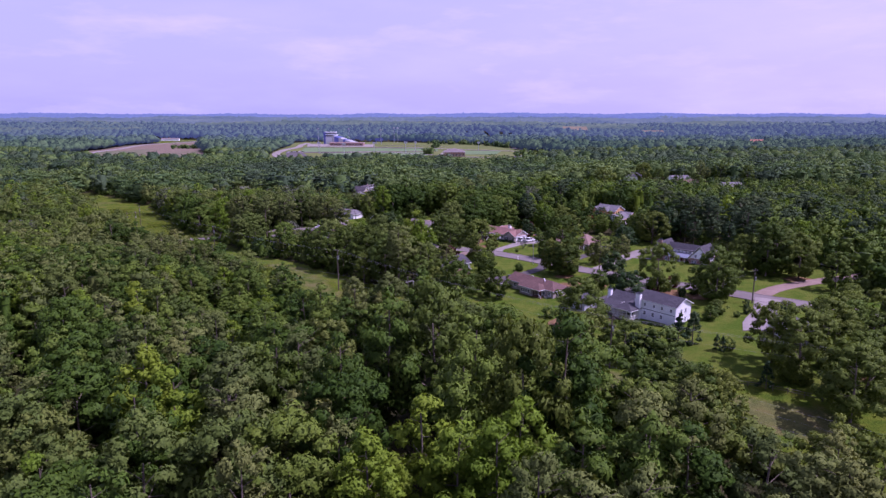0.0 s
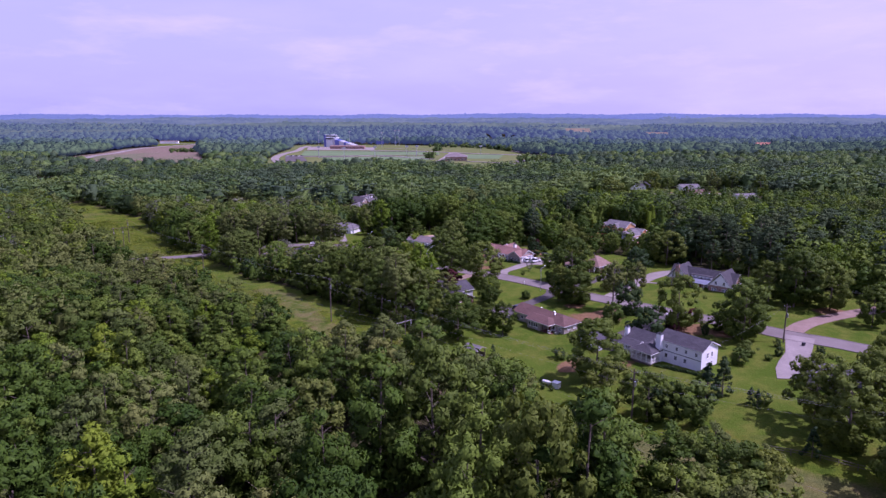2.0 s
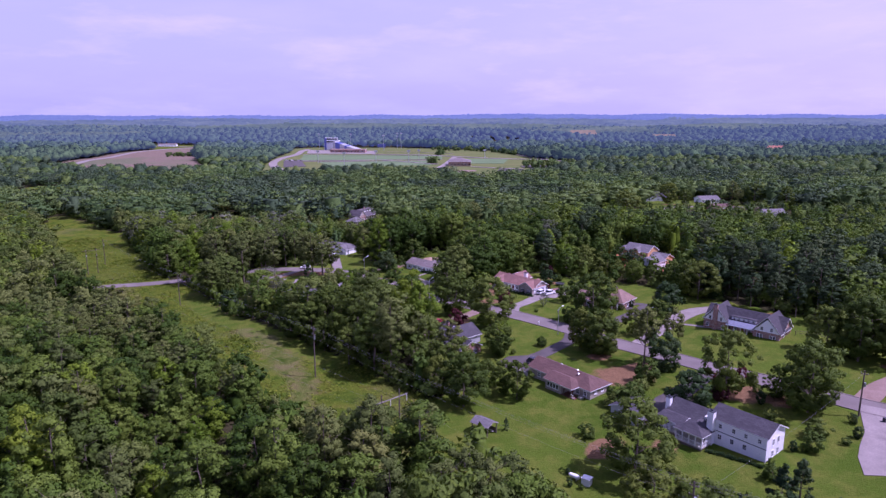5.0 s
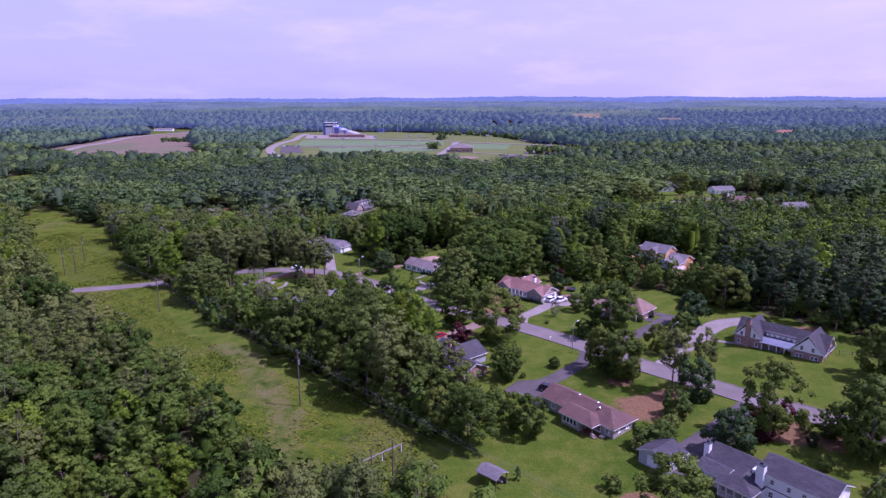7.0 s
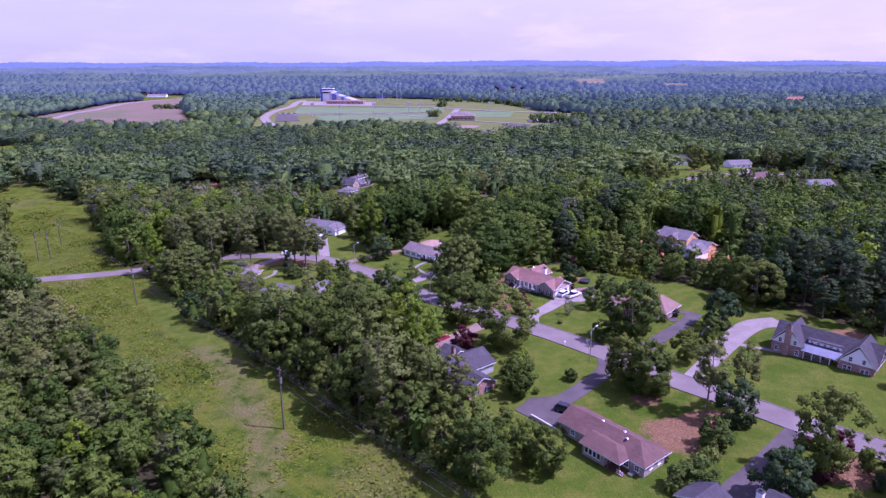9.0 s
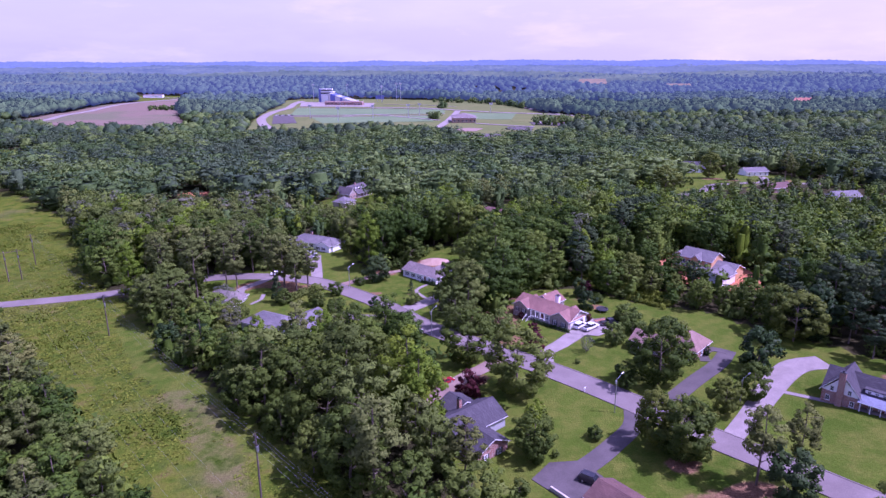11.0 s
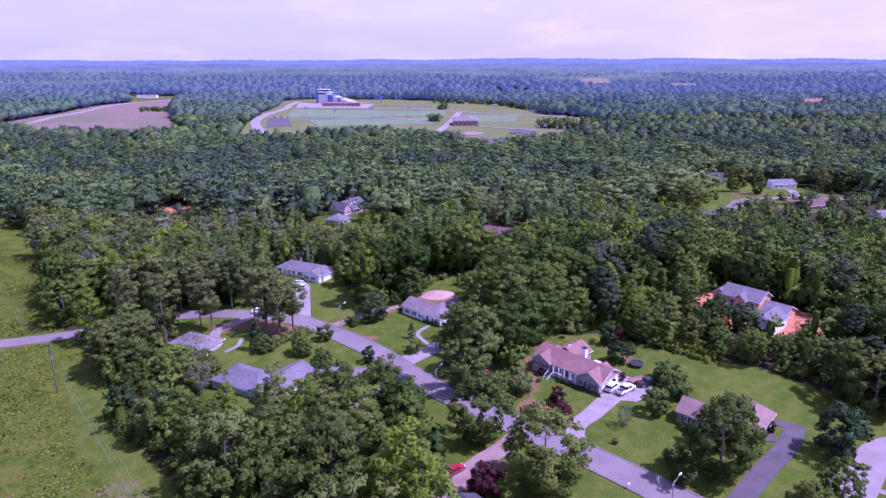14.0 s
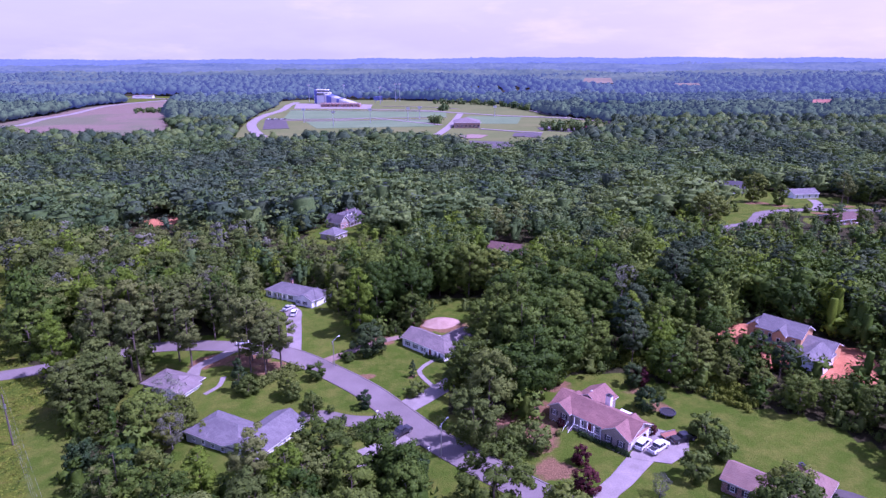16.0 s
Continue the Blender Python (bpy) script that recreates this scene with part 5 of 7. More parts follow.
def crown(kind, height, cards, size, rng, core=0.80, spread=1.0, cores=99, slim=0.6):
    """Leaf scraps on many small clumps, the clumps set over the leaders of a crown; dark inner masses close it."""
    foot, wide, radius, blunt, (side, reach, lift), clumps, r0, r1, flat_ = FORMS[kind]
    leaders = [(0.0, 0.0, 1.0, 1.0)]
    turn = rng.uniform(0, 6.28)
    for k in range(side):
        a = turn + 6.283 * k / side + rng.uniform(-0.5, 0.5)
        d = reach * rng.uniform(0.7, 1.35)
        leaders.append((d * math.cos(a), d * math.sin(a), min(1.0, lift * rng.uniform(0.82, 1.06)), rng.uniform(0.62, 0.88)))
    leaders = np.array(leaders)
    few = cores <= 20
    count = min(clumps, 2 * cores + 5) if few else clumps
    swell = 1.0 if not few else math.sqrt(clumps / count) * 0.92
    pick = rng.choice(len(leaders), count, p=leaders[:, 3] / leaders[:, 3].sum())
    top, size_of = leaders[pick, 2], leaders[pick, 3]
    z = foot + 0.02 + (0.97 - foot) * rng.uniform(0, 1, count) ** 0.85
    a = rng.uniform(0, 6.283, count)
    lump = 0.16 * np.sin(2 * a + turn) + 0.14 * np.sin(3 * a + 6 * z + 2 * turn) + 0.10 * np.sin(5 * a - 9 * z + 3 * turn)
    g = girth(z, foot, wide, radius, blunt) * size_of * (1 + lump)
    depth = rng.uniform(0.66, 1.04, count)
    cen = np.stack([leaders[pick, 0] + g * depth * np.cos(a), leaders[pick, 1] + g * depth * np.sin(a), z * top * (1 + 0.30 * lump * (z > wide) * (z - wide))], 1)
    slope = np.clip((z - wide) / (1 - wide), -0.4, 1)
    env = unit(np.stack([np.cos(a), np.sin(a), 0.35 + 1.4 * slope], 1))
    cr = rng.uniform(r0, r1, count) * (1.15 - 0.45 * z) * swell
    rad = np.stack([cr, cr, cr * flat_], 1)
    # one clump closes each leader's tip
    tips = np.stack([leaders[:, 0], leaders[:, 1], leaders[:, 2] * 0.965], 1)
    cen, env = np.concatenate([cen, tips]), np.concatenate([env, np.tile([[0, 0, 1.0]], (len(tips), 1))])
    tip_r = np.tile([[r0 * swell, r0 * swell, r0 * swell]], (len(tips), 1))
    rad = np.concatenate([rad, tip_r])
    scale = height * np.array([spread, spread, 1])
    cen, rad = cen * scale, rad * scale
    area = rad[:, 0] * rad[:, 2]
    take = rng.choice(len(cen), cards * 2, p=area / area.sum())
    n = unit(rng.normal(size=(cards * 2, 3)) + 0.55 * env[take])
    p = cen[take] + n * rad[take] * rng.uniform(0.80, 1.12, (cards * 2, 1))
    buried = np.zeros(len(p), bool)
    for c, r in zip(cen, rad):
        buried |= (((p - c) / r) ** 2).sum(1) < 0.5
    keep = np.nonzero(~buried)[0][:cards]
    p, n, take = p[keep], n[keep], take[keep]
    m = len(p)
    face = unit(n + rng.normal(0, 0.55, (m, 3)) + np.array([0, 0, 0.35]))
    across = unit(np.cross(face, rng.normal(size=(m, 3))))
    other = np.cross(face, across)
    s = size * rng.uniform(0.6, 1.35, (m, 1))
    droop = face * s * rng.uniform(-0.25, 0.15, (m, 1))
    v = np.stack([p - across * s * slim - other * s * 0.45, p + other * s * 0.85 + droop, p + across * s * slim - other * s * 0.3], 1).reshape(-1, 3)
    t = np.arange(m)[:, None] * 3 + [0, 2, 1]
    nrm = [np.repeat(unit(0.75 * n + 0.60 * env[take] + 0.32 * face), 3, 0)]
    vs, ts, off = [v], [t], len(v)
    if core > 0:
        # inner mass of each clump
        for k in np.argsort(-area)[:cores]:
            c, r, e = cen[k], rad[k], env[k]
            vs.append(c - 0.25 * r * e + OCTA_V * r * core * rng.uniform(0.85, 1.1, (6, 1)))
            ts.append(OCTA_F + off)
            nrm.append(unit(OCTA_V + 0.6 * e))
            off += 6
        # inner mass of each leader
        for lx, ly, lt, ls in leaders[:(1 + cores // 3) if few else 0]:
            rings = np.linspace(foot + 0.05, 0.76, 3)
            for k, zz in enumerate(rings):
                aa = np.arange(6) * 1.0472 + 0.5 * k
                gg = girth(zz, foot, wide, radius, blunt) * ls * 0.46 * rng.uniform(0.85, 1.1, 6)
                q = np.stack([lx + gg * np.cos(aa), ly + gg * np.sin(aa), np.full(6, zz * lt)], 1) * scale
                vs.append(q)
                nrm.append(unit(np.stack([np.cos(aa), np.sin(aa), np.full(6, 0.3)], 1)))
                if k:
                    i = np.arange(6)
                    j = (i + 1) % 6
                    ts.append(np.concatenate([np.stack([i, j, j + 6], 1), np.stack([i, j + 6, i + 6], 1)]) + off - 6)
                off += 6
            ts.append(np.array([(0, 1, 2), (0, 2, 3), (0, 3, 4), (0, 4, 5)]) + off - 6)
    return np.concatenate(vs), np.concatenate(ts), np.concatenate(nrm)


def far_crown(kind, sides, rows, cards, size, rng, spread=1.0):
    """A crown seen from far off: a lumpy rounded mass with ragged scraps of leaves round it."""
    foot, wide, radius, blunt = FORMS[kind][:4]
    turn = rng.uniform(0, 6.28)
    zz = np.concatenate([np.linspace(foot, 0.97, rows), [1.0]])
    zs, aa = np.repeat(zz[:-1], sides), np.tile(np.arange(sides) * 6.2832 / sides, rows) + np.repeat(0.5 * np.arange(rows), sides)
    lump = 1 + 0.20 * np.sin(2 * aa + turn) + 0.16 * np.sin(3 * aa + 7 * zs + turn) + rng.normal(0, 0.13, len(aa))
    g = np.maximum(girth(zs, foot, wide, radius, blunt), 0.02) * lump * spread * (0.86 if cards > 30 else 1.0)
    v = np.concatenate([np.stack([g * np.cos(aa), g * np.sin(aa), zs * (1 + 0.10 * (lump - 1) * (zs > wide) + rng.normal(0, 0.015, len(aa)))], 1), [[0, 0, 1.0]]])
    i, t = np.arange(sides), []
    j = (i + 1) % sides
    for k in range(rows - 1):
        t += [np.stack([i, j, j + sides], 1) + k * sides, np.stack([i, j + sides, i + sides], 1) + k * sides]
    t.append(np.stack([i, j, np.full(sides, sides)], 1) + (rows - 1) * sides)
    t[-1][:, 2] = rows * sides
    t = np.concatenate(t)
    # smooth normals of the mass
    n = np.zeros_like(v)
    fn = np.cross(v[t[:, 1]] - v[t[:, 0]], v[t[:, 2]] - v[t[:, 0]])
    for c in range(3):
        np.add.at(n, t[:, c], fn)
    n = unit(n)
    q = rng.integers(sides, len(v), cards)
    face = unit(n[q] + rng.normal(0, 0.5, (cards, 3)))
    across = unit(np.cross(face, rng.normal(size=(cards, 3))))
    other = np.cross(face, across)
    s = size * rng.uniform(0.6, 1.3, (cards, 1))
    p = v[q] + n[q] * rng.uniform(0.0, 0.05, (cards, 1)) + rng.normal(0, 0.035, (cards, 3))
    w = np.stack([p - across * s * 0.5 - other * s * 0.4, p + other * s * 0.8, p + across * s * 0.5 - other * s * 0.3], 1).reshape(-1, 3)
    return np.concatenate([v, w]), np.concatenate([t, np.arange(cards)[:, None] * 3 + [0, 2, 1] + len(v)]), np.concatenate([n, np.repeat(unit(n[q] + 0.25 * face), 3, 0)])


def trunk_mesh(kind, height, rng):
    bm = bmesh.new()
    r = height * (0.017 if kind in ("pine", "poplar") else 0.022)
    top = {"pine": 0.93, "poplar": 0.9, "cone": 0.85, "round": 0.5}.get(kind, 0.72)
    base = Vector((0, 0, -0.4))
    p, q = base, r
    bits = 4
    for k in range(bits):
        nxt = Vector((rng.normal(0, 0.008) * height, rng.normal(0, 0.008) * height, height * top * (k + 1) / bits))
        tube(bm, p, nxt, q, q * 0.72, 7)
        if k >= 1:
            for j in range(3 if kind != "pine" else 4):
                a = rng.uniform(0, 6.28)
                z = p.lerp(nxt, rng.uniform(0.2, 0.9))
                ln = height * rng.uniform(0.12, 0.2) * (0.6 if kind == "poplar" else 1)
                tube(bm, z, z + Vector((math.cos(a) * ln, math.sin(a) * ln, ln * rng.uniform(0.2, 0.7))), q * 0.4, q * 0.12, 5)
        p, q = nxt, q * 0.72
    me = bpy.data.meshes.new("trunk")
    bm.to_mesh(me)
    bm.free()
    return me


KINDS = {
    # kind: crown form, leaves, clumps, clump size, width, bark, variants
    "o": ("oak", LEAF_OAK, 4500, 0.0255, 1.12, BARK, 10), "d": ("yard", LEAF_SHADE, 5200, 0.029, 0.95, BARK, 8), "y": ("poplar", LEAF_POPLAR, 3400, 0.0255, 1.2, BARK, 5), "p": ("pine", LEAF_PINE, 3300, 0.0200, 1.0, BARK, 7),
    "e": ("pine", LEAF_DEEP_PINE, 2900, 0.0225, 1.2, BARK, 5),
    "w": ("oak", LEAF_OLIVE, 3900, 0.0265, 1.12, BARK, 6),
    "t": ("poplar", LEAF_OAK, 4300, 0.0245, 1.4, BARK, 7),
    "c": ("cone", LEAF_DARK, 1800, 0.040, 1.0, BARK, 3), "m": ("round", LEAF_DARK, 2200, 0.052, 0.9, BARK, 3), "b": ("round", LEAF_BUSH, 1300, 0.070, 1.15, BARK, 4),
    "r": ("round", LEAF_MAROON, 1100, 0.075, 1.0, BARK, 2), "g": ("oak", LEAF_GREY, 2600, 0.021, 1.0, BARK_GREY, 3)}
STOCK = {}
for _key, (_form, _leaf, _n, _size, _wide, _bark, _var) in KINDS.items():
    for _v in range(_var):
        _r = np.random.default_rng(100 + 17 * _v + ord(_key))
        _vv, _tt, _nn = crown(_form, 1.0, _n, _size, _r, 0.0 if _key == "g" else 0.80, _wide, 99, 0.40)
        _cm = big_mesh("crown", _vv, _tt, _leaf, None, _nn)
        _tm = trunk_mesh(_form, 1.0, _r)
        _tm.materials.append(_bark)
        STOCK[_key, _v] = (_cm, _tm)
TREE_WORDS = {"w": ("elm_tree", "grey-olive hardwood tree with a loose crown", "tree"), "e": ("pine_tree", "tall deep green pine with a ragged crown", "tree"), "d": ("shade_tree", "spreading green shade tree with a low full crown", "tree"), "t": ("hickory_tree", "tall upright green hardwood tree in full leaf", "tree"), "o": ("oak_tree", "broad green hardwood tree with a rounded crown", "tree"), "y": ("poplar_tree", "bright yellow-green poplar with an upright crown", "tree"),
              "p": ("pine_tree", "tall pine with a bare trunk and dark needles", "tree"), "c": ("cedar_tree", "dark green cone-shaped evergreen", "tree"),
              "m": ("magnolia_tree", "dark glossy round-crowned evergreen tree", "tree"), "b": ("shrub", "rounded yellow-green garden shrub", "shrub"),
              "r": ("purple_maple", "small maple with dark maroon leaves", "tree"), "g": ("bare_tree", "grey leafless tree with lichen-covered twigs", "tree")}
COUNT = {}


def tree(x, y, h, key, group="", sink=0.0):
    name, label, cat = TREE_WORDS[key]
    n = COUNT[key] = COUNT.get(key, -1) + 1
    cm, tm = STOCK[key, n % KINDS[key][6]]
    r = np.random.default_rng(int(abs(x) * 131 + abs(y) * 17 + h * 7))
    e = new(name)
    wide = r.uniform(0.90, 1.20) * min(1.0, (17.0 / h) ** 0.6)
    e.matrix_world = pose(x, y, gz(x, y) - sink, 0, 0, r.uniform(0, 360)) @ Matrix.Diagonal((h * wide, h * wide, h, 1))
    tagged(e, label, cat, group)
    for nm, me in (("trunk", tm), ("crown", cm)):
        o = new(nm, me)
        o.parent = e
    return e


PLANTED = []


def plant(rows, group):
    for x, y, h, key in rows:
        h, key = (h * 1.18, "d") if key == "o" else (h, key)
        tree(x, y, h, key, group)
        PLANTED.append((x, y, h * (0.22 if key in "oypg" else 0.3)))


plant([(14, 250, 13.5, "o"), (48, 253, 14, "o"), (74, 259, 11, "m"), (66, 244, 8, "o"), (58, 239, 7, "o"), (40, 251, 4, "b"), (15, 232, 7, "y"), (43, 276, 6, "b"), (50, 283, 6, "b"), (28, 230, 3, "b"),
       (15, 222, 6, "o"), (39, 228, 10, "o"), (44, 224, 10, "o"), (53.5, 214, 16, "p"), (22, 316, 5, "y")], "trees along the street")
plant([(21, 273, 5.5, "r"), (22, 282, 4, "r"), (3, 249, 6.5, "r"), (-26, 308, 4.5, "m"), (43, 314, 5, "r")], "garden maples")
plant([(3, 267, 12.5, "o"), (4, 300, 18, "w"), (0, 290, 14, "w"), (-12, 277, 7, "m"), (-32.3, 367, 16, "w"), (-17.3, 358.5, 9.5, "o"), (-28, 340, 9.5, "m"), (-43, 372, 12, "t"), (-24, 364, 9, "w"), (-36, 362, 6, "w"), (-15, 325, 5, "c"), (-14, 314, 4, "b"),
       (-41, 324, 4.5, "b"), (-45, 313, 5, "b"), (-39, 309, 4, "b"), (-34, 306, 2, "b"), (-60, 318, 9.5, "c"), (-73.5, 306, 11.5, "g"), (-34, 334.6, 2.8, "b"), (-36, 337, 2.2, "b"), (34.5, 271, 5, "g"), (-83.5, 284, 8, "m"), (-101, 315, 12, "o"), (-67, 292, 9, "g"), (-35, 279, 9, "o")], "garden trees")
plant([(-22, 272, 8, "y"), (41, 314, 6, "m"), (41, 302, 6, "m"), (46, 308, 3, "b"), (50, 290, 6, "b"), (54, 263, 10, "o")], "garden trees")
plant([(-87, 357, 18, "p"), (-78, 351, 18, "p"), (-90, 352, 17, "p"), (-74, 354, 18, "p"), (-66, 337, 18, "p"), (-62, 335, 19, "p"), (-57, 333, 18, "p"), (-52, 330, 17, "p"), (-60, 328, 16, "p"), (-55, 325, 16, "p"),
       (61, 215, 15, "p")], "tall pines")
plant([(43, 223, 11, "o"), (57, 209, 10, "m"), (50, 201, 6, "b"), (66, 192, 13.5, "o"), (15, 225, 8, "o"), (17, 236, 6, "y"), (14, 199, 7, "o"), (10, 204, 5, "o"), (17, 195, 8, "o"), (28, 231, 2.5, "b"),
       (34.5, 193.5, 2, "c"), (40, 190, 5, "b"), (44, 190, 5, "b"), (19, 224, 1.5, "b"), (11, 213, 3, "b"), (41, 257, 4, "b")], "trees round the brown ranch house")
plant([(80, 182, 14, "o"), (36, 161, 13, "o"), (35, 147, 9.5, "o"), (57, 148, 8.5, "c"), (61, 149.5, 8.5, "c"), (66, 144, 4, "c"), (30, 176, 3, "b"), (13, 180, 3, "c"), 
       (42, 141, 9, "o"), (47, 142, 8, "c"), (51, 140, 8.5, "b"), (84, 170.5, 2.4, "m"), (86.5, 176.5, 2.2, "m"), (80, 168, 1.6, "b"), (94, 170, 2.5, "m"), (45, 144, 6, "m"), (68, 145, 3, "b"), (67, 125, 6, "c"), (76, 171, 4, "b")], "trees round the white house")
plant([(72, 166, 4, "b"), (70, 179, 3, "b"), (67, 195, 4, "b"), (73, 199, 4, "r"), (56, 186, 9, "m"), (60, 157, 3, "b"), (75, 128, 14, "o"), (74, 137, 12, "o"), (85, 135, 13, "o"), (109, 211, 15, "o"), (114, 215, 14, "o"), (104, 217, 11, "o"), (118, 207, 13, "o"),
       (121, 192, 10, "o"), (85, 189, 11, "o"), (84, 119, 12, "o"), (65, 145, 4, "c"), (104, 158, 10, "o"), (106, 146, 12, "o")], "trees round the white house")

plant([(58, 317, 8, "o"), (64, 313, 6.5, "o"), (70, 308, 5.5, "o"), (76, 303, 6, "o"), (82, 298, 6.5, "o"), (88, 293, 8.5, "o"), (66, 319, 7, "o"), (72, 314, 5, "o"), (78, 308, 5, "o"), (85, 303, 5, "o"),
       (94, 298, 7, "e"), (100, 296, 8, "e"), (91, 303, 5.5, "o"), (60, 323, 9, "o"), (92, 288, 10, "o"), (88, 282, 11, "o"), (91, 275, 12, "o"), (97, 288, 12, "e"), (101, 282, 14, "e"), (98, 278, 14, "m")], "trees along the foot of the lawn")

plant([(20, 98, 29, "t"), (-10, 114, 28, "t"), (6, 110, 25, "t"), (3, 92, 27, "t"), (-17.7, 104, 25, "t"), (17, 119, 17, "t"), (12, 120, 22, "t"), (27, 111, 16, "t"), (13, 97, 25, "o"), (-2, 118, 24, "o"), (-21.6, 93, 20, "p"), (-3, 84, 23, "y"), (-10, 77, 21, "y"), (7, 77, 23, "y"), (2, 79, 22, "y"), (11, 84, 23, "y"), (-15, 85, 19, "p"), (24, 106, 26, "t"), (33, 100, 17, "t"),
       (7, 141, 15, "p"), (14, 137, 15, "p"), (-9, 140, 17, "p"), (11, 147, 13, "p"), (-22, 155, 19, "p"), (-1, 138, 17, "p"), (3, 146, 15, "p"), (-14, 150, 16, "p")], "trees at the edge of the cleared strip")
plant([(44, 107, 13, "o"), (39, 111, 12, "o"), (48, 105, 12, "o"), (20, 127, 7, "o"), (59, 87, 12, "o"), (63, 83, 12, "o"), (36, 112, 15, "t"), (45, 116, 13, "p"), (48, 110, 13, "t"), (57.5, 85, 14, "t"), (76, 111, 13, "o"), (160, 438, 7, "o"), (172, 435, 7, "o"), (38, 104, 13, "p"), (43, 100, 13, "o"),
       (53, 113, 10, "p"), (52, 99, 8, "b"), (37, 98, 13, "o"), (-30, 152, 19, "t"), (-36, 160, 15, "t")], "trees at the edge of the cleared strip")

plant([(-45, 249, 18.5, "w"), (-36, 243, 17, "d"), (-25, 246, 20.5, "w"), (-18, 225, 21, "w"), (-15, 212, 22, "p"), (-10.6, 238, 22.5, "y"), (-8, 233, 20, "y"), (-13, 242, 19, "y"), (-27, 233, 18, "d"), (-42, 240, 13, "d"), (-52, 255, 12, "d"), (-33, 272, 12.5, "w"),
       (-31, 281, 13, "d"), (-46, 280, 8, "d"), (-58, 268, 9, "d"), (-66, 279, 8, "d"), (-73, 283, 7, "m"), (-83, 287, 7, "m"), (-88, 299, 8, "d"), (-91, 307, 12, "w"), (-98, 321, 16, "w")], "belt of trees beside the meadow")
plant([(-20, 217, 17, "d"), (-33, 254, 15, "d"), (-5, 219, 14, "w"), (4, 192, 13.5, "d"), (2, 205, 12, "d"), (-2, 199, 10, "d"), (-9, 209, 12, "d"), (-21, 256, 14, "d"), (-40, 262, 13, "w"), (-50, 245, 10, "d"), (-16, 252, 12, "d"),
       (-28, 222, 11, "d"), (-37, 233, 10, "d"), (-104, 332, 22, "p"), (-108, 338, 22, "p"), (-96, 334, 21, "p")], "belt of trees beside the meadow")
plant([(-112, 352, 20, "p"), (-96, 352, 19, "p"), (-106, 356, 20, "p"), (-118, 356, 18, "p"), (-84, 338, 18, "p"), (-79, 334, 17, "p"), (1, 315, 14, "d"), (-1, 323, 11, "d"), (4, 329, 12, "d"), (157, 506, 15, "d"), (165, 494, 11, "d"), (197, 494, 17, "p"), (114, 456, 15, "d"), (215, 500, 15, "d"), (167, 471, 3.5, "b"), (204, 500, 12, "p"), (128, 470, 3, "b"), (136, 478, 3, "b"), (222, 470, 15, "d"),
       (11, 321, 10, "d"), (90, 141, 12, "d"), (97, 138, 12, "d")], "belt of trees beside the meadow")
plant([(-69.5, 304, 6, "o"), (-66, 298, 6, "o"), (-69.5, 294, 7, "o"), (-61, 296, 4, "b"), (-74, 300, 7, "b"), (-57, 316, 5, "b"), (-30, 301, 2.2, "m"), (-33, 300, 1.8, "b"), (-38, 305, 4.5, "o"), (-46, 314, 6, "o"),
       (64, 190, 4, "r"), (70, 196, 3.5, "b"), (77, 190, 5, "o"), (80, 186, 4, "b"), (72, 187, 3, "m"), (67, 200, 2.5, "r"), (85, 193, 4.5, "o"), (74, 193, 2.2, "b"), (48.8, 357, 17, "g"), (104, 262, 12, "e"), (109, 256, 13, "e"), (112, 248, 12, "e"), (118, 240, 13, "e"), (104, 272, 14, "e"), (96, 279, 12, "e"), (124, 232, 12, "o")], "trees of the gardens")

# woods: jittered places outside the clearings, sized and mixed by slow noise
def wood_places(x0, x1, y0, y1, step, rng):
    xs, ys = np.arange(x0, x1, step), np.arange(y0, y1, step)
    xx, yy = np.meshgrid(xs, ys)
    xx, yy = xx.ravel() + rng.uniform(-0.42, 0.42, xx.size) * step, yy.ravel() + rng.uniform(-0.42, 0.42, yy.size) * step
    ok = np.ones(xx.shape, bool)
    for poly in OPEN_AREAS:
        ok &= ~inside(poly, xx, yy)
    for line in (ROAD_A, ROAD_B, ROAD_C):
        ok &= near_line(line, xx, yy) > 6.0
    for px, py, pr in PLANTED:
        ok &= np.hypot(xx - px, yy - py) > pr + 1.5
    return xx[ok], yy[ok]


def in_view(x, y, margin=25):
    """Inside the fan of country that lies before the flight line."""
    return (np.abs(x) < 0.74 * (y + 20) + margin) & (y > 22)


def wood_kind(x, y, rng):
    n = noise.noise(Vector((x / 90, y / 90, 3.3))) + 0.5 * noise.noise(Vector((x / 35, y / 35, 9.1)))
    u = rng.uniform()
    if x > 35 and y > 235 and u < (0.42 if y < 345 else 0.2) + 0.4 * n:
        return "e"
    if x < -50 and y > 300 and u < 0.62:
        return ("g" if u < (0.15 if -190 < x < -80 and 370 < y < 470 else 0.015) else "p") if u < 0.22 else "w"
    if y < 230 and x < 40 and u < 0.40:
        return "w" if u < 0.16 else "p"
    if n > 0.14 and u < 0.66:
        return "p"
    if u > 0.72 and u < 0.91:
        return "t"
    return "y" if u > 0.91 else "o"


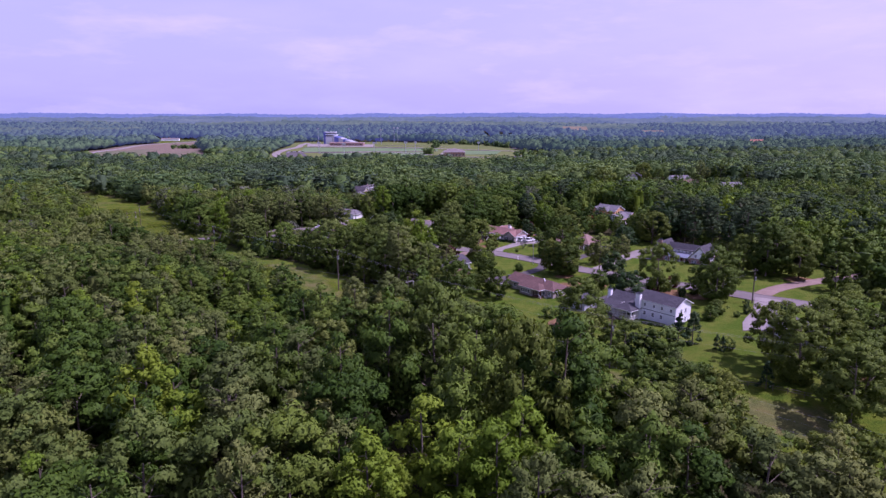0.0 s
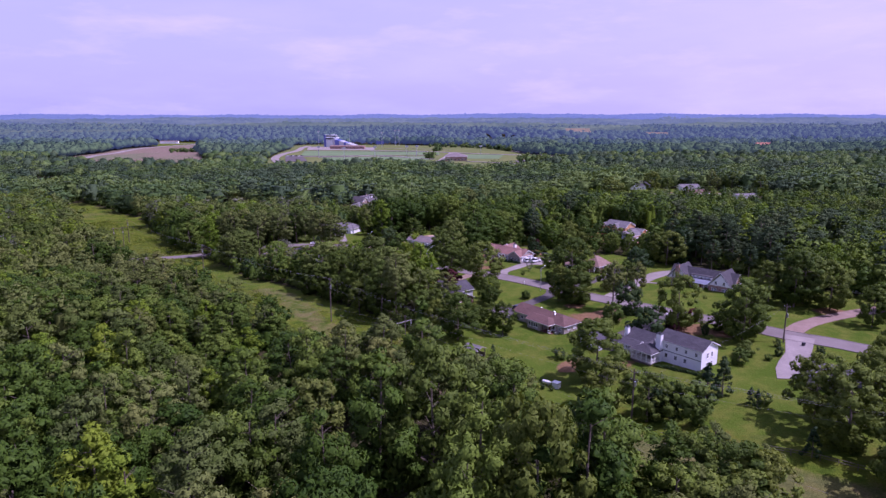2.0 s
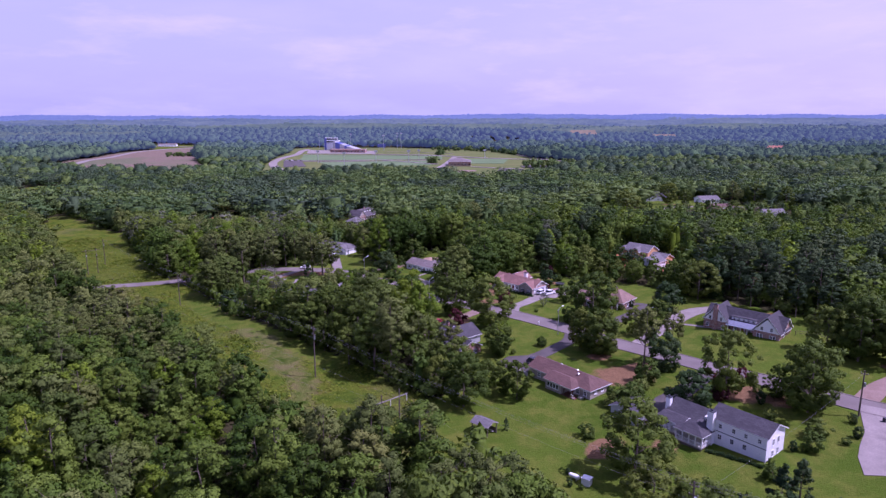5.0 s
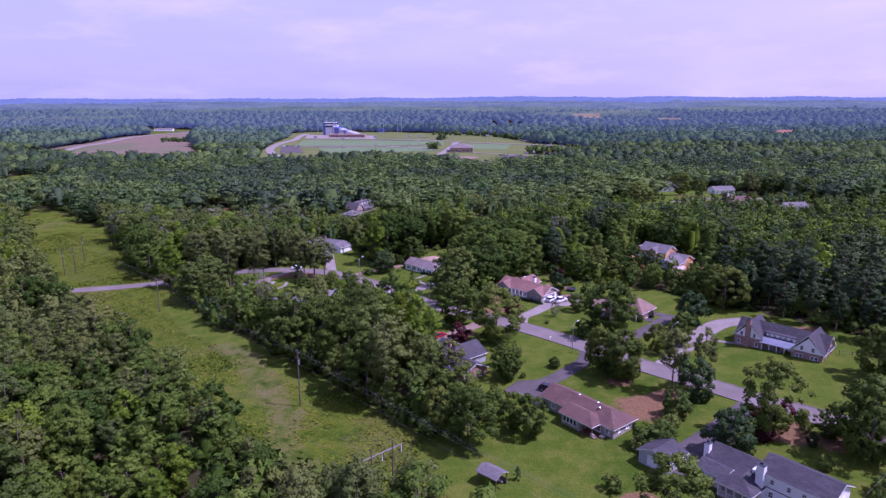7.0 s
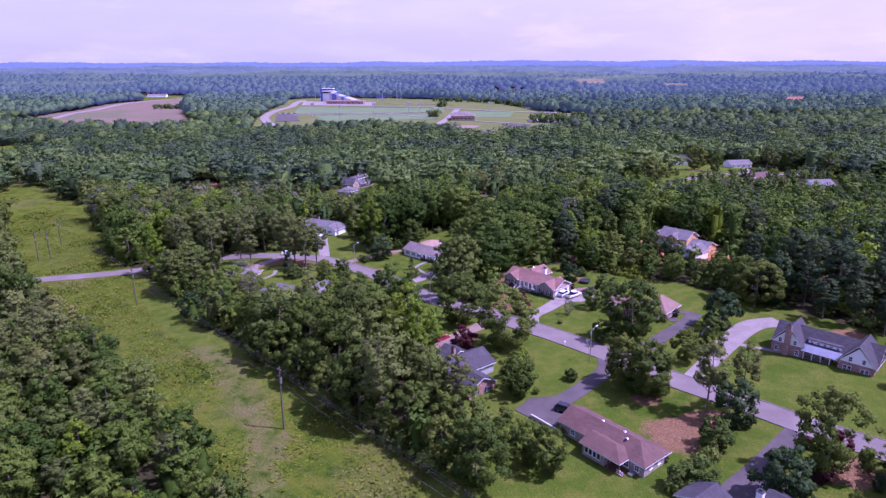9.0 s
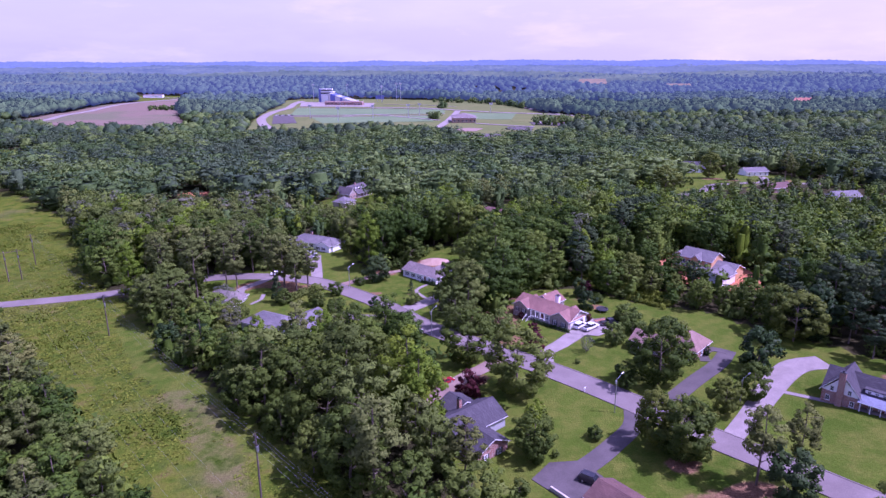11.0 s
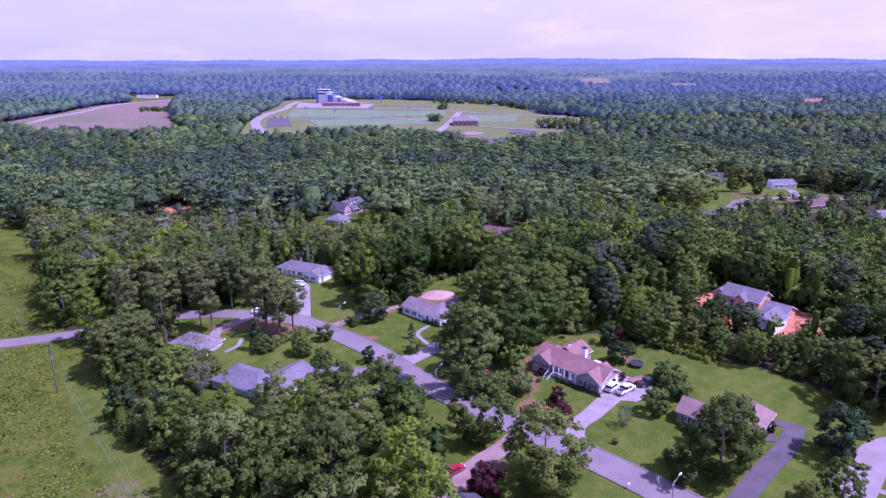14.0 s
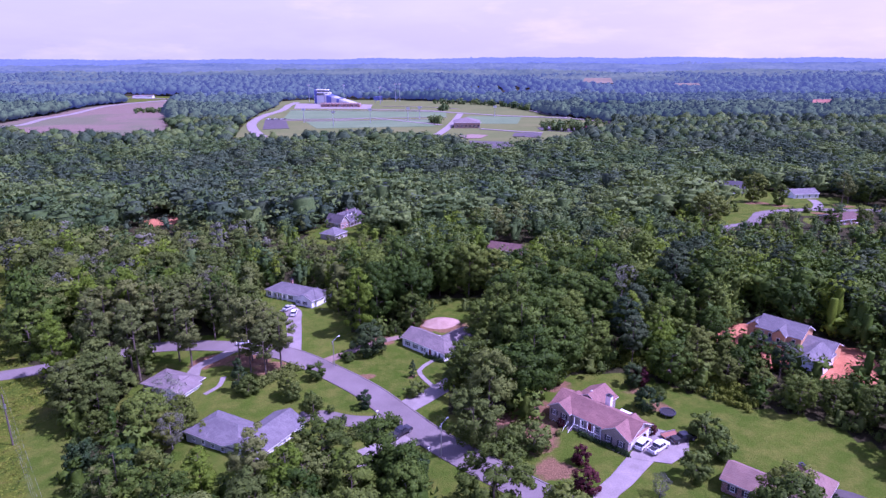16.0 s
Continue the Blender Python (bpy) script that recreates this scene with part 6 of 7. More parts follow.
# height of the treetops above the datum, over the woods
TREETOPS_WEST = [(-10, 108, 24), (20, 98, 25), (3, 89, 22), (6, 110, 20), (-69, 123, 17), (-55, 130, 12), (-98, 189, 18), (-76, 168, 13), (-75, 207, 8), (-79, 197, 12.5), (-53, 187, 9), (-44, 181, 4), (-36, 170, 7),
                 (-62, 179, 6), (-22, 154, 16.5), (-30, 152, 14), (-48, 165, 4), (-41, 172, 5), (-102, 246, 9), (-129, 264, 3), (-95, 207, 13), (-102, 330, 16), (-114, 324, 9), (-150, 420, 9), (-13, 100, 15), (0, 60, 14), (-60, 70, 12)]
TREETOPS_EAST = [(83, 286, 14), (88, 271, 20), (108, 280, 20.5), (140, 284, 19), (104, 348, 20.5), (60, 368, 20), (51, 332, 14), (57, 319, 11), (65, 306, 8), (76, 297, 9.5), (37, 331, 14), (15, 331, 17), (-4, 384, 15.5),
                 (-28, 360, 17), (-92, 305, 7.5), (41, 108, 12), (60, 84, 12), (-67, 400, 6), (22, 404, 7), (-52, 434, 4), (30, 400, 15), (130, 420, 12), (150, 452, 9), (185, 466, 12), (-225, 325, 3), (120, 400, 16), (-155, 476, 3)]


def treetops(x, y):
    w0, up, down = 1 / (120.0 ** 2 + 60) ** 1.5, 0.0, 0.0
    for kx, ky, kz in TREETOPS_WEST + TREETOPS_EAST:
        w = 1 / ((x - kx) ** 2 + (y - ky) ** 2 + 60) ** 1.5
        up, down = up + w * kz, down + w
    return (up + 12.5 * w0) / (down + w0)


def wood_height(x, y, key, rng):
    n = noise.noise(Vector((x / 45, y / 45, 7.7)))
    tall = treetops(x, y) - gz(x, y)
    return max(6.0, tall * {"o": 0.93, "t": 1.04, "y": 1.0, "p": 1.02, "e": 1.02, "w": 0.95, "g": 0.95}[key] * (1 + 0.10 * n + float(np.clip(rng.normal(0, 0.08), -0.2, 0.16))))


_rng = np.random.default_rng(21)
_x, _y = wood_places(-330, 330, 20, 470, 7.9, _rng)
_sel = in_view(_x, _y) & ((_y > 150) | (_rng.uniform(size=len(_y)) < 0.62))
_x, _y = _x[_sel], _y[_sel]
NEAR_ROWS = {}
_ux, _uy = wood_places(-300, 300, 40, 420, 8.2, _rng)
_sel = in_view(_ux, _uy)
_sel &= (_uy > 150) | (_rng.uniform(size=len(_uy)) < 0.15)
UNDER_ROWS = [(float(a), float(b), float(_rng.uniform(4.5, 9.0))) for a, b in zip(_ux[_sel], _uy[_sel])]
_singles = {"o": 0, "t": 0, "y": 0, "p": 0, "e": 0, "w": 0, "g": 0}
_order = np.argsort(np.minimum(np.hypot(_x + 5, (_y - 130) * 0.8), np.hypot(_x + 30, _y - 264) * 0.9))
for _i in _order:
    _px, _py = float(_x[_i]), float(_y[_i])
    _k = wood_kind(_px, _py, _rng)
    _h = wood_height(_px, _py, _k, _rng)
    if _py < 420 and _singles[_k] < {"o": 195, "t": 75, "y": 45, "p": 80, "e": 40, "w": 110, "g": 24}[_k]:
        _singles[_k] += 1
        tree(_px, _py, _h, _k, "woodland trees")
    else:
        NEAR_ROWS.setdefault(_k, []).append((_px, _py, _h))


def woods(name, label, rows, form, leaf, cards, size, wide, variants, seed, core=0.82, cores=6, slim=0.5, mass=None):
    """Many trees in one mesh; mass: sides and rows of plain far crowns."""
    r = np.random.default_rng(seed)
    stock = [far_crown(form, *mass, cards, size, r, wide) if mass else crown(form, 1.0, cards, size, r, core, wide, cores, slim) for _ in range(variants)]
    vs, ts, ns, tint, off = [], [], [], [], 0
    rows = np.array(rows)
    zs = ground(rows[:, 0], rows[:, 1])
    for k, (x, y, h) in enumerate(rows):
        v, t, n = stock[k % variants]
        a = r.uniform(0, 6.28)
        c, s = math.cos(a), math.sin(a)
        q = v * h
        w = r.uniform(0.85, 1.35) * min(1.0, (17.0 / h) ** 0.6)
        vs.append(np.stack([(q[:, 0] * c - q[:, 1] * s) * w + x, (q[:, 0] * s + q[:, 1] * c) * w + y, q[:, 2] + zs[k]], 1))
        ts.append(t + off)
        ns.append(np.stack([n[:, 0] * c - n[:, 1] * s, n[:, 0] * s + n[:, 1] * c, n[:, 2]], 1))
        tint.append(np.full(len(v), np.clip(0.5 + 0.9 * noise.noise(Vector((x / 110, y / 110, 8.8))) + r.normal(0, 0.30), 0, 1)))
        off += len(v)
    return tagged(new(name, big_mesh(name, np.concatenate(vs), np.concatenate(ts), leaf, np.concatenate(tint), np.concatenate(ns))), label, "woods", kind="structure" if name == "backdrop" else "stuff")


# young trees before the bare clay
for _k in NEAR_ROWS:
    NEAR_ROWS[_k] = [(a, b, h * (0.5 if math.hypot(a + 149, b - 466) < 19 else 1.0)) for a, b, h in NEAR_ROWS[_k]]
for _k, _rows in NEAR_ROWS.items():
    _form, _leaf, _n, _size, _wide, _bark, _var = KINDS[_k]
    if _k in "ot":
        # farther back, ever more trees take the leaf colour with haze in it
        _hazed = [q for q in _rows if q[1] > 385 and _rng.uniform() < (q[1] - 385) / 85]
        _rows = [q for q in _rows if q not in _hazed]
        woods("woods", "summer woods of green hardwoods, paled for haze with distance", _hazed, _form, LEAF_FAR, 300, _size * 2.0, _wide * 1.1, 10, 140 + ord(_k), 0.80, cores=9, slim=0.45)
    woods("woods", "dense summer woods of " + {"o": "green hardwoods", "t": "tall upright hardwoods", "y": "bright poplars", "p": "dark pines", "e": "deep green pines", "w": "grey-olive hardwoods", "g": "grey bare trees"}[_k], _rows, _form, _leaf, 360, _size * 2.05, _wide, 10, 40 + ord(_k), 0.86, cores=8, slim=0.45)
# plain woods that close the country behind and beside the flight
_bx, _by = wood_places(-300, 300, -120, 330, 12.0, _rng)
_sel = ~in_view(_bx, _by)
BEHIND = [(float(a), float(b), float(_rng.uniform(10, 18))) for a, b in zip(_bx[_sel], _by[_sel])]
woods("woods", "green woods behind the clearing and beside the strip", BEHIND, "dome", LEAF_OAK, 60, 0.11, 1.5, 8, 69, 0.9, cores=3)
woods("understorey", "young leafy trees filling the gaps of the woods", UNDER_ROWS, "round", LEAF_OAK, 90, 0.115, 0.95, 9, 55, 0.85, cores=4)
# middle distance; thin stands: place, radius, share of the height
THIN_STANDS = [(146, 514, 24, 0.42), (210, 470, 14, 0.5), (185, 466, 20, 0.5), (-153, 480, 16, 0.35)]
_x, _y = wood_places(-760, 760, 470, 1010, 11.0, _rng)
_sel = in_view(_x, _y, 60)
_x, _y = _x[_sel], _y[_sel]
_mid = {"dome": [], "pine": []}
for _px, _py in zip(_x, _y):
    _n = noise.noise(Vector((_px / 120, _py / 120, 3.3)))
    _h = 15.5 + 4 * noise.noise(Vector((_px / 80, _py / 80, 7.7))) + float(_rng.normal(0, 2.2))
    _h *= 0.72 if _py > 560 else 0.9
    for _lx, _ly, _lr, _ls in THIN_STANDS:
        if math.hypot(_px - _lx, _py - _ly) < _lr:
            _h *= _ls
    _mid["pine" if _rng.uniform() < (0.7 if _n > 0.1 else 0.16) else "dome"].append((_px, _py, _h))
_pines = [q for q in _mid["pine"] if q[1] < 760]
_mid["pine"] = [q for q in _mid["pine"] if q[1] >= 760]
# these stands use the leaf colours that hold some distance haze
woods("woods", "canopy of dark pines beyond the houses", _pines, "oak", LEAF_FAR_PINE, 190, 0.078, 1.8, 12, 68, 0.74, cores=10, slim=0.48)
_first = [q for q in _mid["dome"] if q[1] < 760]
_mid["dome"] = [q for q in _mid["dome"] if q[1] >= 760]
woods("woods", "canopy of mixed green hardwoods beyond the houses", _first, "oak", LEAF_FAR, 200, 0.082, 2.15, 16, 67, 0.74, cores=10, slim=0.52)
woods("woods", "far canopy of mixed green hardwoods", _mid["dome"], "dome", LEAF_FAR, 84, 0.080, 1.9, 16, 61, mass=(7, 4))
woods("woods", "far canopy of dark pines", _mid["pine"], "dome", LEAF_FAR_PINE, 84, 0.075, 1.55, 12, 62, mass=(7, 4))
# far woods with the haze glow in their material
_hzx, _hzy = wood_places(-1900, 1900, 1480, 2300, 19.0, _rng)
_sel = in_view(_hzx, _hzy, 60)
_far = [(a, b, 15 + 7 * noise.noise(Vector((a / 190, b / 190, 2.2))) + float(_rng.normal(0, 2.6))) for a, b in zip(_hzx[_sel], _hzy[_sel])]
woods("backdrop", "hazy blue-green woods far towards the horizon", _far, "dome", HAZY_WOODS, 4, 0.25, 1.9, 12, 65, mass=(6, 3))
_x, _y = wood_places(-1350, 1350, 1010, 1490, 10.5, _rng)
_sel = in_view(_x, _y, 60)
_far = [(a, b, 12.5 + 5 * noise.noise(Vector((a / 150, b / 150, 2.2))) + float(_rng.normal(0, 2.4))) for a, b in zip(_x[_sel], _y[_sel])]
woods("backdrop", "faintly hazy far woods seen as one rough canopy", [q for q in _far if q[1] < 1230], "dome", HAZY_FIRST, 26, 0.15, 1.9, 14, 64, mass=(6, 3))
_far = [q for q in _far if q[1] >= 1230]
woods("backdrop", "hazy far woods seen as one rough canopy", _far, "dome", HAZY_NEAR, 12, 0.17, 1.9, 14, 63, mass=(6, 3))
# undergrowth that closes the edge of the woods
_rng = np.random.default_rng(77)
_rows = []
for _poly in (MEADOW, YARDS, STRIP, HOUSE_LOT):
    for (_ax, _ay), (_bx, _by) in zip(_poly, _poly[1:] + _poly[:1]):
        _n = int(math.hypot(_bx - _ax, _by - _ay) / 1.6)
        for _j in range(_n):
            _t = (_j + _rng.uniform()) / max(1, _n)
            _px, _py = _ax + (_bx - _ax) * _t + _rng.normal(0, 2.6), _ay + (_by - _ay) * _t + _rng.normal(0, 2.6)
            _rows.append((_px, _py, _rng.uniform(2.0, 5.2)))
_rows = np.array(_rows)
_ok = in_view(_rows[:, 0], _rows[:, 1]) & (_rows[:, 1] > 90)
for _poly in (MEADOW, YARDS, STRIP, HOUSE_LOT):
    _ok &= ~inside(_poly, _rows[:, 0], _rows[:, 1])
for _line in (ROAD_A, ROAD_B):
    _ok &= near_line(_line, _rows[:, 0], _rows[:, 1]) > 6
woods("undergrowth", "tangled green undergrowth along the edge of the woods", _rows[_ok], "round", LEAF_BUSH, 110, 0.125, 1.2, 8, 81, 0.85, cores=3)

# brambles and tall weeds of the meadow
_n = 200000
_bx, _by = _rng.uniform(-230, 10, _n), _rng.uniform(150, 440, _n)
_ok = inside(MEADOW, _bx, _by) & (near_line(ROAD_B, _bx, _by) > 4.5) & (near_line(TRACK, _bx, _by) > 1.0 + 3.5 * _rng.uniform(size=_n))
_den = np.array([noise.noise(Vector((a / 14, b / 14, 5.5))) + 0.6 * noise.noise(Vector((a / 4.5, b / 4.5, 1.5))) for a, b in zip(_bx, _by)])
_ok &= (_den + _rng.normal(0, 0.15, _n) > -0.3) & ~inside(MOWN, _bx, _by)
_bx, _by, _den = _bx[_ok], _by[_ok], _den[_ok]
_bz = ground(_bx, _by)
_h = np.clip(0.3 + _den * 0.55, 0.15, 0.75) * _rng.uniform(0.5, 1.2, len(_bx))
_a = _rng.uniform(0, 6.28, len(_bx))
_w = _rng.uniform(0.18, 0.42, len(_bx))
_dx, _dy = np.cos(_a) * _w, np.sin(_a) * _w
_lean = _rng.normal(0, 0.25, (2, len(_bx)))
_v = np.stack([np.stack([_bx - _dx, _by - _dy, _bz + 0.05], 1), np.stack([_bx + _dx, _by + _dy, _bz + 0.05 + 0.3 * _h], 1), np.stack([_bx + _lean[0] - _dy, _by + _lean[1] + _dx, _bz + _h], 1)], 1).reshape(-1, 3)
_t = np.arange(len(_v)).reshape(-1, 3)
_down = np.cross(_v[_t[:, 1]] - _v[_t[:, 0]], _v[_t[:, 2]] - _v[_t[:, 0]])[:, 2] < 0
_t[_down] = _t[_down][:, [0, 2, 1]]
tagged(new("weeds", big_mesh("weeds", _v, _t, LEAF_BRAMBLE, np.repeat(np.clip(0.45 + 0.5 * _den, 0, 0.9), 3), np.repeat(unit(_rng.normal(0, 0.4, (len(_bx), 3)) + np.array([0, 0, 1.0])), 3, 0))), "knee-high brambles and weeds in the meadow", "weeds", kind="stuff")

# hedges and low planting by the houses
def hedge(points, h, w, label, key=LEAF_DARK):
    pts = spline(points, 0.35)
    r = np.random.default_rng(int(abs(points[0][0]) * 10))
    rows = [(p.x + r.normal(0, w * 0.25), p.y + r.normal(0, w * 0.25), h * r.uniform(0.8, 1.2)) for p in pts]
    vs, ts, ns, off = [], [], [], 0
    for x, y, hh in rows:
        v, t, n = crown("round", 1.0, 60, 0.16, r, 0.85, 1.1, 2)
        ns.append(n)
        vs.append(v * hh + np.array([x, y, gz(x, y) - 0.1]))
        ts.append(t + off)
        off += len(v)
    ob = tagged(new("hedge", big_mesh("hedge", np.concatenate(vs), np.concatenate(ts), key, None, np.concatenate(ns))), label, "hedge")
    return ob


hedge([(23.6, 292.6), (27.5, 288.6), (32.2, 283.9)], 1.1, 0.5, "clipped dark hedge under the front porch")
hedge([(-27, 297), (-21, 299), (-17, 299.5)], 2.2, 1.6, "loose green hedge beside the driveway", LEAF_BUSH)
hedge([(-31, 292), (-25, 295), (-20, 297.5)], 1.6, 1.2, "low green hedge along the lawn", LEAF_BUSH)
hedge([(37, 188), (42, 192.5), (47, 197), (51, 203)], 2.4, 1.8, "thick green hedge beside the ranch house", LEAF_BUSH)
for _gap in (0, 2.2, 4.4):
    hedge([(24 + _gap * 0.4, 322 + _gap), (35, 325 + _gap), (45 + _gap * 0.5, 323 + _gap), (53 + _gap * 0.7, 315.5 + _gap), (59.5 + _gap * 0.7, 306.5 + _gap), (65 + _gap * 0.7, 300.5 + _gap)], 1.3 + 0.25 * _gap, 2.2, "tall yellow-green weeds at the foot of the lawn", LEAF_BRAMBLE)
hedge([(-57.5, 317), (-52.5, 323.5), (-48, 329)], 2.2, 1.8, "low bright hedge under the pines", LEAF_BUSH)
hedge([(46, 270), (49, 267), (53, 264.5)], 0.9, 0.4, "low dark hedge in front of the brick house")
hedge([(24, 209), (22, 207.4)], 1.5, 0.5, "bright shrub at the corner of the ranch house", LEAF_BUSH)
hedge([(-12, 338), (-10, 336.5), (-7, 334)], 1.2, 0.5, "dark shrubs along the white house front")
hedge([(52, 168), (56, 164.6), (60, 160.6)], 0.8, 0.3, "low dark planting along the white house wall")
plant([(61.8, 161.2, 1.6, "b"), (39.2, 291.6, 2.6, "r"), (68.5, 166, 2.2, "m"), (39.5, 197.2, 1.4, "m"), (36.4, 290.6, 2.6, "r"), (20, 296.5, 2.0, "r"), (15, 303, 3.2, "m"), (19, 293, 1.2, "b"), (31, 264.5, 1.3, "b"), (65, 268, 2.4, "m"), (60.5, 264.5, 2.0, "b"),
       (24, 324, 5, "b"), (29, 326, 4.5, "b"), (13, 288, 6.5, "b"), (10, 293, 3, "b"), (7, 287, 6, "d"), (-22, 354, 4, "b"), (-20, 349, 2, "m")], "garden shrubs")

# ---- poles, wires and lamps ----
def utility_pole(x, y, h, label, arms=1):
    e = place("utility_pole", x, y, -40, label, "utility pole", "utility poles")
    part("pole", tube(bmesh.new(), (0, 0, -0.6), (0, 0, h), 0.20, 0.13), WOOD_POLE, e)
    for k in range(arms):
        z = h - 0.7 - 1.6 * k
        part("crossarm", boxes((-0.75, 0.75, -0.06, 0.06, z - 0.07, z + 0.07)), WOOD_POLE, e)
        for u in (-0.65, 0.0, 0.65):
            part("insulator", tube(bmesh.new(), (u, 0, z + 0.06), (u, 0, z + 0.32), 0.06, 0.04, 6), METAL, e)
    part("transformer", tube(bmesh.new(), (0.32, 0, h - 3.6), (0.32, 0, h - 2.6), 0.24, 0.24, 10), METAL, e)
    return e


POLES = [(-178, 374, 13.5), (-108.5, 299.5, 13.5), (-35.8, 213.2, 14.5), (38.2, 139, 12.5)]
for _x, _y, _h in POLES:
    utility_pole(_x, _y, _h, "dark wooden utility pole with crossarm and insulators", 2)
for _x, _y in ((-174.3, 351), (-171, 354)):
    utility_pole(_x, _y, 12.5, "thin dark utility pole in the far meadow")
_e = utility_pole(89.6, 179.4, 10.5, "wooden utility pole at the street corner")


def wires(a, b, za, zb, offsets, label, sag=1.6):
    e = new("power_line_span")
    e.location = (a[0], a[1], gz(*a) + za)
    tagged(e, label, "power line")
    o = e.location
    d = Vector((b[0] - a[0], b[1] - a[1], 0)).normalized()
    side = Vector((d.y, -d.x, 0))
    for off, dz in offsets:
        pts = []
        for k in range(13):
            t = k / 12
            p = Vector((a[0], a[1], gz(*a) + za + dz)).lerp(Vector((b[0], b[1], gz(*b) + zb + dz)), t) + side * off
            p.z -= sag * 4 * t * (1 - t)
            pts.append(p)
        bm = bmesh.new()
        rings = [[bm.verts.new(p - o + side * 0.010 * cx + Vector((0, 0, 0.010 * cz))) for cx, cz in ((1, 0), (0, 1), (-1, 0), (0, -1))] for p in pts]
        for ra, rb in zip(rings, rings[1:]):
            for k in range(4):
                bm.faces.new((ra[k], ra[(k + 1) % 4], rb[(k + 1) % 4], rb[k]))
        part("wire", bm, WIRE, e)
    return e


for (_ax, _ay, _ah), (_bx, _by, _bh) in zip(POLES, POLES[1:]):
    wires((_ax, _ay), (_bx, _by), _ah, _bh, [(-0.65, -0.4), (0, -0.3), (0.65, -0.4), (0.1, -3.2)], "slack grey power lines between wooden poles")
wires((38.2, 139), (150, 92), 12.5, 12.5, [(-0.65, -0.4), (0, -0.3), (0.65, -0.4), (0.1, -3.2)], "slack grey power lines between wooden poles")
wires((89.6, 179.4), (38.2, 139), 10.0, 9.5, [(0, 0)], "single service wire to the street corner", 1.0)

H_FRAME = place("transmission_frame", -11.2, 168.5, 42, "two-pole wooden transmission frame with a pale crossbeam", "power pylon")
for _u in (-2.2, 2.2):
    part("pole", tube(bmesh.new(), (_u, 0, -0.6), (_u, 0, 14.6), 0.17, 0.11), WOOD_POLE, H_FRAME)
part("crossbeam", boxes((-4.3, 4.3, -0.07, 0.07, 12.98, 13.14)), WOOD_GREY, H_FRAME)
for _u in (-4.1, 0.0, 4.1):
    part("insulator_string", tube(bmesh.new(), (_u, 0, 11.5), (_u, 0, 12.95), 0.06, 0.06, 8), TANK_WHITE, H_FRAME)
H_FRAME_FAR = place("transmission_frame", -172.6, 352.5, 42, "two-pole wooden transmission frame with a pale crossbeam", "power pylon")
part("crossbeam", boxes((-4.0, 4.0, -0.07, 0.07, 11.68, 11.82)), WOOD_POLE, H_FRAME_FAR)
for _u in (-2.2, 2.2):
    part("pole", tube(bmesh.new(), (_u, 0, -0.6), (_u, 0, 12.6), 0.17, 0.11), WOOD_POLE, H_FRAME_FAR)
wires((-11.2, 168.5), (-172.6, 352.5), 11.5, 10.4, [(-4.1, 0), (0, 0), (4.1, 0)], "high transmission lines over the meadow", 5.0)
wires((-11.2, 168.5), (90, 60), 11.5, 14, [(-4.1, 0), (0, 0), (4.1, 0)], "high transmission lines over the meadow", 3.5)


def street_lamp(x, y, rz, h=8.4, wood=True):
    e = place("street_lamp", x, y, rz, "slim street lamp on a tall pole beside the road", "street lamp", "street lamps")
    part("pole", tube(bmesh.new(), (0, 0, -0.4), (0, 0, h), 0.12, 0.08), METAL, e)
    part("arm", tube(bmesh.new(), (0, 0, h - 0.3), (1.7, 0, h + 0.5), 0.045, 0.035, 6), METAL, e)
    part("lamp_head", tube(bmesh.new(), (1.55, 0, h + 0.48), (2.25, 0, h + 0.55), 0.11, 0.16, 8), TANK_WHITE, e)
    part("transformer", tube(bmesh.new(), (-0.25, 0, h - 1.3), (-0.25, 0, h - 0.5), 0.18, 0.18, 8), METAL, e)


street_lamp(34.5, 240.3, 42), street_lamp(-6.9, 287.1, 48, 8.0), street_lamp(63.0, 243.0, 30, 6.5), street_lamp(-37.5, 331.5, 45, 8.0)


# ---- vehicles ----
def profile_body(bm, points, w, taper=0.0):
    """A side outline (x along, z up) carried across the width, pulled in towards the top."""
    top = max(z for _, z in points)
    low = min(z for _, z in points)
    rows = []
    for s in (-1, 1):
        rows.append([bm.verts.new((x, s * (w / 2 - taper * (z - low) / (top - low)), z)) for x, z in points])
    n = len(points)
    for k in range(n):
        j = (k + 1) % n
        bm.faces.new((rows[0][k], rows[0][j], rows[1][j], rows[1][k]))
    bm.faces.new(rows[0][::-1]), bm.faces.new(rows[1])
    return bm


def wheels(e, xs, w, r):
    for x in xs:
        for s in (-1, 1):
            t = part("tyre", tube(bmesh.new(), (x, s * (w / 2 - 0.22), r), (x, s * (w / 2 + 0.01), r), r, r, 14), RUBBER, e)
            part("rim", tube(bmesh.new(), (x, s * (w / 2 + 0.01), r), (x, s * (w / 2 + 0.025), r), r * 0.6, r * 0.55, 10), METAL, t)


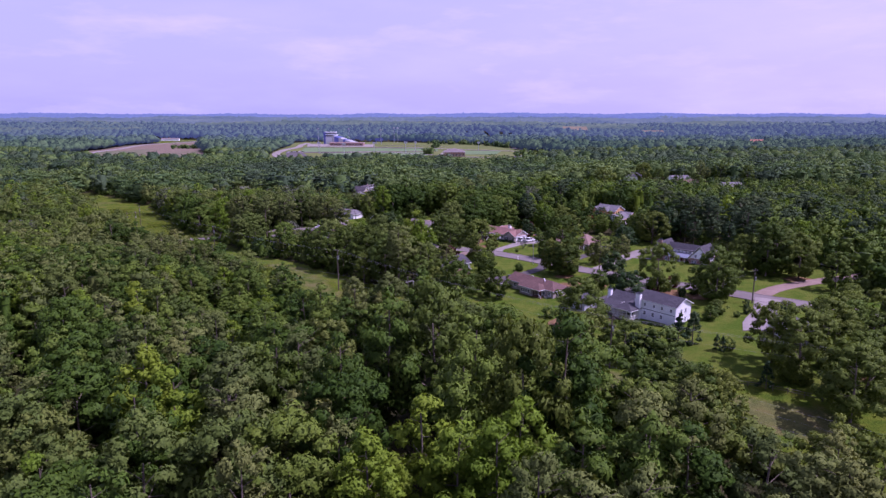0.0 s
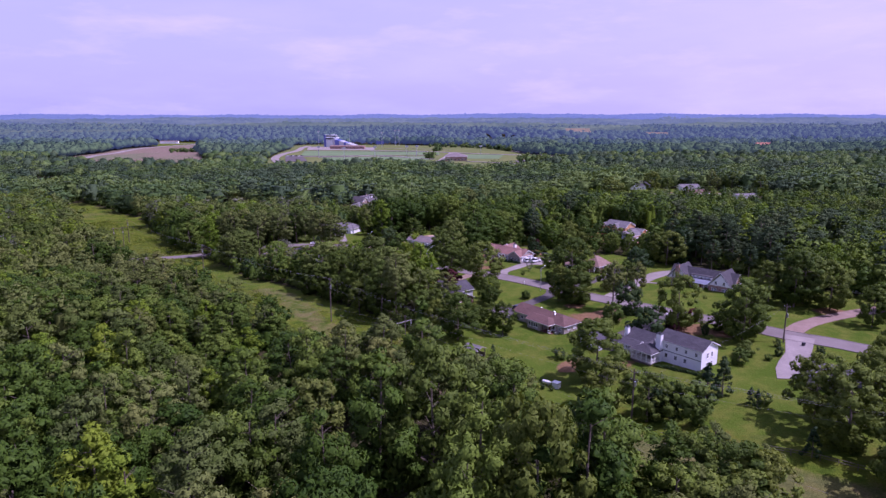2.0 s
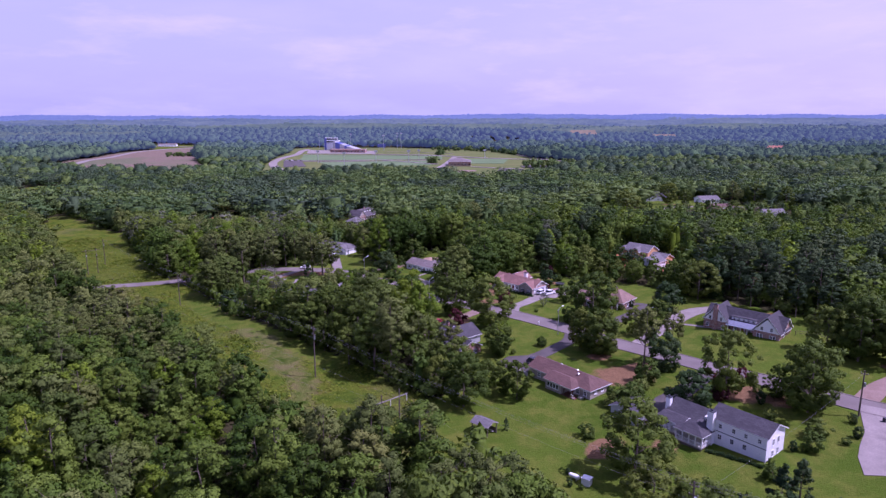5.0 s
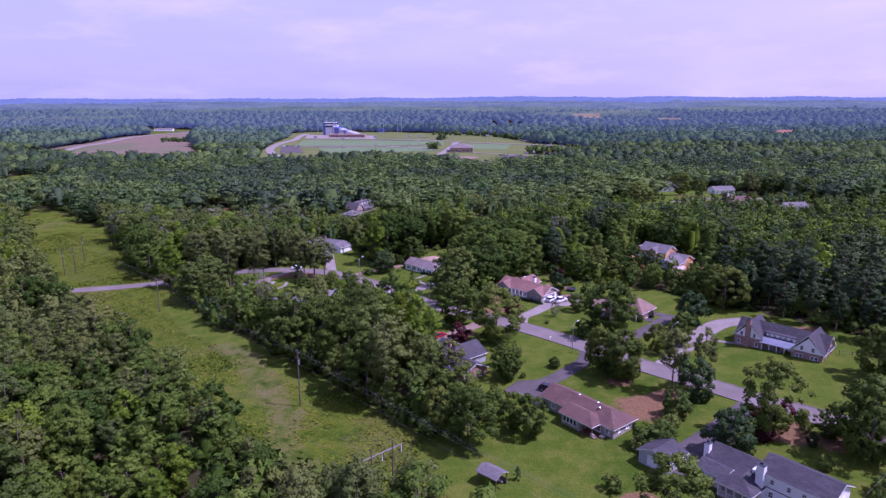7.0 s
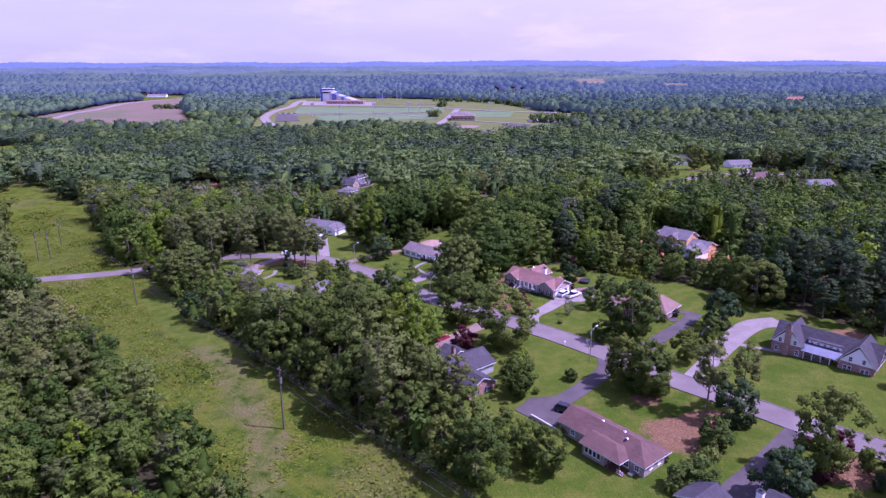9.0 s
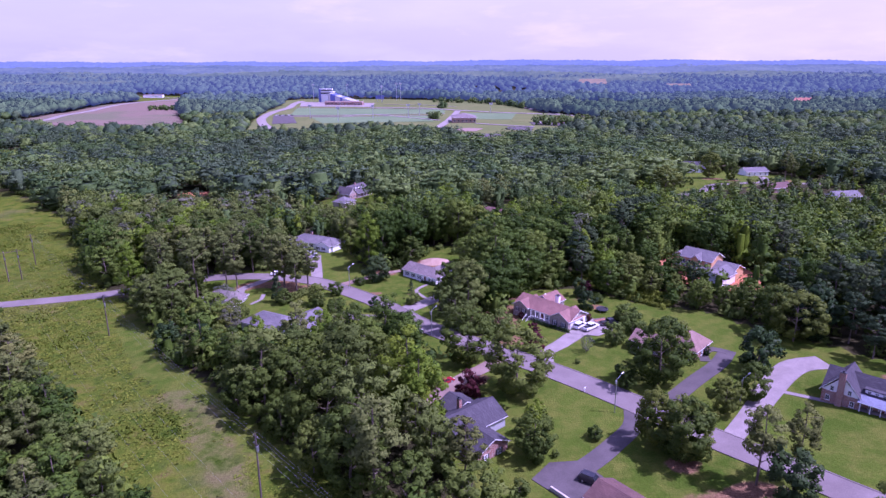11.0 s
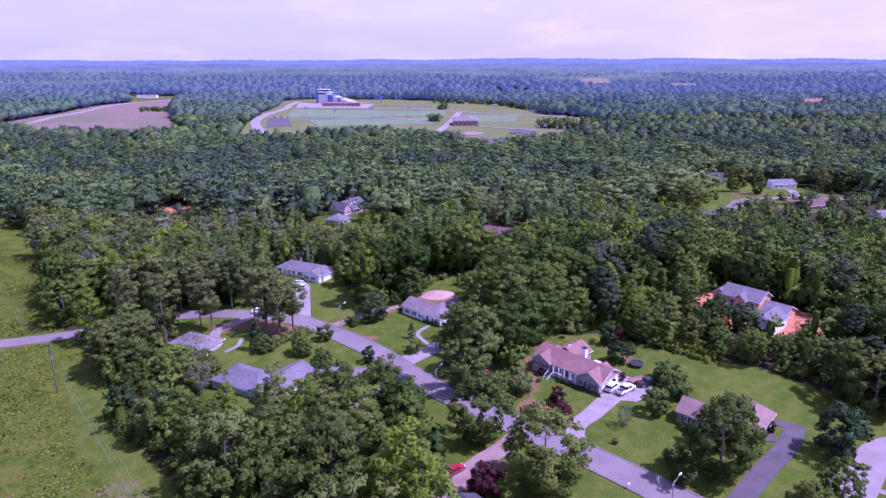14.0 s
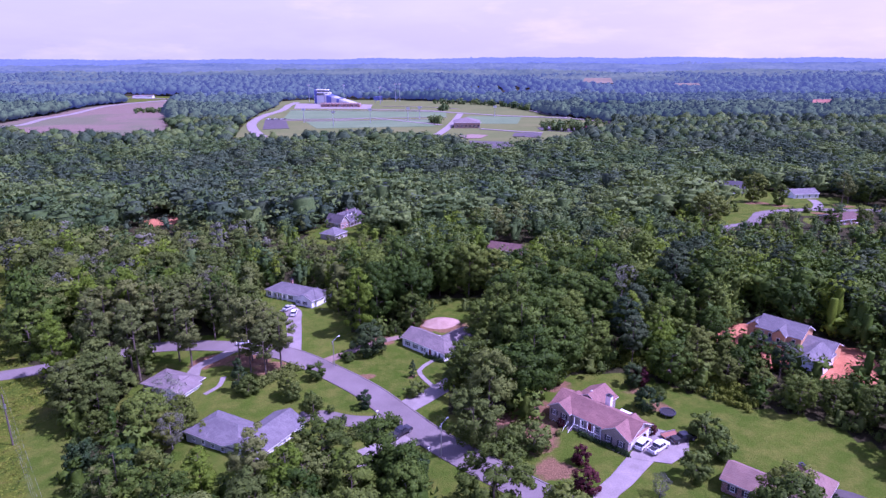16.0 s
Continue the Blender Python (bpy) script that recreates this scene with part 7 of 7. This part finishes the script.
def car(x, y, rz, paint, label, kind="suv", lift=0.14):
    e = place("car" if kind != "pickup" else "pickup_truck", x, y, rz, label, "car" if kind != "pickup" else "pickup truck", lift=lift)
    L, w = {"suv": (4.8, 1.9), "sedan": (4.6, 1.8), "pickup": (5.7, 2.0)}[kind]
    a = L / 2
    if kind == "suv":
        low = [(-a, 0.42), (a, 0.42), (a + 0.05, 0.75), (a - 0.15, 0.95), (a - 1.15, 1.08), (-a, 1.12), (-a - 0.05, 0.7)]
        cab = [(a - 1.2, 1.05), (a - 1.95, 1.62), (-a + 0.55, 1.72), (-a + 0.05, 1.1)]
    elif kind == "sedan":
        low = [(-a, 0.38), (a, 0.38), (a + 0.05, 0.62), (a - 0.2, 0.82), (a - 1.3, 0.95), (-a + 0.1, 1.0), (-a - 0.05, 0.65)]
        cab = [(a - 1.3, 0.93), (a - 2.05, 1.42), (-a + 1.3, 1.42), (-a + 0.5, 0.98)]
    else:
        low = [(-a, 0.5), (a, 0.5), (a + 0.05, 0.9), (a - 0.1, 1.08), (a - 1.3, 1.18), (-a, 1.16)]
        cab = [(a - 1.35, 1.15), (a - 2.0, 1.82), (-a + 2.1, 1.84), (-a + 1.75, 1.15)]
    part("body", profile_body(bmesh.new(), low, w, 0.06), paint, e)
    part("cabin_glass", profile_body(bmesh.new(), cab, w - 0.10, 0.16), GLASS, e)
    tops = sorted(cab, key=lambda q: -q[1])[:2]
    x0, x1 = min(q[0] for q in tops), max(q[0] for q in tops)
    z = tops[0][1]
    part("roof", boxes((x0 - 0.05, x1 + 0.05, -w / 2 + 0.2, w / 2 - 0.2, z - 0.05, z + 0.035)), paint, e)
    for s in (-1, 1):
        part("pillar", boxes((x0 + 0.9, x0 + 1.02, s * (w / 2 - 0.13) - 0.05, s * (w / 2 - 0.13) + 0.05, low[-2][1] - 0.05, z)), paint, e)
        part("headlight", boxes((a - 0.12, a + 0.03, s * (w / 2 - 0.35) - 0.18, s * (w / 2 - 0.35) + 0.18, 0.66, 0.82)), TANK_WHITE, e)
        part("tail_light", boxes((-a - 0.06, -a + 0.06, s * (w / 2 - 0.2) - 0.1, s * (w / 2 - 0.2) + 0.1, 0.72, 0.98)), DOOR_RED, e)
    part("bumper", boxes((-a - 0.1, -a + 0.05, -w / 2 + 0.1, w / 2 - 0.1, 0.42, 0.62)), METAL if kind == "pickup" else paint, e)
    if kind == "pickup":
        part("cargo_bed", boxes((-a + 0.12, -a + 1.7, -w / 2 + 0.2, w / 2 - 0.2, 1.165, 1.19)), RUBBER, e)
    wheels(e, (-a + 0.95, a - 0.95), w, 0.34 if kind != "pickup" else 0.4)
    return e


car(36.0, 287.3, 48, PAINT_WHITE, "white sport utility car parked on concrete", "suv", 0.16)
car(38.8, 285.9, 40, PAINT_WHITE, "white pickup with dark bed parked on concrete", "pickup", 0.16)
car(45.2, 289.3, 20, PAINT_BLACK, "dark pickup parked beside a flat trailer", "pickup", 0.1)
car(-16.2, 295.6, 47, PAINT_BLACK, "black pickup at the mouth of a driveway", "pickup", 0.18)
car(-2.7, 256.3, 42, PAINT_RED, "bright red car on the grass verge", "sedan", 0.04)
car(24.3, 215.6, -35, PAINT_BLACK, "black car on the dark parking pad", "suv", 0.14)
car(-57.6, 369.5, 95, PAINT_WHITE, "white car on the far driveway", "suv", 0.14)
car(-60.5, 374.0, 60, PAINT_SILVER, "silver car beside the far ranch house", "sedan", 0.14)
car(-67.5, 346.5, 10, PAINT_WHITE, "white car parked under the pines", "sedan", 0.14)
car(104.5, 157.5, 40, PAINT_BLACK, "dark car beside a grey-roofed house", "sedan", 0.04)

TRAILER = place("utility_trailer", 42.9, 290.6, 20, "flat wooden utility trailer with rust-brown deck", "trailer", lift=0.13)
part("deck", boxes((-2.0, 2.0, -1.0, 1.0, 0.55, 0.68)), MULCH, TRAILER)
part("rail", boxes((-2.0, 2.0, -1.0, -0.94, 0.68, 1.0), (-2.0, 2.0, 0.94, 1.0, 0.68, 1.0)), METAL, TRAILER)
part("drawbar", boxes((2.0, 3.2, -0.06, 0.06, 0.5, 0.6)), METAL, TRAILER)
wheels(TRAILER, (-0.2,), 2.3, 0.33)

# trampoline on the back lawn
TRAMP = place("trampoline", 45.3, 299.9, 0, "round dark trampoline with blue padded rim", "trampoline")
bm = bmesh.new()
bmesh.ops.create_circle(bm, cap_ends=True, segments=28, radius=1.5, matrix=Matrix.Translation((0, 0, 0.86)))
part("mat", bm, RUBBER, TRAMP)
bm = bmesh.new()
for _k in range(28):
    _a, _b = 2 * math.pi * _k / 28, 2 * math.pi * (_k + 1) / 28
    tube(bm, (1.7 * math.cos(_a), 1.7 * math.sin(_a), 0.88), (1.7 * math.cos(_b), 1.7 * math.sin(_b), 0.88), 0.20, 0.20, 6)
part("padded_rim", bm, DARK_PAINT, TRAMP)
for _k in range(6):
    _a = 2 * math.pi * _k / 6
    part("leg", tube(bmesh.new(), (1.65 * math.cos(_a), 1.65 * math.sin(_a), -0.1), (1.65 * math.cos(_a), 1.65 * math.sin(_a), 0.8), 0.04, 0.04, 6), METAL, TRAMP)

# white box and tank in the back garden
SHED_BOX = place("storage_box", 26.3, 158.6, -35, "white storage box on a mown back lawn", "storage box")
part("box", boxes((-0.8, 0.8, -0.7, 0.7, -0.1, 1.35)), TANK_WHITE, SHED_BOX)
part("lid", boxes((-0.88, 0.88, -0.78, 0.78, 1.35, 1.47)), TRIM, SHED_BOX)
TANK = place("gas_tank", 24.3, 160.3, -40, "white lying gas tank on short feet", "gas tank")
part("shell", tube(tube(tube(bmesh.new(), (-0.9, 0, 0.75), (0.9, 0, 0.75), 0.42, 0.42, 14), (0.9, 0, 0.75), (1.15, 0, 0.75), 0.42, 0.15, 14), (-0.9, 0, 0.75), (-1.15, 0, 0.75), 0.42, 0.15, 14), TANK_WHITE, TANK)
part("foot", boxes((-0.6, -0.5, -0.35, 0.35, -0.1, 0.45)), METAL, TANK)
part("foot", boxes((0.5, 0.6, -0.35, 0.35, -0.1, 0.45)), METAL, TANK)
plant([(23.0, 158.0, 1.5, "m"), (25.0, 157.0, 1.1, "b"), (23.5, 162, 1.3, "m")], "garden shrubs")

# open garden shelter
SHELTER = place("garden_shelter", 8.2, 179.2, -42, "open timber shelter with a grey metal roof", "shelter")
part("roof", roof_mesh(-2.5, 2.5, -2.0, 2.0, 2.5, 0.85, "u", 0.1), [ROOF_GREY, WOOD_PALE], SHELTER)
for _u in (-2.1, 2.1):
    for _v in (-1.6, 1.6):
        part("post", boxes((_u - 0.08, _u + 0.08, _v - 0.08, _v + 0.08, -0.3, 2.55)), WOOD_POLE, SHELTER)
part("back_wall", boxes((-2.1, 2.1, 1.5, 1.56, 0.0, 1.3)), WOOD_POLE, SHELTER)
part("bench", boxes((-1.6, 1.6, 0.9, 1.4, 0.35, 0.48)), WOOD_PALE, SHELTER)

# heap of sand behind the taupe-roofed house
def heap(x, y, r, h, label):
    g = np.random.default_rng(3)
    bm = bmesh.new()
    rings = []
    for k in range(6):
        f = k / 6
        rings.append([bm.verts.new((r * (1 - f) * (1 + 0.18 * math.sin(2 * a + k) + g.normal(0, 0.04)) * math.cos(a), 0.8 * r * (1 - f) * math.sin(a), -0.15 + h * math.sin(f * 1.5) * (1 + g.normal(0, 0.05)))) for a in np.arange(14) * 0.4488])
    for p, q in zip(rings, rings[1:]):
        for k in range(14):
            bm.faces.new((p[k], p[(k + 1) % 14], q[(k + 1) % 14], q[k]))
    bm.faces.new(rings[-1])
    me = bpy.data.meshes.new("sand_heap")
    bm.to_mesh(me)
    bm.free()
    me.materials.append(SAND)
    me.shade_smooth()
    ob = new("sand_heap", me)
    ob.location = (x, y, gz(x, y))
    return tagged(ob, label, "sand heap")


heap(-7.5, 362, 6.2, 1.5, "heap of pale tan sand on the back lawn")

# letterboxes, bins and stones
def letterbox(x, y, rz):
    e = place("letterbox", x, y, rz, "small white roadside letterbox on a post", "letterbox", "letterboxes")
    part("post", boxes((-0.05, 0.05, -0.05, 0.05, -0.2, 1.0)), TRIM, e)
    part("box", boxes((-0.28, 0.28, -0.12, 0.12, 1.0, 1.28)), TANK_WHITE, e)


letterbox(-9.6, 288.7, 45), letterbox(29.8, 249.4, 45), letterbox(67.4, 204.3, 45), letterbox(-22.5, 304.4, 45)
BIN = place("wheeled_bin", 93.4, 176.6, 20, "dark green wheeled bin at the kerb", "bin")
part("bin_body", boxes((-0.3, 0.3, -0.32, 0.32, 0.05, 0.95)), DARK_PAINT, BIN)
part("lid", boxes((-0.33, 0.33, -0.36, 0.36, 0.95, 1.03)), DARK_PAINT, BIN)


def fence(line, h, label, material=WOOD_PALE, gap=2.4):
    """Posts with two rails."""
    pts = spline(line, gap)
    e = new("fence")
    e.location = (pts[0].x, pts[0].y, gz(pts[0].x, pts[0].y))
    tagged(e, label, "fence")
    o = e.location
    for p, q in zip(pts, pts[1:]):
        z, zq = gz(p.x, p.y), gz(q.x, q.y)
        a, b = Vector((p.x, p.y, z)) - o, Vector((q.x, q.y, zq)) - o
        part("post", tube(bmesh.new(), a - Vector((0, 0, 0.2)), a + Vector((0, 0, h)), 0.07, 0.07, 5), material, e)
        for f in (0.5, 0.92):
            part("rail", tube(bmesh.new(), a + Vector((0, 0, h * f)), b + Vector((0, 0, h * f)), 0.05, 0.05, 4), material, e)
    return e


fence([(103, 231), (108, 228), (114, 226), (120, 228)], 1.5, "dark timber fence beside the gabled house", WOOD_POLE)
fence([(60, 128), (68, 124), (78, 117), (90, 110)], 1.2, "thin wooden fence at the edge of the lawn", WOOD_POLE, 3.0)
fence([(-10, 352), (-4, 347), (0, 340)], 1.1, "white garden fence behind the taupe-roofed house", TRIM, 1.6)

# ---- far sports ground and field ----
def flat(name, poly, mat_, lift, label, category):
    return patch(name, poly, mat_, lift, label, category, 40.0, 0.6)


flat("grass", SPORTS, TURF_DRY, 0.12, "pale mown grass of the far sports ground", "grass")
flat("sports_field", [(-259, 1220), (-9, 1180), (-9, 1093), (-234, 1065)], FIELD_TURF, 0.3, "mown green sports field", "sports field")
flat("sports_field", [(-196, 1032), (-32, 1059), (-22, 969), (-164, 947)], FIELD_TURF, 0.3, "mown green practice field", "sports field")
flat("sports_field", [(22, 1108), (98, 1096), (82, 996), (12, 1000)], FIELD_TURF, 0.3, "fenced green practice field", "sports field")
flat("dry_grass", [(0, 1168), (60, 1350), (-120, 1420), (-150, 1345), (-135, 1240)], TURF_DRY, 0.25, "dry pale grass slope", "grass")
flat("dry_grass", [(82, 1095), (140, 1075), (120, 960), (80, 960)], TURF_DRY, 0.25, "dry pale grass beside the field", "grass")
flat("car_park", [(-258, 1066), (-230, 1065), (-197, 948), (-226, 937)], ASPHALT_DARK, 0.5, "dark asphalt car park", "car park")
flat("car_park", [(100, 946), (139, 979), (185, 955), (151, 890), (102, 915)], ASPHALT_DARK, 0.5, "dark asphalt car park with young trees", "car park")
flat("car_park", [(15, 822), (54, 811), (60, 720), (16, 720)], ASPHALT_DARK, 0.5, "dark asphalt lot behind the trees", "car park")
flat("car_park", [(68, 893), (99, 892), (90, 845), (62, 860)], ASPHALT_DARK, 0.5, "dark asphalt court", "car park")
flat("plaza", [(-285, 1374), (-141, 1341), (-134, 1239), (-262, 1255)], CONCRETE, 0.5, "pale concrete forecourt of the stadium", "forecourt")
flat("infield", [(5, 867), (20, 878), (37, 871), (28, 843), (12, 841)], DIRT_ROAD, 0.6, "reddish baseball infield", "sports field")
for _line, _wd in (([(-205, 860), (-235, 930), (-262, 1019), (-275, 1128), (-273, 1220), (-288, 1330), (-290, 1400)], 12), ([(-230, 1049), (-154, 1055), (-111, 1078), (-60, 1028), (-15, 983)], 6),
                   ([(-137, 1227), (-54, 1213), (0, 1169), (80, 1108), (141, 1080), (181, 1046), (215, 990)], 9), ([(12, 1148), (-1, 997), (-14, 895), (-22, 860)], 9), ([(125, 1208), (141, 1135), (163, 1071)], 8),
                   ([(32, 935), (75, 904), (99, 892)], 6), ([(-585, 935), (-562, 975), (-552, 1000), (-574, 1084), (-577, 1156), (-606, 1303), (-596, 1400), (-560, 1500), (-640, 1535), (-780, 1560)], 10)):
    ribbon("road", spline(_line, 25), _wd, CONCRETE, 0.7, "pale road of the far sports ground", thick=0.9)
for _line in ([(-262, 1222), (-140, 1203), (-10, 1182)], [(-236, 1063), (-120, 1078), (-8, 1091)], [(-198, 1033), (-110, 1048), (-31, 1060)], [(-120, 1300), (-60, 1290), (10, 1240)]):
    ribbon("path", spline(_line, 20), 3.0, CONCRETE, 0.7, "narrow pale path beside a sports field", thick=0.9)

STADIUM = place("stadium_stand", -238, 1372, -6, "blue and white stadium stand with a tall press box", "grandstand")
part("press_box", boxes((-15, 16, 4, 13, 0, 14), (-13, 16, 3, 13, 15, 19.5), (-13, 12, 4, 12, 20.5, 25)), SIDING_WHITE, STADIUM)
part("window_band", boxes((-13.2, 16.2, 2.7, 13.2, 15.8, 18.4), (-13.2, 12.2, 3.7, 12.2, 21.4, 23.6)), GLASS, STADIUM)
part("column", boxes((-14, -10, 2, 5, 0, 24)), PAINT_BLUE, STADIUM)
for _k in range(12):
    part("seat_row", boxes((12 + 4.6 * _k, 16.6 + 4.6 * _k, -26, 6, 0, 18.0 - 1.45 * _k)), PAINT_BLUE if _k in (1, 2, 5) else SIDING_GREY, STADIUM)
FIELD_HOUSE = place("field_house", -190, 1290, -6, "long low red-brick building with pale roof", "building")
wing(FIELD_HOUSE, -34, 34, -5, 6, 6, 1.2, "u", BRICK_RED, ROOF_TAN, z0=-1)
for _k in range(9):
    window(FIELD_HOUSE, "front", -28 + 7 * _k, -5, 1.6, 3.0, 2.0, bars=False)
SCHOOL = place("gymnasium", 16, 960, 0, "brick gymnasium with a purple-grey hip roof", "building")
wing(SCHOOL, -15, 16, -14, 22, 6.5, 4.5, "hip", BRICK_RED, ROOF_TAUPE, z0=-1, over=1.0)
for _k in range(6):
    window(SCHOOL, "front", -11 + 5 * _k, -14, 1.6, 2.4, 2.2, bars=False)
SCORE = place("scoreboard", -136, 1385, -6, "blue scoreboard on two legs", "scoreboard")
part("board", boxes((-8, 8, -0.6, 0.6, 5, 12)), PAINT_BLUE, SCORE)
for _u in (-5, 5):
    part("leg", boxes((_u - 0.4, _u + 0.4, -0.4, 0.4, -0.5, 5)), METAL, SCORE)
BARN = place("long_shed", -650, 1556, 8, "long pale farm shed with a white roof", "shed")
wing(BARN, -20, 20, -7, 7, 4, 2.2, "u", SIDING_WHITE, ROOF_TAUPE, z0=-1)
BARN2 = place("shed", -735, 1556, 8, "small pale shed beside the field", "shed")
wing(BARN2, -6, 6, -5, 5, 5, 2.2, "u", SIDING_WHITE, ROOF_TAUPE, z0=-1)


def light_mast(x, y, h):
    e = place("light_mast", x, y, 0, "tall steel floodlight mast", "floodlight", "floodlights")
    part("mast", tube(bmesh.new(), (0, 0, -0.5), (0, 0, h), 0.5, 0.25, 6), METAL, e)
    part("lamp_rack", boxes((-2.4, 2.4, -0.3, 0.3, h - 1, h + 1.6)), METAL, e)


for _x, _y, _h in ((-275, 1440, 30), (-206, 1432, 30), (-128, 1345, 30), (-107, 1428, 32), (-99, 1428, 32), (-59, 1028, 17), (-45, 1060, 16), (-194, 1017, 17), (-148, 973, 17), (-107, 1014, 17), (60, 1100, 14)):
    light_mast(_x, _y, _h)
_rng = np.random.default_rng(9)
for _k in range(9):
    car(-253 + 2.9 * _k + _rng.normal(0, 0.3), 1062 + _rng.normal(0, 1), 90, [PAINT_WHITE, PAINT_SILVER, PAINT_BLACK][_k % 3], "parked car in the far car park", "sedan", 0.52)
for _k in range(14):
    car(108 + 4.6 * _k + _rng.normal(0, 0.4), 925 + 2.2 * (_k % 7) + 14 * (_k % 2), 90, [PAINT_SILVER, PAINT_WHITE, PAINT_BLACK, PAINT_RED][_k % 4], "parked car in the far car park", "sedan", 0.52)
_row = []
for _a, _b, _n in (((-30, 1368), (50, 1336), 11), ((50, 1336), (96, 1282), 8), ((96, 1282), (124, 1190), 9), ((100, 952), (185, 962), 12), ((104, 918), (150, 905), 7), ((-20, 1212), (-4, 1211), 5), ((-29, 1012), (-14, 996), 5)):
    for _k in range(_n):
        _t = (_k + 0.5) / _n
        _row.append((_a[0] + (_b[0] - _a[0]) * _t + _rng.normal(0, 1.5), _a[1] + (_b[1] - _a[1]) * _t + _rng.normal(0, 2), _rng.uniform(7, 11)))
for _k in range(30):
    _row.append((-470 + _rng.normal(0, 14), 1196 + _rng.normal(0, 8), _rng.uniform(5, 7)))
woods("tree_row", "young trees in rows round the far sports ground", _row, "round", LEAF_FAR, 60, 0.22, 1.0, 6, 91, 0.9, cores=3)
